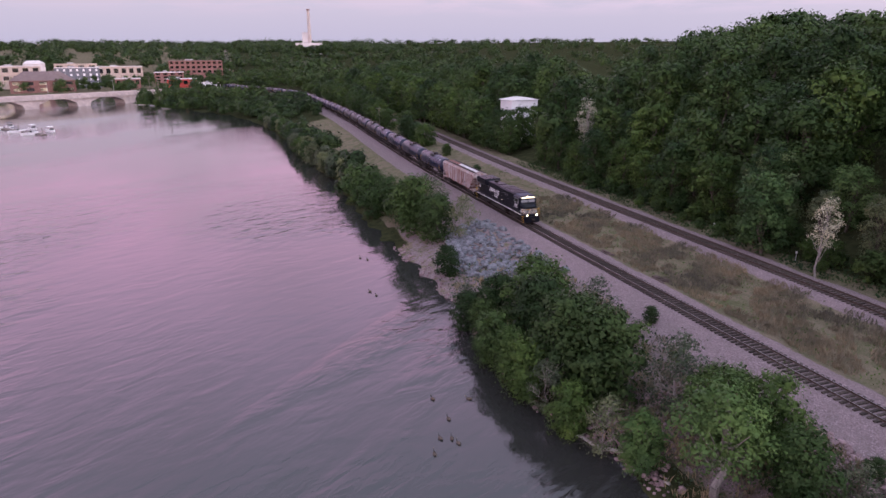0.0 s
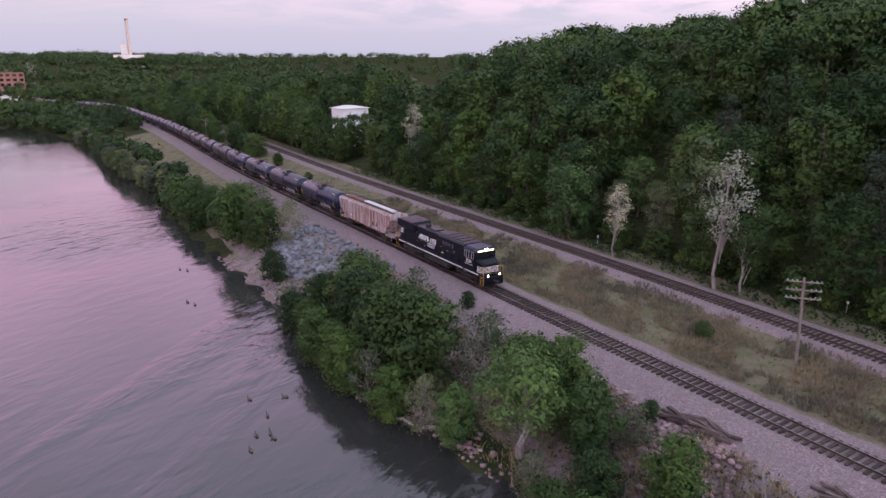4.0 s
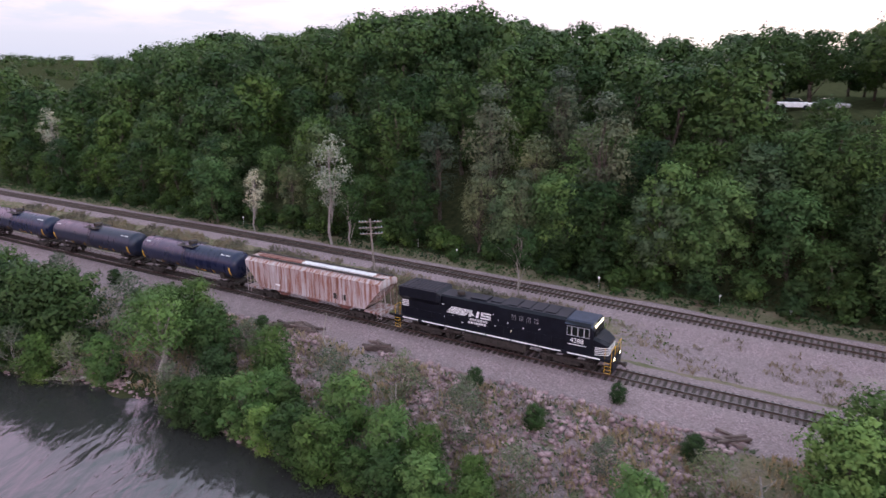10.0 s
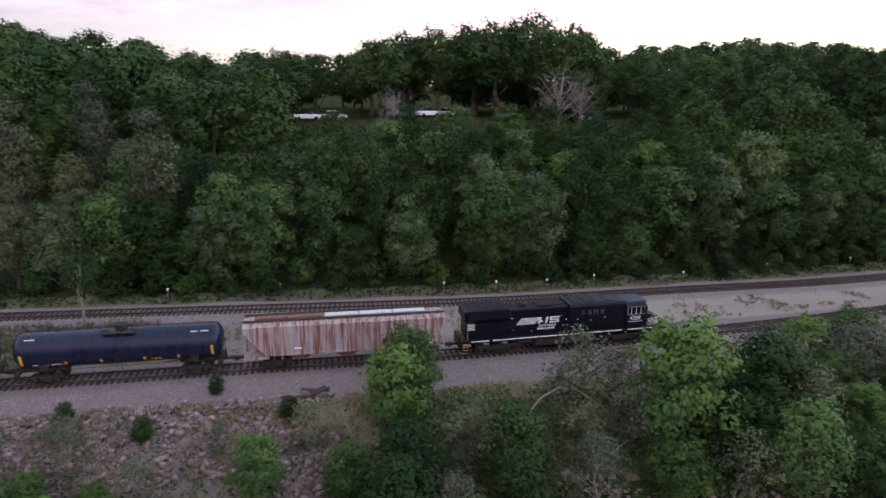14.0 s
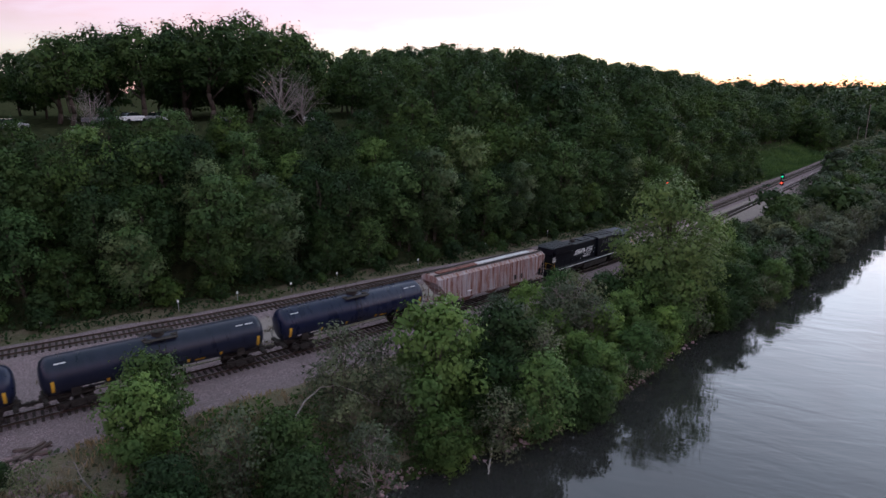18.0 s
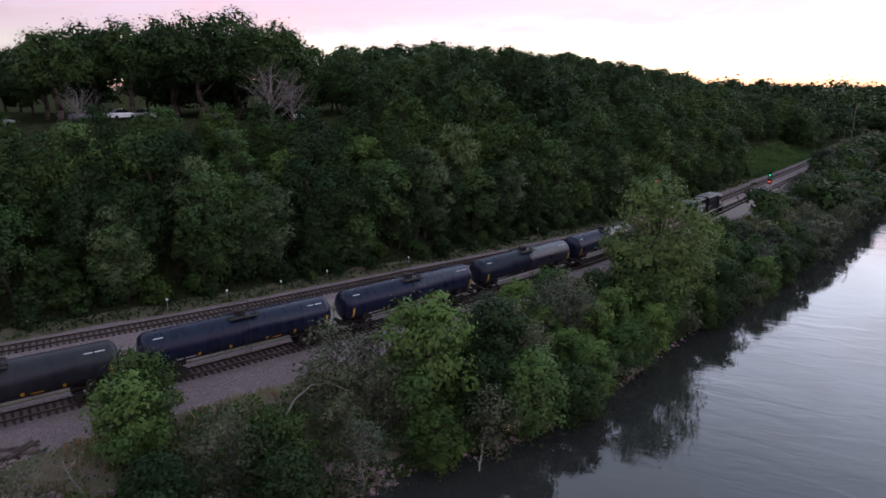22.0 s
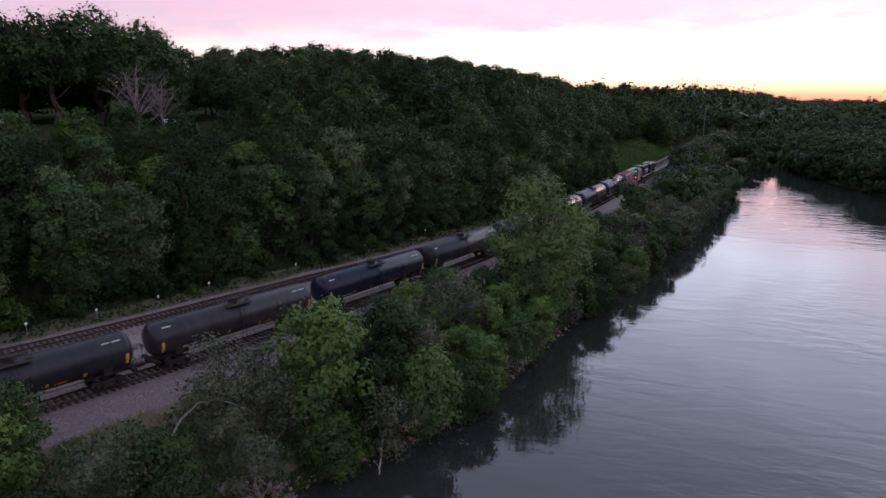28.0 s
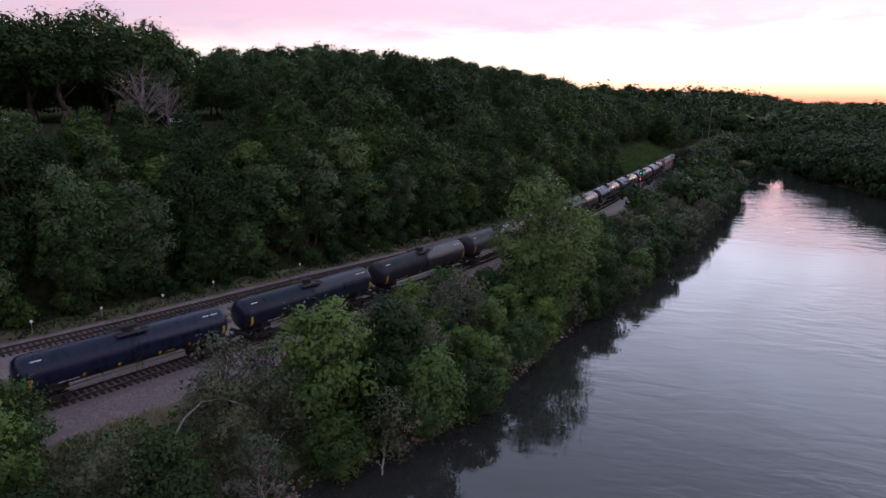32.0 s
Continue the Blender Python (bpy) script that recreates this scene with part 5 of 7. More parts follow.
def locomotive():
    root = empty("locomotive", "black diesel freight locomotive with white striped nose and lit headlights", "locomotive", "freight train")
    bm = bmesh.new()
    box(bm, -10.9, 10.6, -1.5, 1.5, 1.32, 1.64, 0.03)
    box(bm, -10.9, -10.75, -1.45, 1.45, 0.55, 1.35, 0.03)
    part("underframe", bm, M_BLACK, root)
    for y in (-1.503, 1.503):
        edges = [-9.9, -8.1, -7.7, -5.2, -5.1, -3.0, -2.9, -0.9, -0.8, 1.6, 1.7, 4.2, 4.3, 6.3, 6.9, 9.7]
        for a, b in zip(edges[::2], edges[1::2]):
            slab(root, "sill_stripe", a, b, y, 1.46, 1.575, M_WHITE)
    # long hood
    body = hull(root, "radiator_section", [(-10.3, ring(1.02, 1.64, 3.35, 0.02)), (-5.9, ring(1.02, 1.64, 3.35, 0.02))], M_BLACK)
    hull(body, "radiator_wing", [(-10.55, ring(1.18, 3.65, 4.45)), (-10.2, [(-1.05, 3.2), (1.05, 3.2), (1.52, 3.7), (1.5, 4.6), (-1.5, 4.6), (-1.52, 3.7)]),
                                 (-6.1, [(-1.05, 3.2), (1.05, 3.2), (1.52, 3.7), (1.5, 4.6), (-1.5, 4.6), (-1.52, 3.7)]), (-5.8, ring(1.2, 3.5, 4.3))], M_BLACK)
    for x in np.arange(-9.9, -6.5, 0.42):
        bm = bmesh.new()
        box(bm, x, x + 0.36, -1.3, 1.3, 4.6, 4.64)
        part("radiator_screen", bm, M_BLACK, body)
    hood = hull(root, "engine_hood", [(-5.9, ring(1.02, 1.64, 4.34)), (0.35, ring(1.02, 1.64, 4.34))], M_BLACK)
    for k, x in enumerate(np.arange(-5.6, 0.1, 0.95)):
        for y in (-1.024, 1.024):
            slab(hood, "hood_door", x, x + 0.86, y, 1.85, 3.25, M_BLACK)
    bm = bmesh.new()
    rod(bm, (-4.2, 0, 4.3), (-4.2, 0, 4.62), 0.38, 16)
    rod(bm, (-4.2, 0, 4.62), (-4.2, 0, 4.70), 0.44, 16, 0.3)
    part("exhaust_pipe", bm, M_DIRTY, hood)
    bm = bmesh.new()
    box(bm, -2.9, -1.2, -0.7, 0.7, 4.34, 4.46, 0.03)
    box(bm, -0.9, 0.2, -0.5, 0.5, 4.34, 4.42, 0.03)
    part("roof_hatch", bm, M_BLACK, hood)
    cab2 = hull(root, "equipment_cabinet", [(0.35, ring(1.38, 1.64, 4.5, 0.22)), (6.6, ring(1.38, 1.64, 4.5, 0.22))], M_BLACK)
    for x in (1.6, 2.3, 3.0, 3.7):
        for y in (-1.384, 1.384):
            louver = slab(cab2, "intake_louver", x, x + 0.46, y, 3.35, 3.95, M_BLACK)
            for k in range(3):
                slab(louver, "louver_blade", x + 0.06 + 0.16 * k, x + 0.085 + 0.16 * k, y + (0.004 if y > 0 else -0.004), 3.40, 3.90, M_STEEL)
    bm = bmesh.new()
    for x in (1.0, 2.2, 3.4, 4.6):
        box(bm, x, x + 0.9, -0.95, 0.95, 4.5, 4.57, 0.02)
    part("brake_grid", bm, M_BLACK, cab2)
    # cab and nose
    cab = hull(root, "cab", [(6.6, ring(1.5, 1.64, 4.3, 0.25)), (8.75, ring(1.5, 1.64, 4.3, 0.25)), (9.05, ring(1.42, 1.64, 4.05, 0.25))], M_BLACK)
    hull(cab, "cab_roof", [(6.55, [(-1.5, 4.06), (1.5, 4.06), (1.1, 4.42), (-1.1, 4.42)]), (8.95, [(-1.48, 4.06), (1.48, 4.06), (1.1, 4.40), (-1.1, 4.40)])], M_GREYROOF, "blue-grey cab roof")
    for y in (-1.504, 1.504):
        s = -1 if y < 0 else 1
        for x0, x1 in ((6.8, 7.12), (7.22, 7.66), (7.76, 8.2), (8.3, 8.66)):
            pane = slab(cab, "window", x0, x1, y, 3.15, 3.9, M_GLASS, "dark cab side window")
            for a0, a1, z0, z1 in ((x0 - 0.05, x1 + 0.05, 3.9, 3.95), (x0 - 0.05, x1 + 0.05, 3.10, 3.15), (x0 - 0.05, x0, 3.15, 3.9), (x1, x1 + 0.05, 3.15, 3.9)):
                slab(pane, "window_frame", a0, a1, y + s * 0.004, z0, z1, M_STEEL)
    nose = hull(root, "nose", [(9.05, ring(1.40, 1.64, 3.25, 0.2)), (9.6, ring(1.30, 1.64, 3.12, 0.25)), (10.25, ring(1.02, 1.64, 2.75, 0.28))], M_BLACK)
    around = [(9.2, -1.39), (9.6, -1.315), (10.262, -1.03), (10.262, 1.03), (9.6, 1.315), (9.2, 1.39)]
    for k in range(5):
        z = 1.76 + 0.155 * k
        bm = bmesh.new()
        low = [bm.verts.new((x, y, z)) for x, y in around]
        high = [bm.verts.new((x, y, z + 0.05)) for x, y in around]
        inner = [bm.verts.new((x - 0.03, y * 0.97, z + 0.05)) for x, y in around]
        for a in range(5):
            bm.faces.new((low[a], low[a + 1], high[a + 1], high[a]))
            bm.faces.new((high[a], high[a + 1], inner[a + 1], inner[a]))
        part("nose_stripe", bm, M_WHITE, nose, "white stripe wrapped round the nose")
    bm = bmesh.new()
    made = box(bm, -0.02, 0.02, -1.2, -0.08, -0.3, 0.3)
    made += box(bm, -0.02, 0.02, 0.08, 1.2, -0.3, 0.3)
    bmesh.ops.transform(bm, matrix=Matrix.Translation((9.07, 0, 3.62)) @ Matrix.Rotation(radians(-16), 4, "Y"), verts=made)
    part("windshield", bm, M_GLASS, cab, "two dark windshield panes")
    bm = bmesh.new()
    made = box(bm, 0.0, 0.035, -1.15, 1.15, -0.10, 0.10)
    bmesh.ops.transform(bm, matrix=Matrix.Translation((9.06, 0, 4.08)) @ Matrix.Rotation(radians(-10), 4, "Y"), verts=made)
    part("number_board", bm, M_HEAD, cab, "lit number boards over the windshield")
    for y in (-0.17, 0.17):
        bm = bmesh.new()
        rod(bm, (9.0, y, 4.24), (9.16, y, 4.24), 0.12, 12)
        part("headlight_housing", bm, M_BLACK, cab)
        bm = bmesh.new()
        rod(bm, (9.155, y, 4.24), (9.165, y, 4.24), 0.10, 12)
        part("headlight", bm, M_LAMP, cab, "bright twin headlight")
    for y in (-0.85, 0.85):
        bm = bmesh.new()
        rod(bm, (10.55, y, 1.52), (10.74, y, 1.52), 0.15, 12)
        part("lamp_housing", bm, M_BLACK, root)
        bm = bmesh.new()
        rod(bm, (10.735, y, 1.52), (10.747, y, 1.52), 0.125, 12)
        part("ditch_light", bm, M_LAMP, root, "bright low ditch light")
    for y in (-1.39, 1.39):
        bm = bmesh.new()
        bmesh.ops.create_icosphere(bm, subdivisions=1, radius=0.05, matrix=Matrix.Translation((1.6, y, 2.3)))
        part("side_lamp", bm, M_HEAD, root, "small lit ground light")
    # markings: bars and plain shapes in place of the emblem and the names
    for y in (-1.034, 1.034):
        for k in range(6):
            slab(root, "emblem_bar", -5.2 + 0.10 * k, -3.2 + 0.14 * k, y, 2.72 + 0.115 * k, 2.79 + 0.115 * k, M_WHITE)
        slab(root, "emblem_shape", -2.9, -2.65, y, 2.72, 3.36, M_WHITE, skew=0.18)
        slab(root, "emblem_shape", -2.55, -2.25, y, 2.86, 3.36, M_WHITE, skew=-0.55)
        slab(root, "emblem_shape", -2.15, -1.9, y, 2.72, 3.36, M_WHITE, skew=0.18)
        for k, z in enumerate((2.72, 2.97, 3.22)):
            slab(root, "emblem_shape", -1.65 + 0.05 * k, -0.65 + 0.05 * k, y, z, z + 0.14, M_WHITE)
        slab(root, "emblem_shape", -0.82, -0.6, y, 2.72, 3.05, M_WHITE)
        slab(root, "emblem_shape", -1.6, -1.38, y, 3.05, 3.36, M_WHITE)
        for k in range(7):
            slab(root, "name_bar", -2.75 + 0.27 * k, -2.55 + 0.27 * k, y, 2.38, 2.58, M_WHITE)
            slab(root, "name_bar", -2.9 + 0.27 * k, -2.7 + 0.27 * k, y, 2.08, 2.28, M_WHITE)
    for y in (-1.036, 1.036):
        for k, (mx, mz) in enumerate(((-5.5, 2.2), (-4.6, 2.45), (-3.6, 1.95), (-0.4, 3.35), (0.1, 2.9), (-5.7, 3.4), (-1.9, 1.95), (-0.2, 2.3))):
            slab(root, "stencil_mark", mx, mx + 0.1 + 0.05 * (k % 3), y, mz, mz + 0.08, M_WHITE)
    for s in (-1, 1):
        for k in range(3):
            slab(root, "stencil_mark", 1.2 + 1.5 * k, 1.32 + 1.5 * k, s * 1.386, 2.95 - 0.2 * (k % 2), 3.05 - 0.2 * (k % 2), M_WHITE)
        text_part("road_number", "4288", 0.6, Matrix.Translation((7.65, s * 1.506, 2.52)) @ Matrix.Rotation(radians(90 if s < 0 else 90), 4, "X") @ Matrix.Rotation(0 if s < 0 else math.pi, 4, "Y"), M_WHITE, cab, "white road number")
        slab(cab, "name_bar", 6.9, 8.5, s * 1.506, 2.32, 2.38, M_WHITE)
    for y in (-1.53, 1.53):
        for k in range(4):
            slab(root, "rear_stripe", -10.2, -9.45, y * 0.678, 2.55 + 0.17 * k, 2.64 + 0.17 * k, M_WHITE)
    # walkway rails, steps, tank, gear
    for y in (-1.46, 1.46):
        for x in np.arange(-9.6, 6.6, 1.5):
            bm = bmesh.new()
            rod(bm, (x, y, 1.64), (x, y, 2.65), 0.022, 6)
            part("stanchion", bm, M_BLACK, root)
        bm = bmesh.new()
        rod(bm, (-9.6, y, 2.65), (6.5, y, 2.65), 0.022, 6)
        part("handrail", bm, M_BLACK, root)
    for x, way in ((-10.55, -1), (10.35, 1)):
        for y in (-1.4, 1.4):
            bm = bmesh.new()
            for k in range(4):
                box(bm, x - 0.25, x + 0.25, y - 0.14, y + 0.14, 0.42 + 0.3 * k, 0.46 + 0.3 * k)
            steps = part("steps", bm, M_DIRTY, root, "dark corner steps")
            bm = bmesh.new()
            for d in (-0.27, 0.27):
                rod(bm, (x + d, y, 0.38), (x + d, y, 2.55), 0.022, 6)
            for k in range(4):
                rod(bm, (x - 0.25, y * 1.1, 0.44 + 0.3 * k), (x + 0.25, y * 1.1, 0.44 + 0.3 * k), 0.02, 5)
            part("grab_iron", bm, M_YELLOW, steps, "yellow grab irons and step edges")
        for s in (-1, 1):
            bm = bmesh.new()
            rod(bm, (x + way * 0.3, s * 1.3, 2.5), (x + way * 0.3, s * 0.4, 2.5), 0.022, 6)
            rod(bm, (x + way * 0.3, s * 0.4, 1.64), (x + way * 0.3, s * 0.4, 2.52), 0.022, 6)
            part("end_rail", bm, M_YELLOW, root)
        coupler(root, x + way * 0.3, way)
    bm = bmesh.new()
    box(bm, 10.45, 10.75, -1.4, 1.4, 0.28, 1.35, 0.08)
    part("pilot", bm, M_BLACK, root)
    bm = bmesh.new()
    box(bm, -3.2, 3.0, -1.42, 1.42, 0.42, 1.32, 0.18)
    part("fuel_tank", bm, M_DIRTY, root)
    bm = bmesh.new()
    for y in (-1.2, 1.2):
        rod(bm, (-5.0, y, 1.05), (-3.5, y, 1.05), 0.2, 10)
    part("air_reservoir", bm, M_DIRTY, root)
    for x in (-6.9, 6.7):
        truck(root, x, 3, BIGWHEEL, 0.53, 1.95)
    root.scale.x = 0.985
    return root


def rust_material():
    mat, tree, node = bsdf("rust_streaked_grey", (0.4, 0.37, 0.36), 0.8)
    streak = noise_of(tree, 1.0, 6, 0.7, (3.4, 1.0, 0.20))
    patch = noise_of(tree, 0.6, 5, 0.6)
    col = ramp(tree, streak, [(0.40, (0.43, 0.39, 0.39)), (0.50, (0.36, 0.285, 0.275)), (0.58, (0.22, 0.095, 0.065)), (0.70, (0.12, 0.045, 0.03))])
    col = mix_col(tree, ramp(tree, patch, [(0.45, (0, 0, 0)), (0.75, (0.5, 0.5, 0.5))]), col, (0.25, 0.13, 0.10))
    tree.links.new(col, node.inputs["Base Color"])
    bump(tree, node, streak, 0.1, 0.02)
    return mat


M_RUST = rust_material()
M_PALE = worn("dull_white_hatch", (0.48, 0.47, 0.47), (0.66, 0.65, 0.65), 1.5, 0.7)
M_RUSTROOF = worn("rust_red_roof", (0.13, 0.055, 0.045), (0.24, 0.12, 0.095), 1.5, 0.85)


def hopper_car():
    root = empty("hopper_car", "rust-streaked pale grey covered hopper car with ribbed sides", "rail car", "freight train")
    L = 9.2
    body = hull(root, "body", [(-L, [(-1.5, 3.9), (1.5, 3.9), (1.5, 4.2), (-1.5, 4.2)]), (-L + 0.02, [(-1.5, 3.75), (1.5, 3.75), (1.5, 4.2), (-1.5, 4.2)]),
                               (-L + 1.9, [(-1.5, 1.55), (1.5, 1.55), (1.5, 4.2), (-1.5, 4.2)]), (L - 1.9, [(-1.5, 1.55), (1.5, 1.55), (1.5, 4.2), (-1.5, 4.2)]),
                               (L - 0.02, [(-1.5, 3.75), (1.5, 3.75), (1.5, 4.2), (-1.5, 4.2)]), (L, [(-1.5, 3.9), (1.5, 3.9), (1.5, 4.2), (-1.5, 4.2)])], M_RUST)
    hull(body, "roof", [(-L, [(-1.52, 4.18), (1.52, 4.18), (1.0, 4.5), (-1.0, 4.5)]), (L, [(-1.52, 4.18), (1.52, 4.18), (1.0, 4.5), (-1.0, 4.5)])], M_RUST)
    for y in (-1.53, 1.53):
        for k in range(21):
            x = -L + 0.5 + k * 0.78
            low = 1.6 if abs(x) < L - 1.9 else 1.6 + (abs(x) - (L - 1.9)) * 1.16
            bm = bmesh.new()
            box(bm, x - 0.05, x + 0.05, y - 0.05, y + 0.05, low, 4.14, 0.015)
            part("side_rib", bm, M_RUST, body)
        bm = bmesh.new()
        box(bm, -L + 0.1, L - 0.1, y - 0.04, y + 0.04, 4.1, 4.24)
        part("top_chord", bm, M_RUST, body)
    for k in range(5):
        x = -L + 1.0 + k * 3.15
        bm = bmesh.new()
        box(bm, x, x + 3.05, -0.36, 0.36, 4.52, 4.68, 0.04)
        part("trough_hatch", bm, M_RUSTROOF if k < 2 else M_PALE, root, "red roof hatch" if k < 2 else "white roof hatch")
    bm = bmesh.new()
    for y in (-0.85, 0.85):
        box(bm, -L, L, y - 0.2, y + 0.2, 4.6, 4.63)
    part("roof_walk", bm, M_DIRTY, root)
    for x in (-4.2, 0, 4.2):
        hull(root, "outlet_bay", [(x - 1.5, ring(1.0, 1.4, 1.56, 0.01)), (x - 0.45, ring(0.85, 0.75, 1.56, 0.01)), (x + 0.45, ring(0.85, 0.75, 1.56, 0.01)), (x + 1.5, ring(1.0, 1.4, 1.56, 0.01))], M_RUSTROOF)
    for y in (-1.52, 1.52):
        bm = bmesh.new()
        box(bm, -L + 1.9, L - 1.9, y - 0.05, y + 0.05, 1.42, 1.62, 0.02)
        part("side_sill", bm, M_RUST, root)
    for y in (-1.539, 1.539):
        slab(root, "stencil", -4.8, -4.0, y, 2.0, 2.16, M_WHITE)
        slab(root, "stencil", 3.3, 3.9, y, 1.9, 2.5, M_DIRTY)
        slab(root, "stencil", 4.4, 4.9, y, 1.9, 2.5, M_DIRTY)
    for way in (-1, 1):
        bm = bmesh.new()
        box(bm, min(way * (L - 2.2), way * L), max(way * (L - 2.2), way * L), -1.35, 1.35, 1.05, 1.25, 0.03)
        part("end_sill", bm, M_RUST, root)
        for y in (-1.4, 1.4):
            bm = bmesh.new()
            for d in (0.05, 0.55):
                rod(bm, (way * (L - d), y, 0.6), (way * (L - d), y, 4.2), 0.03, 6)
            for z in np.arange(0.75, 4.2, 0.4):
                rod(bm, (way * (L - 0.05), y, z), (way * (L - 0.55), y, z), 0.02, 5)
            part("ladder", bm, M_RUST, root)
        bm = bmesh.new()
        for y in (-0.5, 0.5):
            rod(bm, (way * (L - 0.1), y, 1.2), (way * (L - 0.3), y, 3.8), 0.05, 6)
        part("end_brace", bm, M_RUST, root)
        coupler(root, way * L, way)
        truck(root, way * 6.3, 2, WHEEL, 0.45, 1.75)
    return root


def tank_paint(name, a, b, rough):
    mat, tree, node = bsdf(name, a, rough, 0, 0.33)
    streak = noise_of(tree, 0.8, 6, 0.65, (1.6, 0.5, 0.5))
    dust = noise_of(tree, 5.0, 5, 0.6)
    col = ramp(tree, streak, [(0.35, a), (0.7, b)])
    col = mix_col(tree, ramp(tree, dust, [(0.45, (0, 0, 0)), (0.8, (0.30, 0.30, 0.30))]), col, (0.030, 0.030, 0.036))
    tree.links.new(col, node.inputs["Base Color"])
    tree.links.new(ramp(tree, streak, [(0.3, (rough,) * 3), (0.8, (rough + 0.25,) * 3)]), node.inputs["Roughness"])
    return mat


M_TANKS = [tank_paint("gloss_black_tank", (0.007, 0.010, 0.030), (0.014, 0.019, 0.048), 0.20), tank_paint("dull_black_tank", (0.008, 0.011, 0.025), (0.016, 0.020, 0.040), 0.24),
           tank_paint("charcoal_tank", (0.014, 0.015, 0.020), (0.032, 0.032, 0.038), 0.30), tank_paint("dusty_mauve_tank", (0.024, 0.022, 0.027), (0.050, 0.044, 0.048), 0.26)]
TANK_WORDS = ["glossy black", "dull black", "weathered charcoal", "dusty black"]


def tank_car(paint, words, long=9.0):
    root = empty("tank_car", words + " rail tank car with yellow reflective marks", "rail car", "freight train")
    bm = bmesh.new()
    prof = [(0.0, -long), (0.75, -long + 0.05), (1.25, -long + 0.22), (1.52, -long + 0.5), (1.6, -long + 0.8), (1.6, -0.06), (1.615, 0.0), (1.6, 0.06), (1.6, long - 0.8), (1.52, long - 0.5), (1.25, long - 0.22), (0.75, long - 0.05), (0.0, long)]
    rings = []
    for r, x in prof:
        rings.append([bm.verts.new((x, r * math.cos(2 * math.pi * k / 32), 2.84 + r * math.sin(2 * math.pi * k / 32))) for k in range(32)] if r else [bm.verts.new((x, 0, 2.84))])
    for a, b in zip(rings, rings[1:]):
        for k in range(32):
            if len(a) == 1:
                bm.faces.new((a[0], b[k], b[(k + 1) % 32]))
            elif len(b) == 1:
                bm.faces.new((a[k], b[0], a[(k + 1) % 32]))
            else:
                bm.faces.new((a[k], b[k], b[(k + 1) % 32], a[(k + 1) % 32]))
    bmesh.ops.recalc_face_normals(bm, faces=bm.faces)
    tank = part("tank", bm, paint, root, soft=True)
    bm = bmesh.new()
    rod(bm, (0, 0, 4.3), (0, 0, 4.72), 0.52, 18)
    rod(bm, (0, 0, 4.72), (0, 0, 4.78), 0.56, 18)
    part("valve_housing", bm, M_DIRTY, root)
    bm = bmesh.new()
    for y in (-0.95, 0.95):
        box(bm, -1.35, 1.35, y - 0.32, y + 0.32, 4.30, 4.35)
    for x in (-1.2, 1.2):
        box(bm, x - 0.25, x + 0.25, -0.7, 0.7, 4.36, 4.41)
    part("top_platform", bm, M_DIRTY, root)
    for y in (-1.2, 1.2):
        bm = bmesh.new()
        for x in (-1.3, 0.0, 1.3):
            rod(bm, (x, y, 4.3), (x, y, 5.1), 0.02, 5)
        rod(bm, (-1.3, y, 5.1), (1.3, y, 5.1), 0.02, 5)
        rod(bm, (-1.3, y, 4.75), (1.3, y, 4.75), 0.015, 5)
        part("platform_railing", bm, M_DIRTY, root)
    for y in (-1, 1):
        bm = bmesh.new()
        for x in (-0.25, 0.25):
            limb(bm, (x, y * 1.66, 0.9), (x, y * 1.66, 2.84), 0.022, 0.022, random.Random(2), 1, 5)
            rod(bm, (x, y * 1.66, 2.84), (x, y * 1.25, 4.3), 0.022, 5)
        for z in np.arange(1.0, 2.9, 0.36):
            rod(bm, (-0.25, y * 1.66, z), (0.25, y * 1.66, z), 0.017, 5)
        part("side_ladder", bm, M_DIRTY, root)
        bm = bmesh.new()
        rod(bm, (0.8 - long, y * 1.5, 1.45), (long - 0.8, y * 1.5, 1.45), 0.025, 5)
        for x in np.arange(1.2 - long, long - 1, 2.6):
            rod(bm, (x, y * 1.5, 1.45), (x, y * 1.38, 1.95), 0.02, 5)
        part("side_rail", bm, M_DIRTY, root)
        # marks laid on the side of the shell
        for name, x0, x1, a0, a1, mat in (("reflective_mark", 0.70 - long, 0.94 - long, -36, 2, M_YELLOW), ("reflective_mark", long - 0.94, long - 0.70, -36, 2, M_YELLOW), ("reflective_mark", -4.42, -4.18, -42, -26, M_YELLOW),
                                          ("reflective_mark", -1.62, -1.38, -42, -26, M_YELLOW), ("reflective_mark", 1.88, 2.12, -42, -26, M_YELLOW), ("reflective_mark", 4.68, 4.92, -42, -26, M_YELLOW),
                                          ("placard", 2.5, 3.4, -42, -34, M_YELLOW), ("stencil", -6.9, -5.7, -42, -35, M_WHITE), ("stencil", -5.5, -4.6, -42, -35, M_WHITE), ("stencil", 5.7, 6.8, -33, -27, M_DIRTY), ("stencil", long - 2.6, long - 2.0, 48, 52, M_PALE), ("stencil", long - 1.8, long - 1.1, 48, 52, M_PALE), ("stencil", 1.1 - long, 1.9 - long, 48, 52, M_PALE)):
            bm = bmesh.new()
            rows = []
            for k in range(4):
                a = radians(a0 + (a1 - a0) * k / 3)
                rows.append([bm.verts.new((x, y * 1.606 * math.cos(a), 2.84 + 1.606 * math.sin(a))) for x in (x0, x1)])
            for p, q in zip(rows, rows[1:]):
                bm.faces.new((p[0], p[1], q[1], q[0]) if y < 0 else (p[1], p[0], q[0], q[1]))
            part(name, bm, mat, tank)
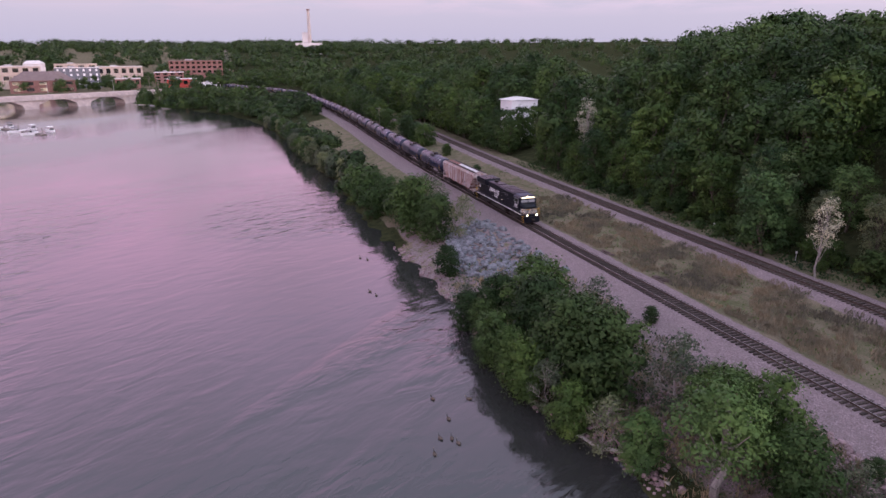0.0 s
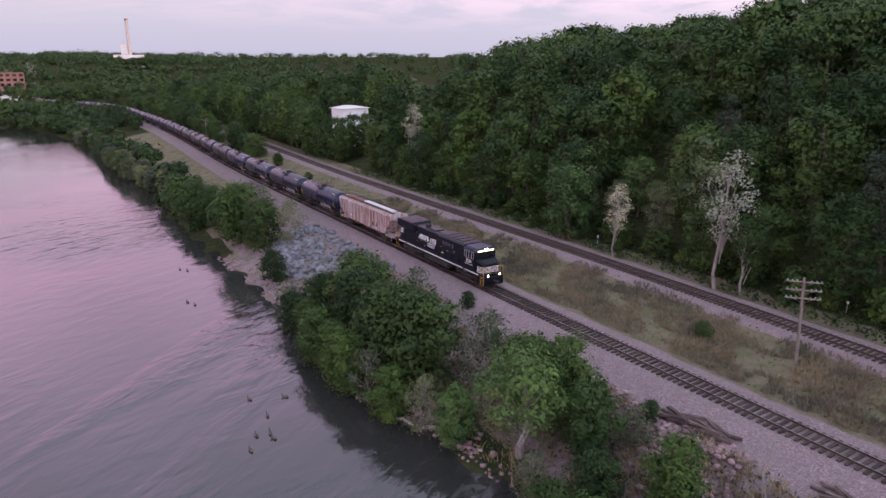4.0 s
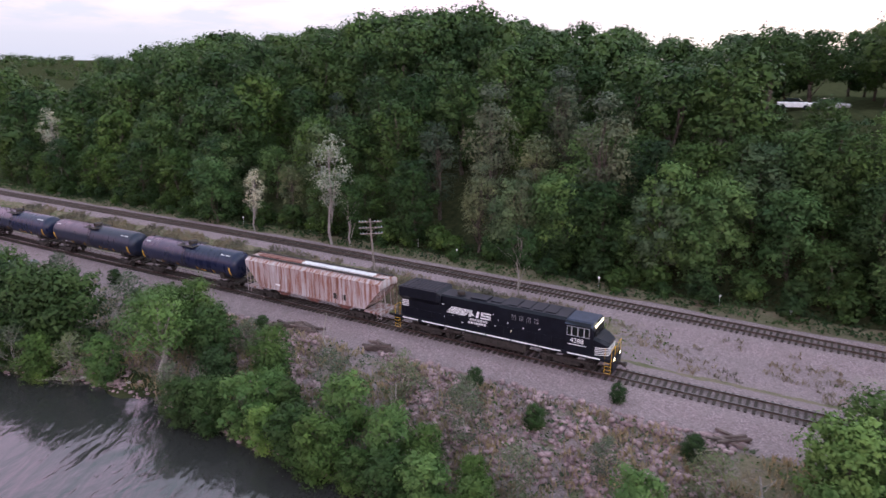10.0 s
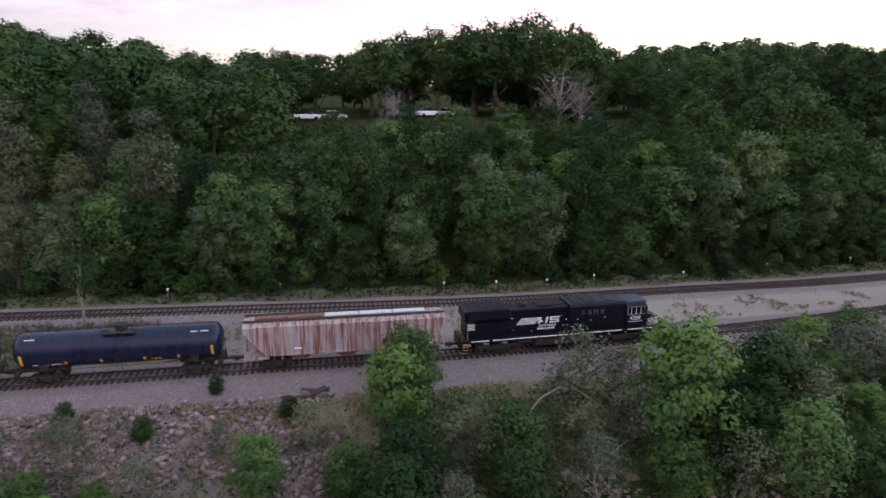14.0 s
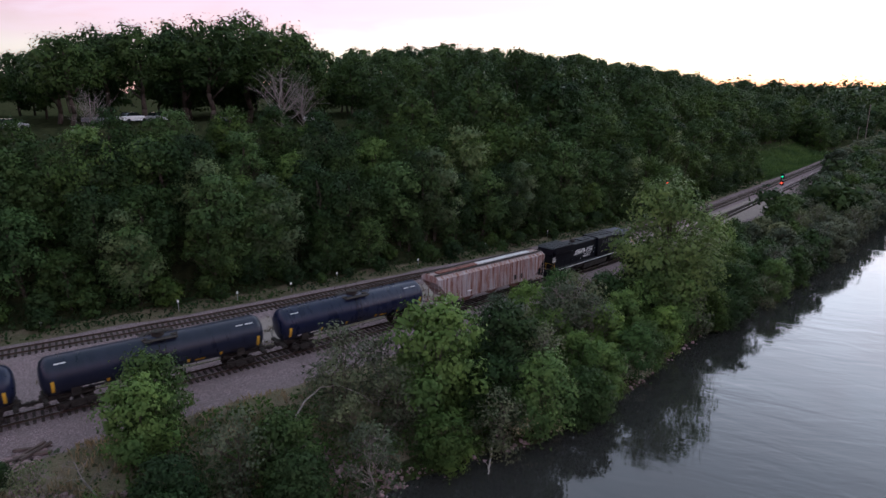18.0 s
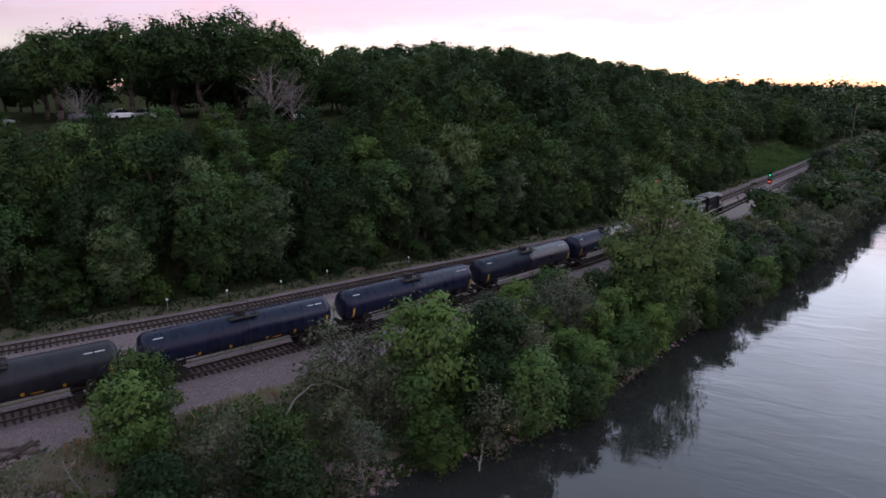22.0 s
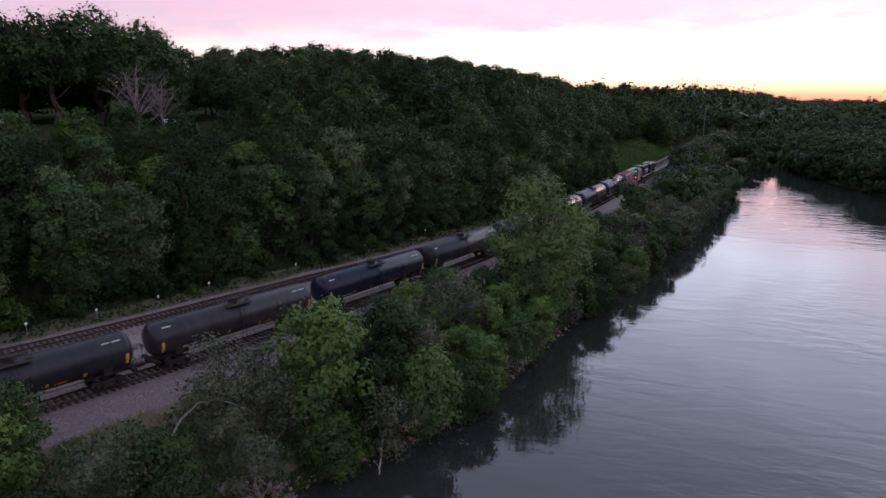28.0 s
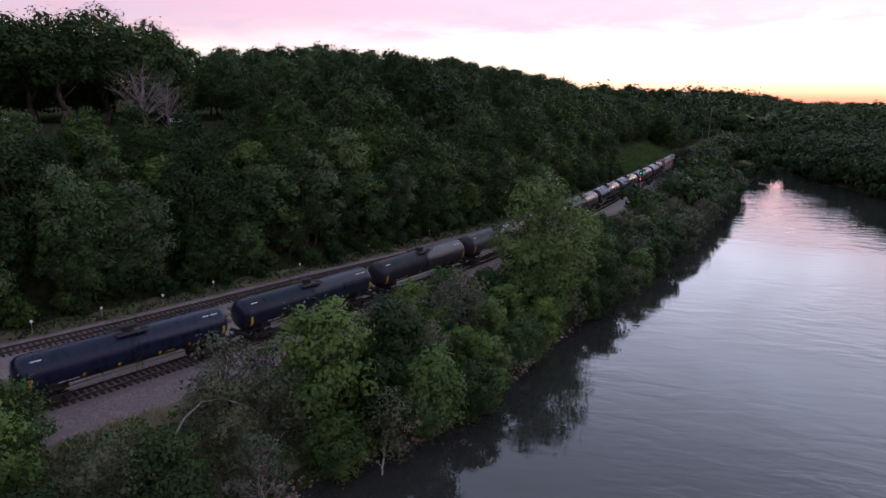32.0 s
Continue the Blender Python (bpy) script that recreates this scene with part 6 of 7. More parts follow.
    for way in (-1, 1):
        bm = bmesh.new()
        box(bm, min(way * (long - 3.8), way * (long + 0.15)), max(way * (long - 3.8), way * (long + 0.15)), -0.35, 0.35, 0.85, 1.28, 0.03)
        box(bm, way * (long - 0.25) - 0.2, way * (long - 0.25) + 0.2, -1.4, 1.4, 0.95, 1.2, 0.03)
        part("stub_sill", bm, M_DIRTY, root)
        hull(root, "saddle", [(way * (long - 2.4) - 0.35, [(-1.25, 1.25), (1.25, 1.25), (1.35, 1.95), (-1.35, 1.95)]), (way * (long - 2.4) + 0.35, [(-1.25, 1.25), (1.25, 1.25), (1.35, 1.95), (-1.35, 1.95)])], M_DIRTY)
        bm = bmesh.new()
        for y in (-1.35, 1.35):
            rod(bm, (way * (long - 0.15), y, 1.1), (way * (long - 0.15), y, 2.2), 0.025, 5)
            rod(bm, (way * (long - 0.45), y, 0.5), (way * (long - 0.45), y, 1.1), 0.025, 5)
            rod(bm, (way * (long - 0.05), y, 0.5), (way * (long - 0.05), y, 1.1), 0.025, 5)
            rod(bm, (way * (long - 0.45), y, 0.52), (way * (long - 0.05), y, 0.52), 0.025, 5)
        rod(bm, (way * (long - 0.15), -1.35, 2.2), (way * (long - 0.15), 1.35, 2.2), 0.025, 5)
        part("end_railing", bm, M_DIRTY, root)
        coupler(root, way * (long + 0.15), way)
        truck(root, way * (long - 2.4), 2, WHEEL, 0.45, 1.75)
    return root


def make_cars():
    cars = [(locomotive(), 22.6), (hopper_car(), 20.4)]
    made = {}
    for k, paint in enumerate([0, 1, 0, 0, 2, 1, 3, 2, 1, 0, 1, 0, 1, 0, 1, 0, 1, 1, 0, 1, 2, 1, 2, 1, 1, 0]):
        if k == 0:
            cars.append((tank_car(M_TANKS[0], "short glossy black", 8.5), 18.6))
            continue
        if paint in made:
            car = copy_thing(made[paint], Matrix.Identity(4))
        else:
            car = made[paint] = tank_car(M_TANKS[paint], TANK_WORDS[paint])
        cars.append((car, 19.45))
    return cars


CARS = make_cars()


# ---- along the line ----
M_POLE = worn("weathered_pole", (0.13, 0.11, 0.095), (0.26, 0.225, 0.20), 2.0, 0.95, 0, 14, 0.2, (3, 3, 0.5))
M_INSUL = bsdf("insulator_glass", (0.25, 0.32, 0.33), 0.2, 0, 0.6)[0]
M_RED = glowing("red_signal_glow", (1.0, 0.06, 0.03), 7.0)
M_GREEN = glowing("green_signal_glow", (0.1, 1.0, 0.45), 2.2)
M_CONCRETE = worn("bridge_concrete", (0.42, 0.36, 0.33), (0.60, 0.53, 0.48), 0.3, 0.9)
M_BRICK = worn("red_brick", (0.19, 0.095, 0.08), (0.28, 0.15, 0.125), 0.4, 0.9)
M_TAN = worn("tan_stucco", (0.45, 0.36, 0.29), (0.58, 0.48, 0.40), 0.4, 0.9)
M_SLATE = worn("grey_siding", (0.12, 0.125, 0.14), (0.20, 0.205, 0.225), 0.4, 0.8)
M_SHINGLE = worn("brown_shingles", (0.15, 0.11, 0.105), (0.23, 0.175, 0.165), 0.5, 0.9)
M_PALEROOF = worn("pale_roof", (0.60, 0.56, 0.54), (0.75, 0.72, 0.70), 0.3, 0.8)
M_REDPAINT = worn("red_paint", (0.45, 0.05, 0.04), (0.55, 0.09, 0.07), 0.5, 0.6)
M_DRIFT = worn("bleached_driftwood", (0.32, 0.29, 0.26), (0.52, 0.48, 0.44), 2.0, 0.9)


def utility_pole(x, y, top, arms, label, lean=(0, 0), radius=0.15, width=1.4, turn=-50):
    z = float(ground_z(x, y))
    root = empty("utility_pole", label, "pole", "poles", m=pose(x, y, z, 0, 0, turn))
    h = top - z
    bm = bmesh.new()
    rod(bm, (0, 0, -0.5), (lean[0], lean[1], h), radius, 9, radius * 0.7)
    part("shaft", bm, M_POLE, root)
    for k in range(arms):
        f = 1 - 0.09 * k - 0.04
        ax, ay, az = lean[0] * f, lean[1] * f, h * f
        bm = bmesh.new()
        box(bm, ax + 0.12, ax + 0.22, ay - width, ay + width, az - 0.06, az + 0.06, 0.01)
        arm = part("crossarm", bm, M_POLE, root)
        bm = bmesh.new()
        for s in (-1, 1):
            rod(bm, (ax + 0.17, ay + s * width * 0.55, az - 0.05), (ax + 0.1, ay, az - 0.45), 0.018, 5)
        part("brace", bm, M_POLE, root)
        for s in (-0.92, -0.66, -0.4, 0.4, 0.66, 0.92):
            bm = bmesh.new()
            rod(bm, (ax + 0.17, ay + s * width, az + 0.05), (ax + 0.17, ay + s * width, az + 0.2), 0.05, 7, 0.03)
            part("insulator", bm, M_INSUL, arm)
    return root


utility_pole(-43.2, 11.2, 7.4, 3, "old leaning telegraph pole with three crossarms", (0.1, -0.45))
utility_pole(-262, 9.5, 7.8, 1, "telegraph pole beside the upstream track")
utility_pole(360, 82, 20.0, 1, "tall slender pole by the downstream track", radius=0.22)
utility_pole(366, 88, 8.0, 1, "grey pole beyond the bushes downstream", radius=0.16)


def marker_post(x, y):
    z = float(ground_z(x, y))
    root = empty("marker_post", "short post with a small white marker board", "marker post", "posts along the siding", m=Matrix.Translation((x, y, z)))
    bm = bmesh.new()
    rod(bm, (0, 0, -0.3), (0, 0, 1.1), 0.04, 6)
    part("post", bm, M_STEEL, root)
    bm = bmesh.new()
    box(bm, -0.13, 0.13, -0.04, 0.02, 1.05, 1.35, 0.02)
    part("board", bm, M_WHITE, root, "white painted board")
    return root


for mx, my in ((-68, 27.3), (-47, 27.2), (-39.5, 25.3), (-25.7, 23.5), (-18.8, 23.2), (-5.3, 23.3), (1.7, 22.0), (15.6, 21.0), (22.5, 20.4), (29.4, 20.0), (36.7, 21.4), (49.8, 20.8), (64.2, 22.4), (80, 24), (96, 27)):
    marker_post(mx, max(my, float(second_y(mx)) + 4.5))
for mx in (-82, -98):
    marker_post(mx, float(second_y(mx)) + 7.0)


def tie_pile(x, y, count, turn, seed):
    rng = random.Random(seed)
    root = empty("tie_pile", "loose stack of old weathered railway ties", "tie pile", "discarded ties", m=pose(x, y, float(ground_z(x, y)), 0, 0, turn))
    for k in range(count):
        bm = bmesh.new()
        box(bm, -1.25, 1.25, -0.12, 0.12, 0.0, 0.19, 0.015)
        ob = part("old_tie", bm, M_OLDTIE, root)
        ob.matrix_basis = pose(rng.uniform(-0.6, 0.6), (k % 4) * 0.36 - 0.5 + rng.uniform(-0.1, 0.1), 0.02 + 0.19 * (k // 4) + rng.uniform(0, 0.08), rng.uniform(-6, 6), rng.uniform(-5, 5), rng.uniform(-32, 32))


for n, (px, py, count, turn) in enumerate(((-42.6, -5.0, 10, 8), (-39.9, -4.8, 9, -8), (-31.4, -4.6, 9, 6), (-13.6, 4.6, 9, 5), (-0.9, -5.1, 5, 10), (-80.9, 4.2, 4, 20), (-93.4, 4.0, 3, -15), (152, 17, 4, 30))):
    tie_pile(px, py, count, turn, 40 + n)


def signal(x, y, top, heads, label, lamps):
    z = float(ground_z(x, y))
    root = empty("railway_signal", label, "railway signal", "signals", m=Matrix.Translation((x, y, z)))
    h = top - z
    bm = bmesh.new()
    rod(bm, (0, 0, -0.3), (0, 0, h), 0.10, 10)
    part("mast", bm, M_STEEL, root)
    bm = bmesh.new()
    box(bm, -0.5, 0.5, -0.4, 0.4, 0.0, 1.5, 0.03)
    made = bm.verts[:]
    bmesh.ops.translate(bm, vec=(0.9, 0.9, 0), verts=made)
    part("relay_case", bm, M_STEEL, root)
    bm = bmesh.new()
    for s in (-0.2, 0.2):
        rod(bm, (0.28, s, 0.2), (0.28, s, h), 0.025, 5)
    for r in np.arange(0.4, h, 0.35):
        rod(bm, (0.28, -0.2, r), (0.28, 0.2, r), 0.015, 5)
    part("ladder", bm, M_STEEL, root)
    for k in range(heads):
        hz = h - 0.5 - 1.5 * k
        bm = bmesh.new()
        box(bm, -0.32, -0.12, -0.42, 0.42, hz - 0.6, hz + 0.6, 0.04)
        head = part("signal_head", bm, M_BLACK, root)
        bm = bmesh.new()
        rod(bm, (-0.32, 0, hz), (-0.40, 0, hz), 0.20, 12)
        part("lamp", bm, lamps[k], head, "lit lens")
        bm = bmesh.new()
        box(bm, -0.7, -0.32, -0.16, 0.16, hz + 0.16, hz + 0.19)
        part("visor", bm, M_BLACK, head)
    return root


signal(149.0, 17.2, 6.6, 2, "grey railway signal mast with two lit heads", (M_GREEN, M_RED))
signal(114.0, 23.4, 7.1, 1, "railway signal with a red light beside the wood", (M_RED,))


# ---- driftwood and birds ----
def driftwood(points, radius, label, seed, name="driftwood", twigs=3, bark=None):
    rng = random.Random(seed)
    bm = bmesh.new()
    for a, b in zip(points, points[1:]):
        limb(bm, a, b, radius, radius * 0.8, rng, 3, 7)
        radius *= 0.8
    for k in range(twigs):
        a = Vector(points[-1]).lerp(Vector(points[-2]), rng.random() * 0.8)
        limb(bm, a, a + Vector((rng.uniform(-0.9, 0.9), rng.uniform(-0.9, 0.9), rng.uniform(0.1, 1.0))) * (1 if twigs == 3 else 1.5), radius * 0.5, 0.012, rng, 3, 4)
    tagged(part(name, bm, bark or M_DRIFT), label, "dead wood")


driftwood([(-55.0, -17.6, -3.9), (-57.6, -19.4, -4.1), (-61.4, -20.7, -4.25)], 0.17, "bleached log lying in the shallows", 1)
driftwood([(-51.2, -17.0, -3.8), (-54.0, -18.4, -4.2)], 0.12, "pale fallen branch at the water's edge", 2)
driftwood([(30.4, -19.8, -3.2), (28.6, -21.4, -4.2), (27.8, -22.2, -4.3)], 0.09, "bare grey branch hanging into the water", 3)
driftwood([(15.8, -12.8, -0.2), (17.0, -12.4, 1.0), (18.6, -12.1, 1.7), (20.2, -12.4, 1.5), (21.6, -13.0, 0.6), (22.6, -13.4, -0.4)], 0.09, "bare curved dead limb among the bushes", 4, twigs=6, bark=M_PALEBARK)
driftwood([(-24.5, -13.5, -3.0), (-23.6, -13.2, 1.6)], 0.06, "upright bare dead stem on the bank", 5, "dead_sapling", 9, M_PALEBARK)
driftwood([(-33.6, -9.6, -2.4), (-33.4, -9.4, 4.0)], 0.06, "upright bare dead stem on the bank", 6, "dead_sapling", 9, M_PALEBARK)
driftwood([(2.5, -12.5, -2.2), (1.2, -12.2, 1.4)], 0.06, "upright bare dead stem on the bank", 7, "dead_sapling", 9, M_PALEBARK)
driftwood([(236, 15.5, -4.1), (232, 11, -4.25), (229, 9, -4.3)], 0.25, "fallen trunk lying in the channel", 8)

M_DUCK = worn("brown_feathers", (0.06, 0.045, 0.035), (0.14, 0.11, 0.085), 9.0, 0.8)
M_DUCKHEAD = bsdf("dark_feathers", (0.025, 0.03, 0.025), 0.5)[0]
M_BILL = bsdf("dull_yellow_bill", (0.35, 0.25, 0.08), 0.5)[0]
DUCKS = []


def duck(x, y, turn):
    root = empty("duck", "brown duck swimming on the river", "duck", "ducks on the river", m=pose(x, y, WATER, 0, 0, turn))
    bm = bmesh.new()
    bmesh.ops.create_uvsphere(bm, u_segments=10, v_segments=7, radius=0.5)
    for v in bm.verts:
        v.co = Vector((v.co.x * 0.62, v.co.y * 0.30, v.co.z * 0.26 + 0.05 + max(0, -v.co.x) * 0.12))
    part("body", bm, M_DUCK, root, soft=True)
    bm = bmesh.new()
    limb(bm, (0.24, 0, 0.08), (0.30, 0, 0.26), 0.045, 0.035, random.Random(1), 2, 6)
    bmesh.ops.create_icosphere(bm, subdivisions=1, radius=0.065, matrix=Matrix.Translation((0.32, 0, 0.29)))
    head = part("head", bm, M_DUCKHEAD, root)
    bm = bmesh.new()
    rod(bm, (0.37, 0, 0.28), (0.45, 0, 0.27), 0.022, 5, 0.012)
    part("bill", bm, M_BILL, head)
    DUCKS.append((root, x, y, turn))


for dx, dy, turn in ((-69, -29.5, 195), (-67.9, -26.3, 230), (-65.3, -29.2, 180), (-62.7, -30.8, 190), (-62.4, -29.9, 175), (-61.6, -29.6, 200), (-60.8, -31.9, 180), (-112.8, -26.5, 185), (-114, -27.4, 180), (-98.6, -29.1, 200), (-97, -28.6, 190)):
    duck(dx, dy, turn)


# ---- upstream: the town, the bridge and the plant ----
def building(label, x, y, w, d, h, base, wall, roof, cols=0, rows=0, hip=0.0, name="building", face=None, glass=None):
    """A block with its front along its own -x side, turned to the river."""
    turn = math.degrees(math.atan2(-45 - y, -20 - x)) if face is None else face
    root = empty(name, label, "building", "town buildings", m=pose(x, y, base, 0, 0, turn))
    bm = bmesh.new()
    box(bm, -d, 0, -w / 2, w / 2, -6, h)
    part("wall", bm, wall, root)
    if hip:
        bm = bmesh.new()
        made = box(bm, -d - 0.6, 0.6, -w / 2 - 0.6, w / 2 + 0.6, h + 0.01, h + hip)
        for v in made:
            if v.co.z > h + hip * 0.5:
                v.co.x = -d / 2 + (v.co.x + d / 2) * 0.15
                v.co.y *= 0.55
        part("roof", bm, roof, root)
    else:
        bm = bmesh.new()
        box(bm, -d - 0.3, 0.3, -w / 2 - 0.3, w / 2 + 0.3, h + 0.01, h + 0.7)
        part("roof", bm, roof, root)
        bm = bmesh.new()
        box(bm, -d * 0.7, -d * 0.45, -w * 0.2, -w * 0.05, h + 0.7, h + 2.0)
        part("roof_unit", bm, M_STEEL, root)
    for r in range(rows):
        for c in range(cols):
            cy, cz = -w / 2 + w * (c + 0.5) / cols, h * (r + 0.55) / rows
            wide = w / cols * (0.17 if glass else 0.28)
            bm = bmesh.new()
            box(bm, 0.0, 0.06, cy - wide, cy + wide, cz - h / rows * 0.26, cz + h / rows * 0.26)
            part("window", bm, glass or M_GLASS, root)
    return root


building("pale metal warehouse behind the trees", -201, 35.5, 7.0, 9, 12.1, 1.5, M_WHITE, M_PALEROOF, hip=0.8, face=-84, name="warehouse")
for wx, wy in ((-207, 29.5), (-200, 29), (-194, 30), (-189, 31), (-189, 35), (-188, 39), (-186, 30), (-212, 31)):
    grow("mid", wx, wy, 0.62 + 0.05 * (int(-wx) % 5), random.Random(3), group="wooded hillside")
for label, x, y, w, d, h, base, wall, roof, cols, rows, hip in (
        ("long tan building with a pale flat roof in the town", -754, -238, 42, 24, 15, 5, M_TAN, M_PALEROOF, 5, 2, 0),
        ("pale domed hall roof behind the town", -894, -255, 22, 18, 11, 11, M_PALEROOF, M_PALEROOF, 0, 0, 3.5),
        ("brown brick building with a hipped shingle roof", -701, -204, 52, 26, 11, -3, M_BRICK, M_SHINGLE, 5, 2, 8),
        ("dark grey apartment building with white balconies", -766, -187, 40, 18, 18, 0, M_SLATE, M_PALEROOF, 7, 4, 0),
        ("tan town building with a pale parapet", -883, -210, 44, 22, 13, 8, M_TAN, M_TAN, 4, 2, 0),
        ("long pale flat-roofed building in the town", -861, -161, 48, 22, 10, 8, M_TAN, M_PALEROOF, 6, 1, 0),
        ("low red brick shop near the bridge", -713, -135, 22, 14, 7, 1, M_BRICK, M_PALEROOF, 4, 1, 0),
        ("large red brick school building in the town", -918, -80, 64, 24, 16, 8, M_BRICK, M_SHINGLE, 10, 3, 0),
        ("brick building with a flat roof in the town", -797, -104, 30, 18, 10, 2, M_BRICK, M_PALEROOF, 4, 3, 0),
        ("low shop with a red and white front", -718, -87, 27, 14, 7, 0, M_REDPAINT, M_PALEROOF, 4, 1, 0),
        ("low white shop by the parking lot", -679, -60, 20, 12, 5, -1, M_WHITE, M_PALEROOF, 4, 1, 0)):
    building(label, x, y, w, d, h, base, wall, roof, cols, rows, hip, glass=M_WHITE if wall is M_SLATE else None)


def bridge():
    a, b = Vector((-548, -110, -2.2)), Vector((-440, -240, -2.2))
    run = b - a
    length = run.length
    root = empty("bridge", "pale concrete road bridge on haunched piers", "bridge", m=Matrix.LocRotScale(a, Euler((0, 0, math.atan2(run.y, run.x))), None))
    bm = bmesh.new()
    box(bm, -30, length, -7, 7, 3.2, 5.2, 0.1)
    part("deck", bm, M_CONCRETE, root)
    for y in (-6.8, 6.8):
        bm = bmesh.new()
        box(bm, -30, length, y - 0.2, y + 0.2, 5.2, 6.1)
        part("parapet", bm, M_CONCRETE, root)
    span = 34.0
    for k in range(int(length // span) + 1):
        x = 8 + k * span
        hull(root, "pier", [(x - 11, [(-6, 2.9), (6, 2.9), (6, 3.21), (-6, 3.21)]), (x - 5, [(-6, 0.6), (6, 0.6), (6, 3.21), (-6, 3.21)]), (x - 3.5, [(-6, -5), (6, -5), (6, 3.21), (-6, 3.21)]),
                            (x + 3.5, [(-6, -5), (6, -5), (6, 3.21), (-6, 3.21)]), (x + 5, [(-6, 0.6), (6, 0.6), (6, 3.21), (-6, 3.21)]), (x + 11, [(-6, 2.9), (6, 2.9), (6, 3.21), (-6, 3.21)])], M_CONCRETE)
    for x in range(20, int(length), 45):
        bm = bmesh.new()
        rod(bm, (x, 6.8, 6.2), (x, 6.8, 14.0), 0.12, 6)
        rod(bm, (x, 6.8, 14.0), (x, 4.5, 14.3), 0.08, 6)
        part("lamp_post", bm, M_STEEL, root)


bridge()


def dock():
    root = empty("floating_dock", "grey floating dock with moored pontoon boats", "dock", m=pose(-346, -133, WATER, 0, 0, 35))
    for k in range(7):
        bm = bmesh.new()
        box(bm, -22 + 6.5 * k, -16 + 6.5 * k, -1.2, 1.2, -0.2, 0.45, 0.04)
        part("deck_section", bm, M_POLE, root)
    for k in range(4):
        bm = bmesh.new()
        rod(bm, (-18 + 12 * k, 1.5, -2), (-18 + 12 * k, 1.5, 2.6), 0.16, 8)
        part("piling", bm, M_POLE, root)


def boat(x, y, turn, label, cover):
    root = empty("boat", label, "boat", "moored boats", m=pose(x, y, WATER, 0, 0, turn))
    hull(root, "hull", [(-3.2, [(-0.9, -0.2), (0.9, -0.2), (1.15, 0.9), (-1.15, 0.9)]), (1.5, [(-0.9, -0.2), (0.9, -0.2), (1.15, 0.95), (-1.15, 0.95)]), (3.4, [(-0.1, 0.2), (0.1, 0.2), (0.15, 1.2), (-0.15, 1.2)])], M_WHITE)
    bm = bmesh.new()
    box(bm, -1.9, 0.9, -1.0, 1.0, 2.3, 2.42, 0.05)
    part("canopy", bm, cover, root)
    bm = bmesh.new()
    for sx in (-1.8, 0.8):
        for sy in (-0.95, 0.95):
            rod(bm, (sx, sy, 0.9), (sx, sy, 2.3), 0.03, 5)
    part("canopy_frame", bm, M_STEEL, root)
    bm = bmesh.new()
    box(bm, 0.6, 0.7, -0.8, 0.8, 0.95, 1.6)
    part("windscreen", bm, M_GLASS, root)


dock()
for k, (bx, by) in enumerate(((-368, -143), (-360, -147), (-353, -130), (-343, -134), (-340, -120), (-331, -126))):
    boat(bx, by, 35 + 90 * (k % 2), "white motor boat with a canopy at the dock", M_WHITE if k % 3 else M_GREYROOF)


def power_plant():
    z = float(ground_z(-1500, 137))
    root = empty("smokestack", "tall pale smokestack of a distant power plant", "smokestack", m=pose(-1500, 137, z))
    bm = bmesh.new()
    rod(bm, (0, 0, -2), (0, 0, 128 - z), 4.2, 16, 3.0)
    part("chimney", bm, M_CONCRETE, root)
    bm = bmesh.new()
    rod(bm, (0, 0, 125.5 - z), (0, 0, 128.4 - z), 3.35, 16)
    part("chimney_cap", bm, M_BRICK, root)
    building("pale block of the distant power plant", -1509, 131, 17, 16, 80 - z, z, M_PALEROOF, M_PALEROOF, face=-4)
    building("long low white hall of the distant power plant", -1488, 133, 56, 20, 58 - z, z, M_PALEROOF, M_PALEROOF, face=-4)


power_plant()


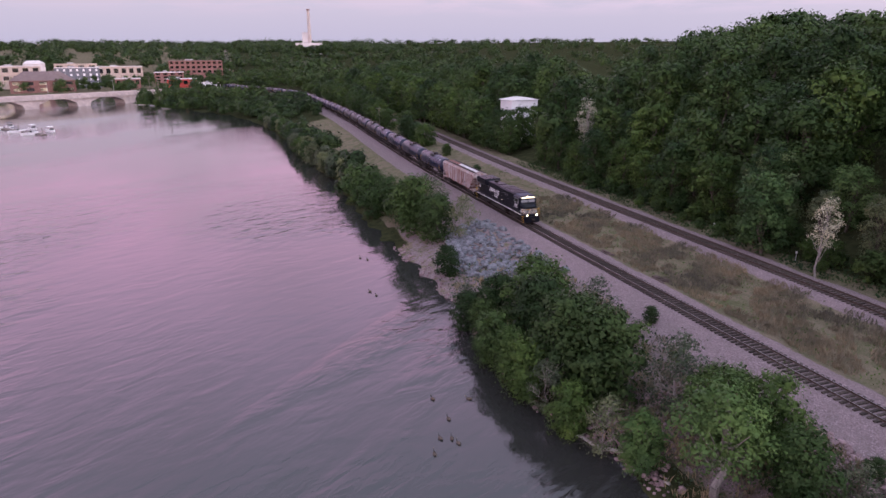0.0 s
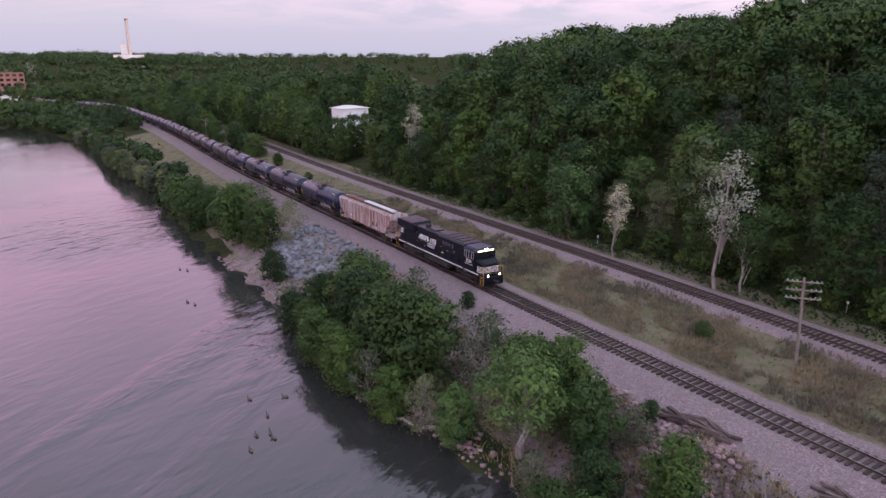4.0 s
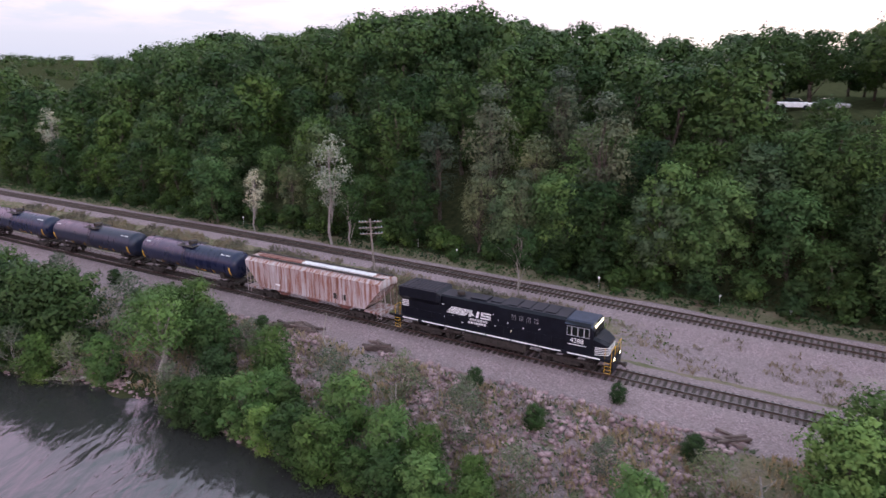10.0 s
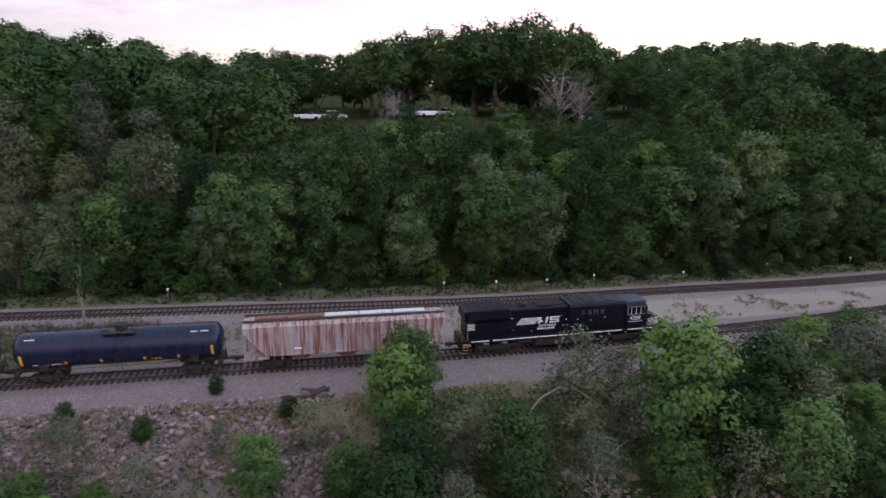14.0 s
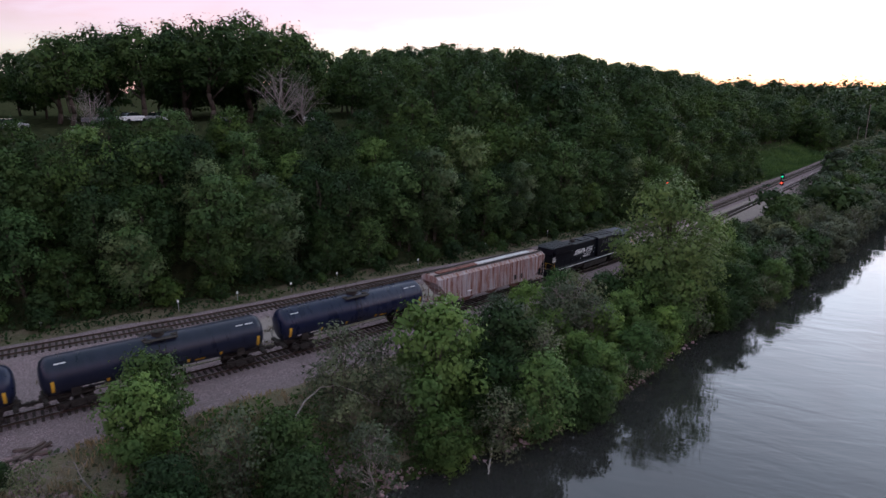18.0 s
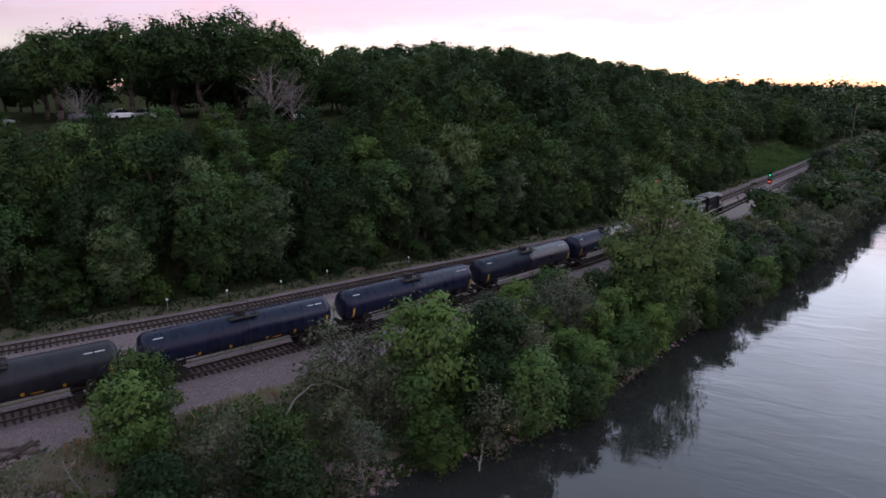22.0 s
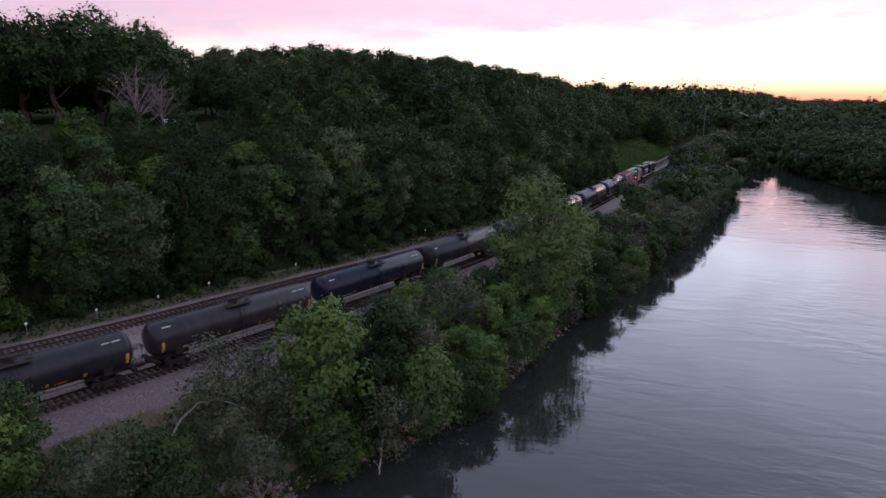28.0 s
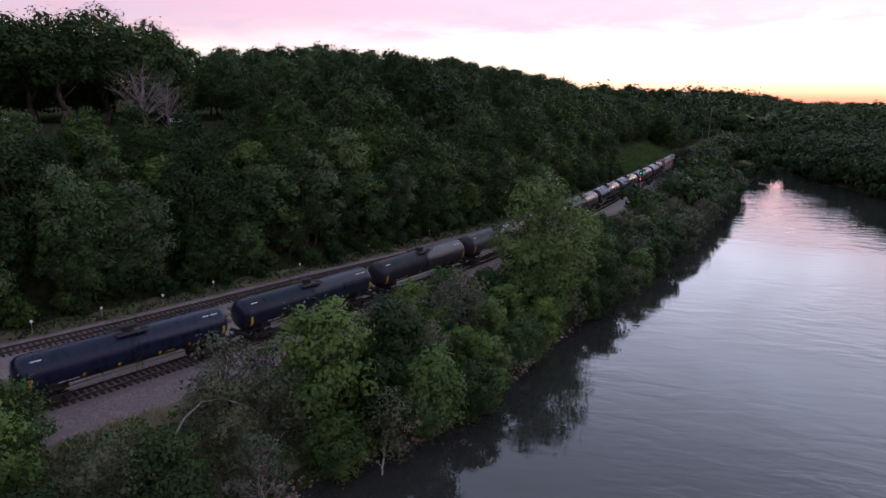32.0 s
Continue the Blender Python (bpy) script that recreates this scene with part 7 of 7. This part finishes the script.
def parked_car(x, y, turn, paint, label="parked car in the lot by the river"):
    z = float(ground_z(x, y))
    root = empty("car", label, "car", "parked cars", m=pose(x, y, z + 0.1, 0, 0, turn))
    hull(root, "body", [(-2.2, ring(0.85, 0.35, 0.95, 0.1)), (-1.2, ring(0.88, 0.3, 1.0, 0.1)), (1.2, ring(0.88, 0.3, 0.98, 0.1)), (2.2, ring(0.82, 0.35, 0.8, 0.1))], paint)
    hull(root, "cabin", [(-1.7, ring(0.78, 0.95, 1.0, 0.02)), (-1.1, ring(0.72, 0.95, 1.5, 0.1)), (0.4, ring(0.72, 0.95, 1.5, 0.1)), (1.1, ring(0.78, 0.95, 1.0, 0.02))], M_GLASS)
    for sx in (-1.4, 1.4):
        for sy in (-0.8, 0.8):
            bm = bmesh.new()
            rod(bm, (sx, sy - 0.1, 0.32), (sx, sy + 0.1, 0.32), 0.32, 10)
            part("wheel", bm, M_BLACK, root)


for k in range(12):
    parked_car(-640 - 3 * k + (9 if k % 2 else 0), -72 - 5.4 * k, 20, (M_WHITE, M_SLATE, M_REDPAINT, M_BLACK, M_STEEL)[k % 5])
for k, (cx, cy) in enumerate(((-1.5, 54), (2.8, 54.5), (14, 53), (18.5, 52.5), (22.5, 53.5), (33, 52), (47, 51))):
    parked_car(cx, cy, 10 * k, (M_WHITE, M_STEEL, M_SLATE)[k % 3], "pale car parked among the hilltop trees")
for k, (lx, ly, top) in enumerate(((-515, -96, 15), (-509, -90, 14), (-560, -86, 14), (-500, -84, 14))):
    utility_pole(lx, ly, top, 1, "pale pole beside the riverside lawn", radius=0.2)


# ---- what moves ----
FRONT = curve_at([-1, 0, 2, 3.5, 5.5, 7, 8.5, 10, 11.5, 13, 15, 17.5, 19, 21, 23, 25, 27.5, 29, 30.5, 32, 33],
                 [-117.7, -108.6, -90.3, -76.6, -58.1, -42.8, -26.3, -9.7, 7.1, 23.7, 46.2, 74.8, 92.1, 115.6, 139.5, 163.0, 191.7, 209.3, 227.2, 245.1, 257.1])


def motions():
    at = 0.0
    for ob, length in CARS:
        rows = []
        for k in range(33):
            t = float(k)
            s = float(FRONT(t)) - at - length / 2
            x0, y0 = rail_place(s - length * 0.33)
            x1, y1 = rail_place(s + length * 0.33)
            rows.append((t, pose((x0 + x1) / 2, (y0 + y1) / 2, 0, 0, 0, math.degrees(math.atan2(y1 - y0, x1 - x0)))))
        walk(ob, rows)
        at += length
    for k, (ob, x, y, turn) in enumerate(DUCKS):
        c, s = math.cos(radians(turn)), math.sin(radians(turn))
        walk(ob, [(t, pose(x + c * 0.16 * t, y + s * 0.16 * t, WATER + 0.01 * math.sin(t + k), 0, 0, turn + 8 * math.sin(0.4 * t + k))) for t in range(33)])


motions()
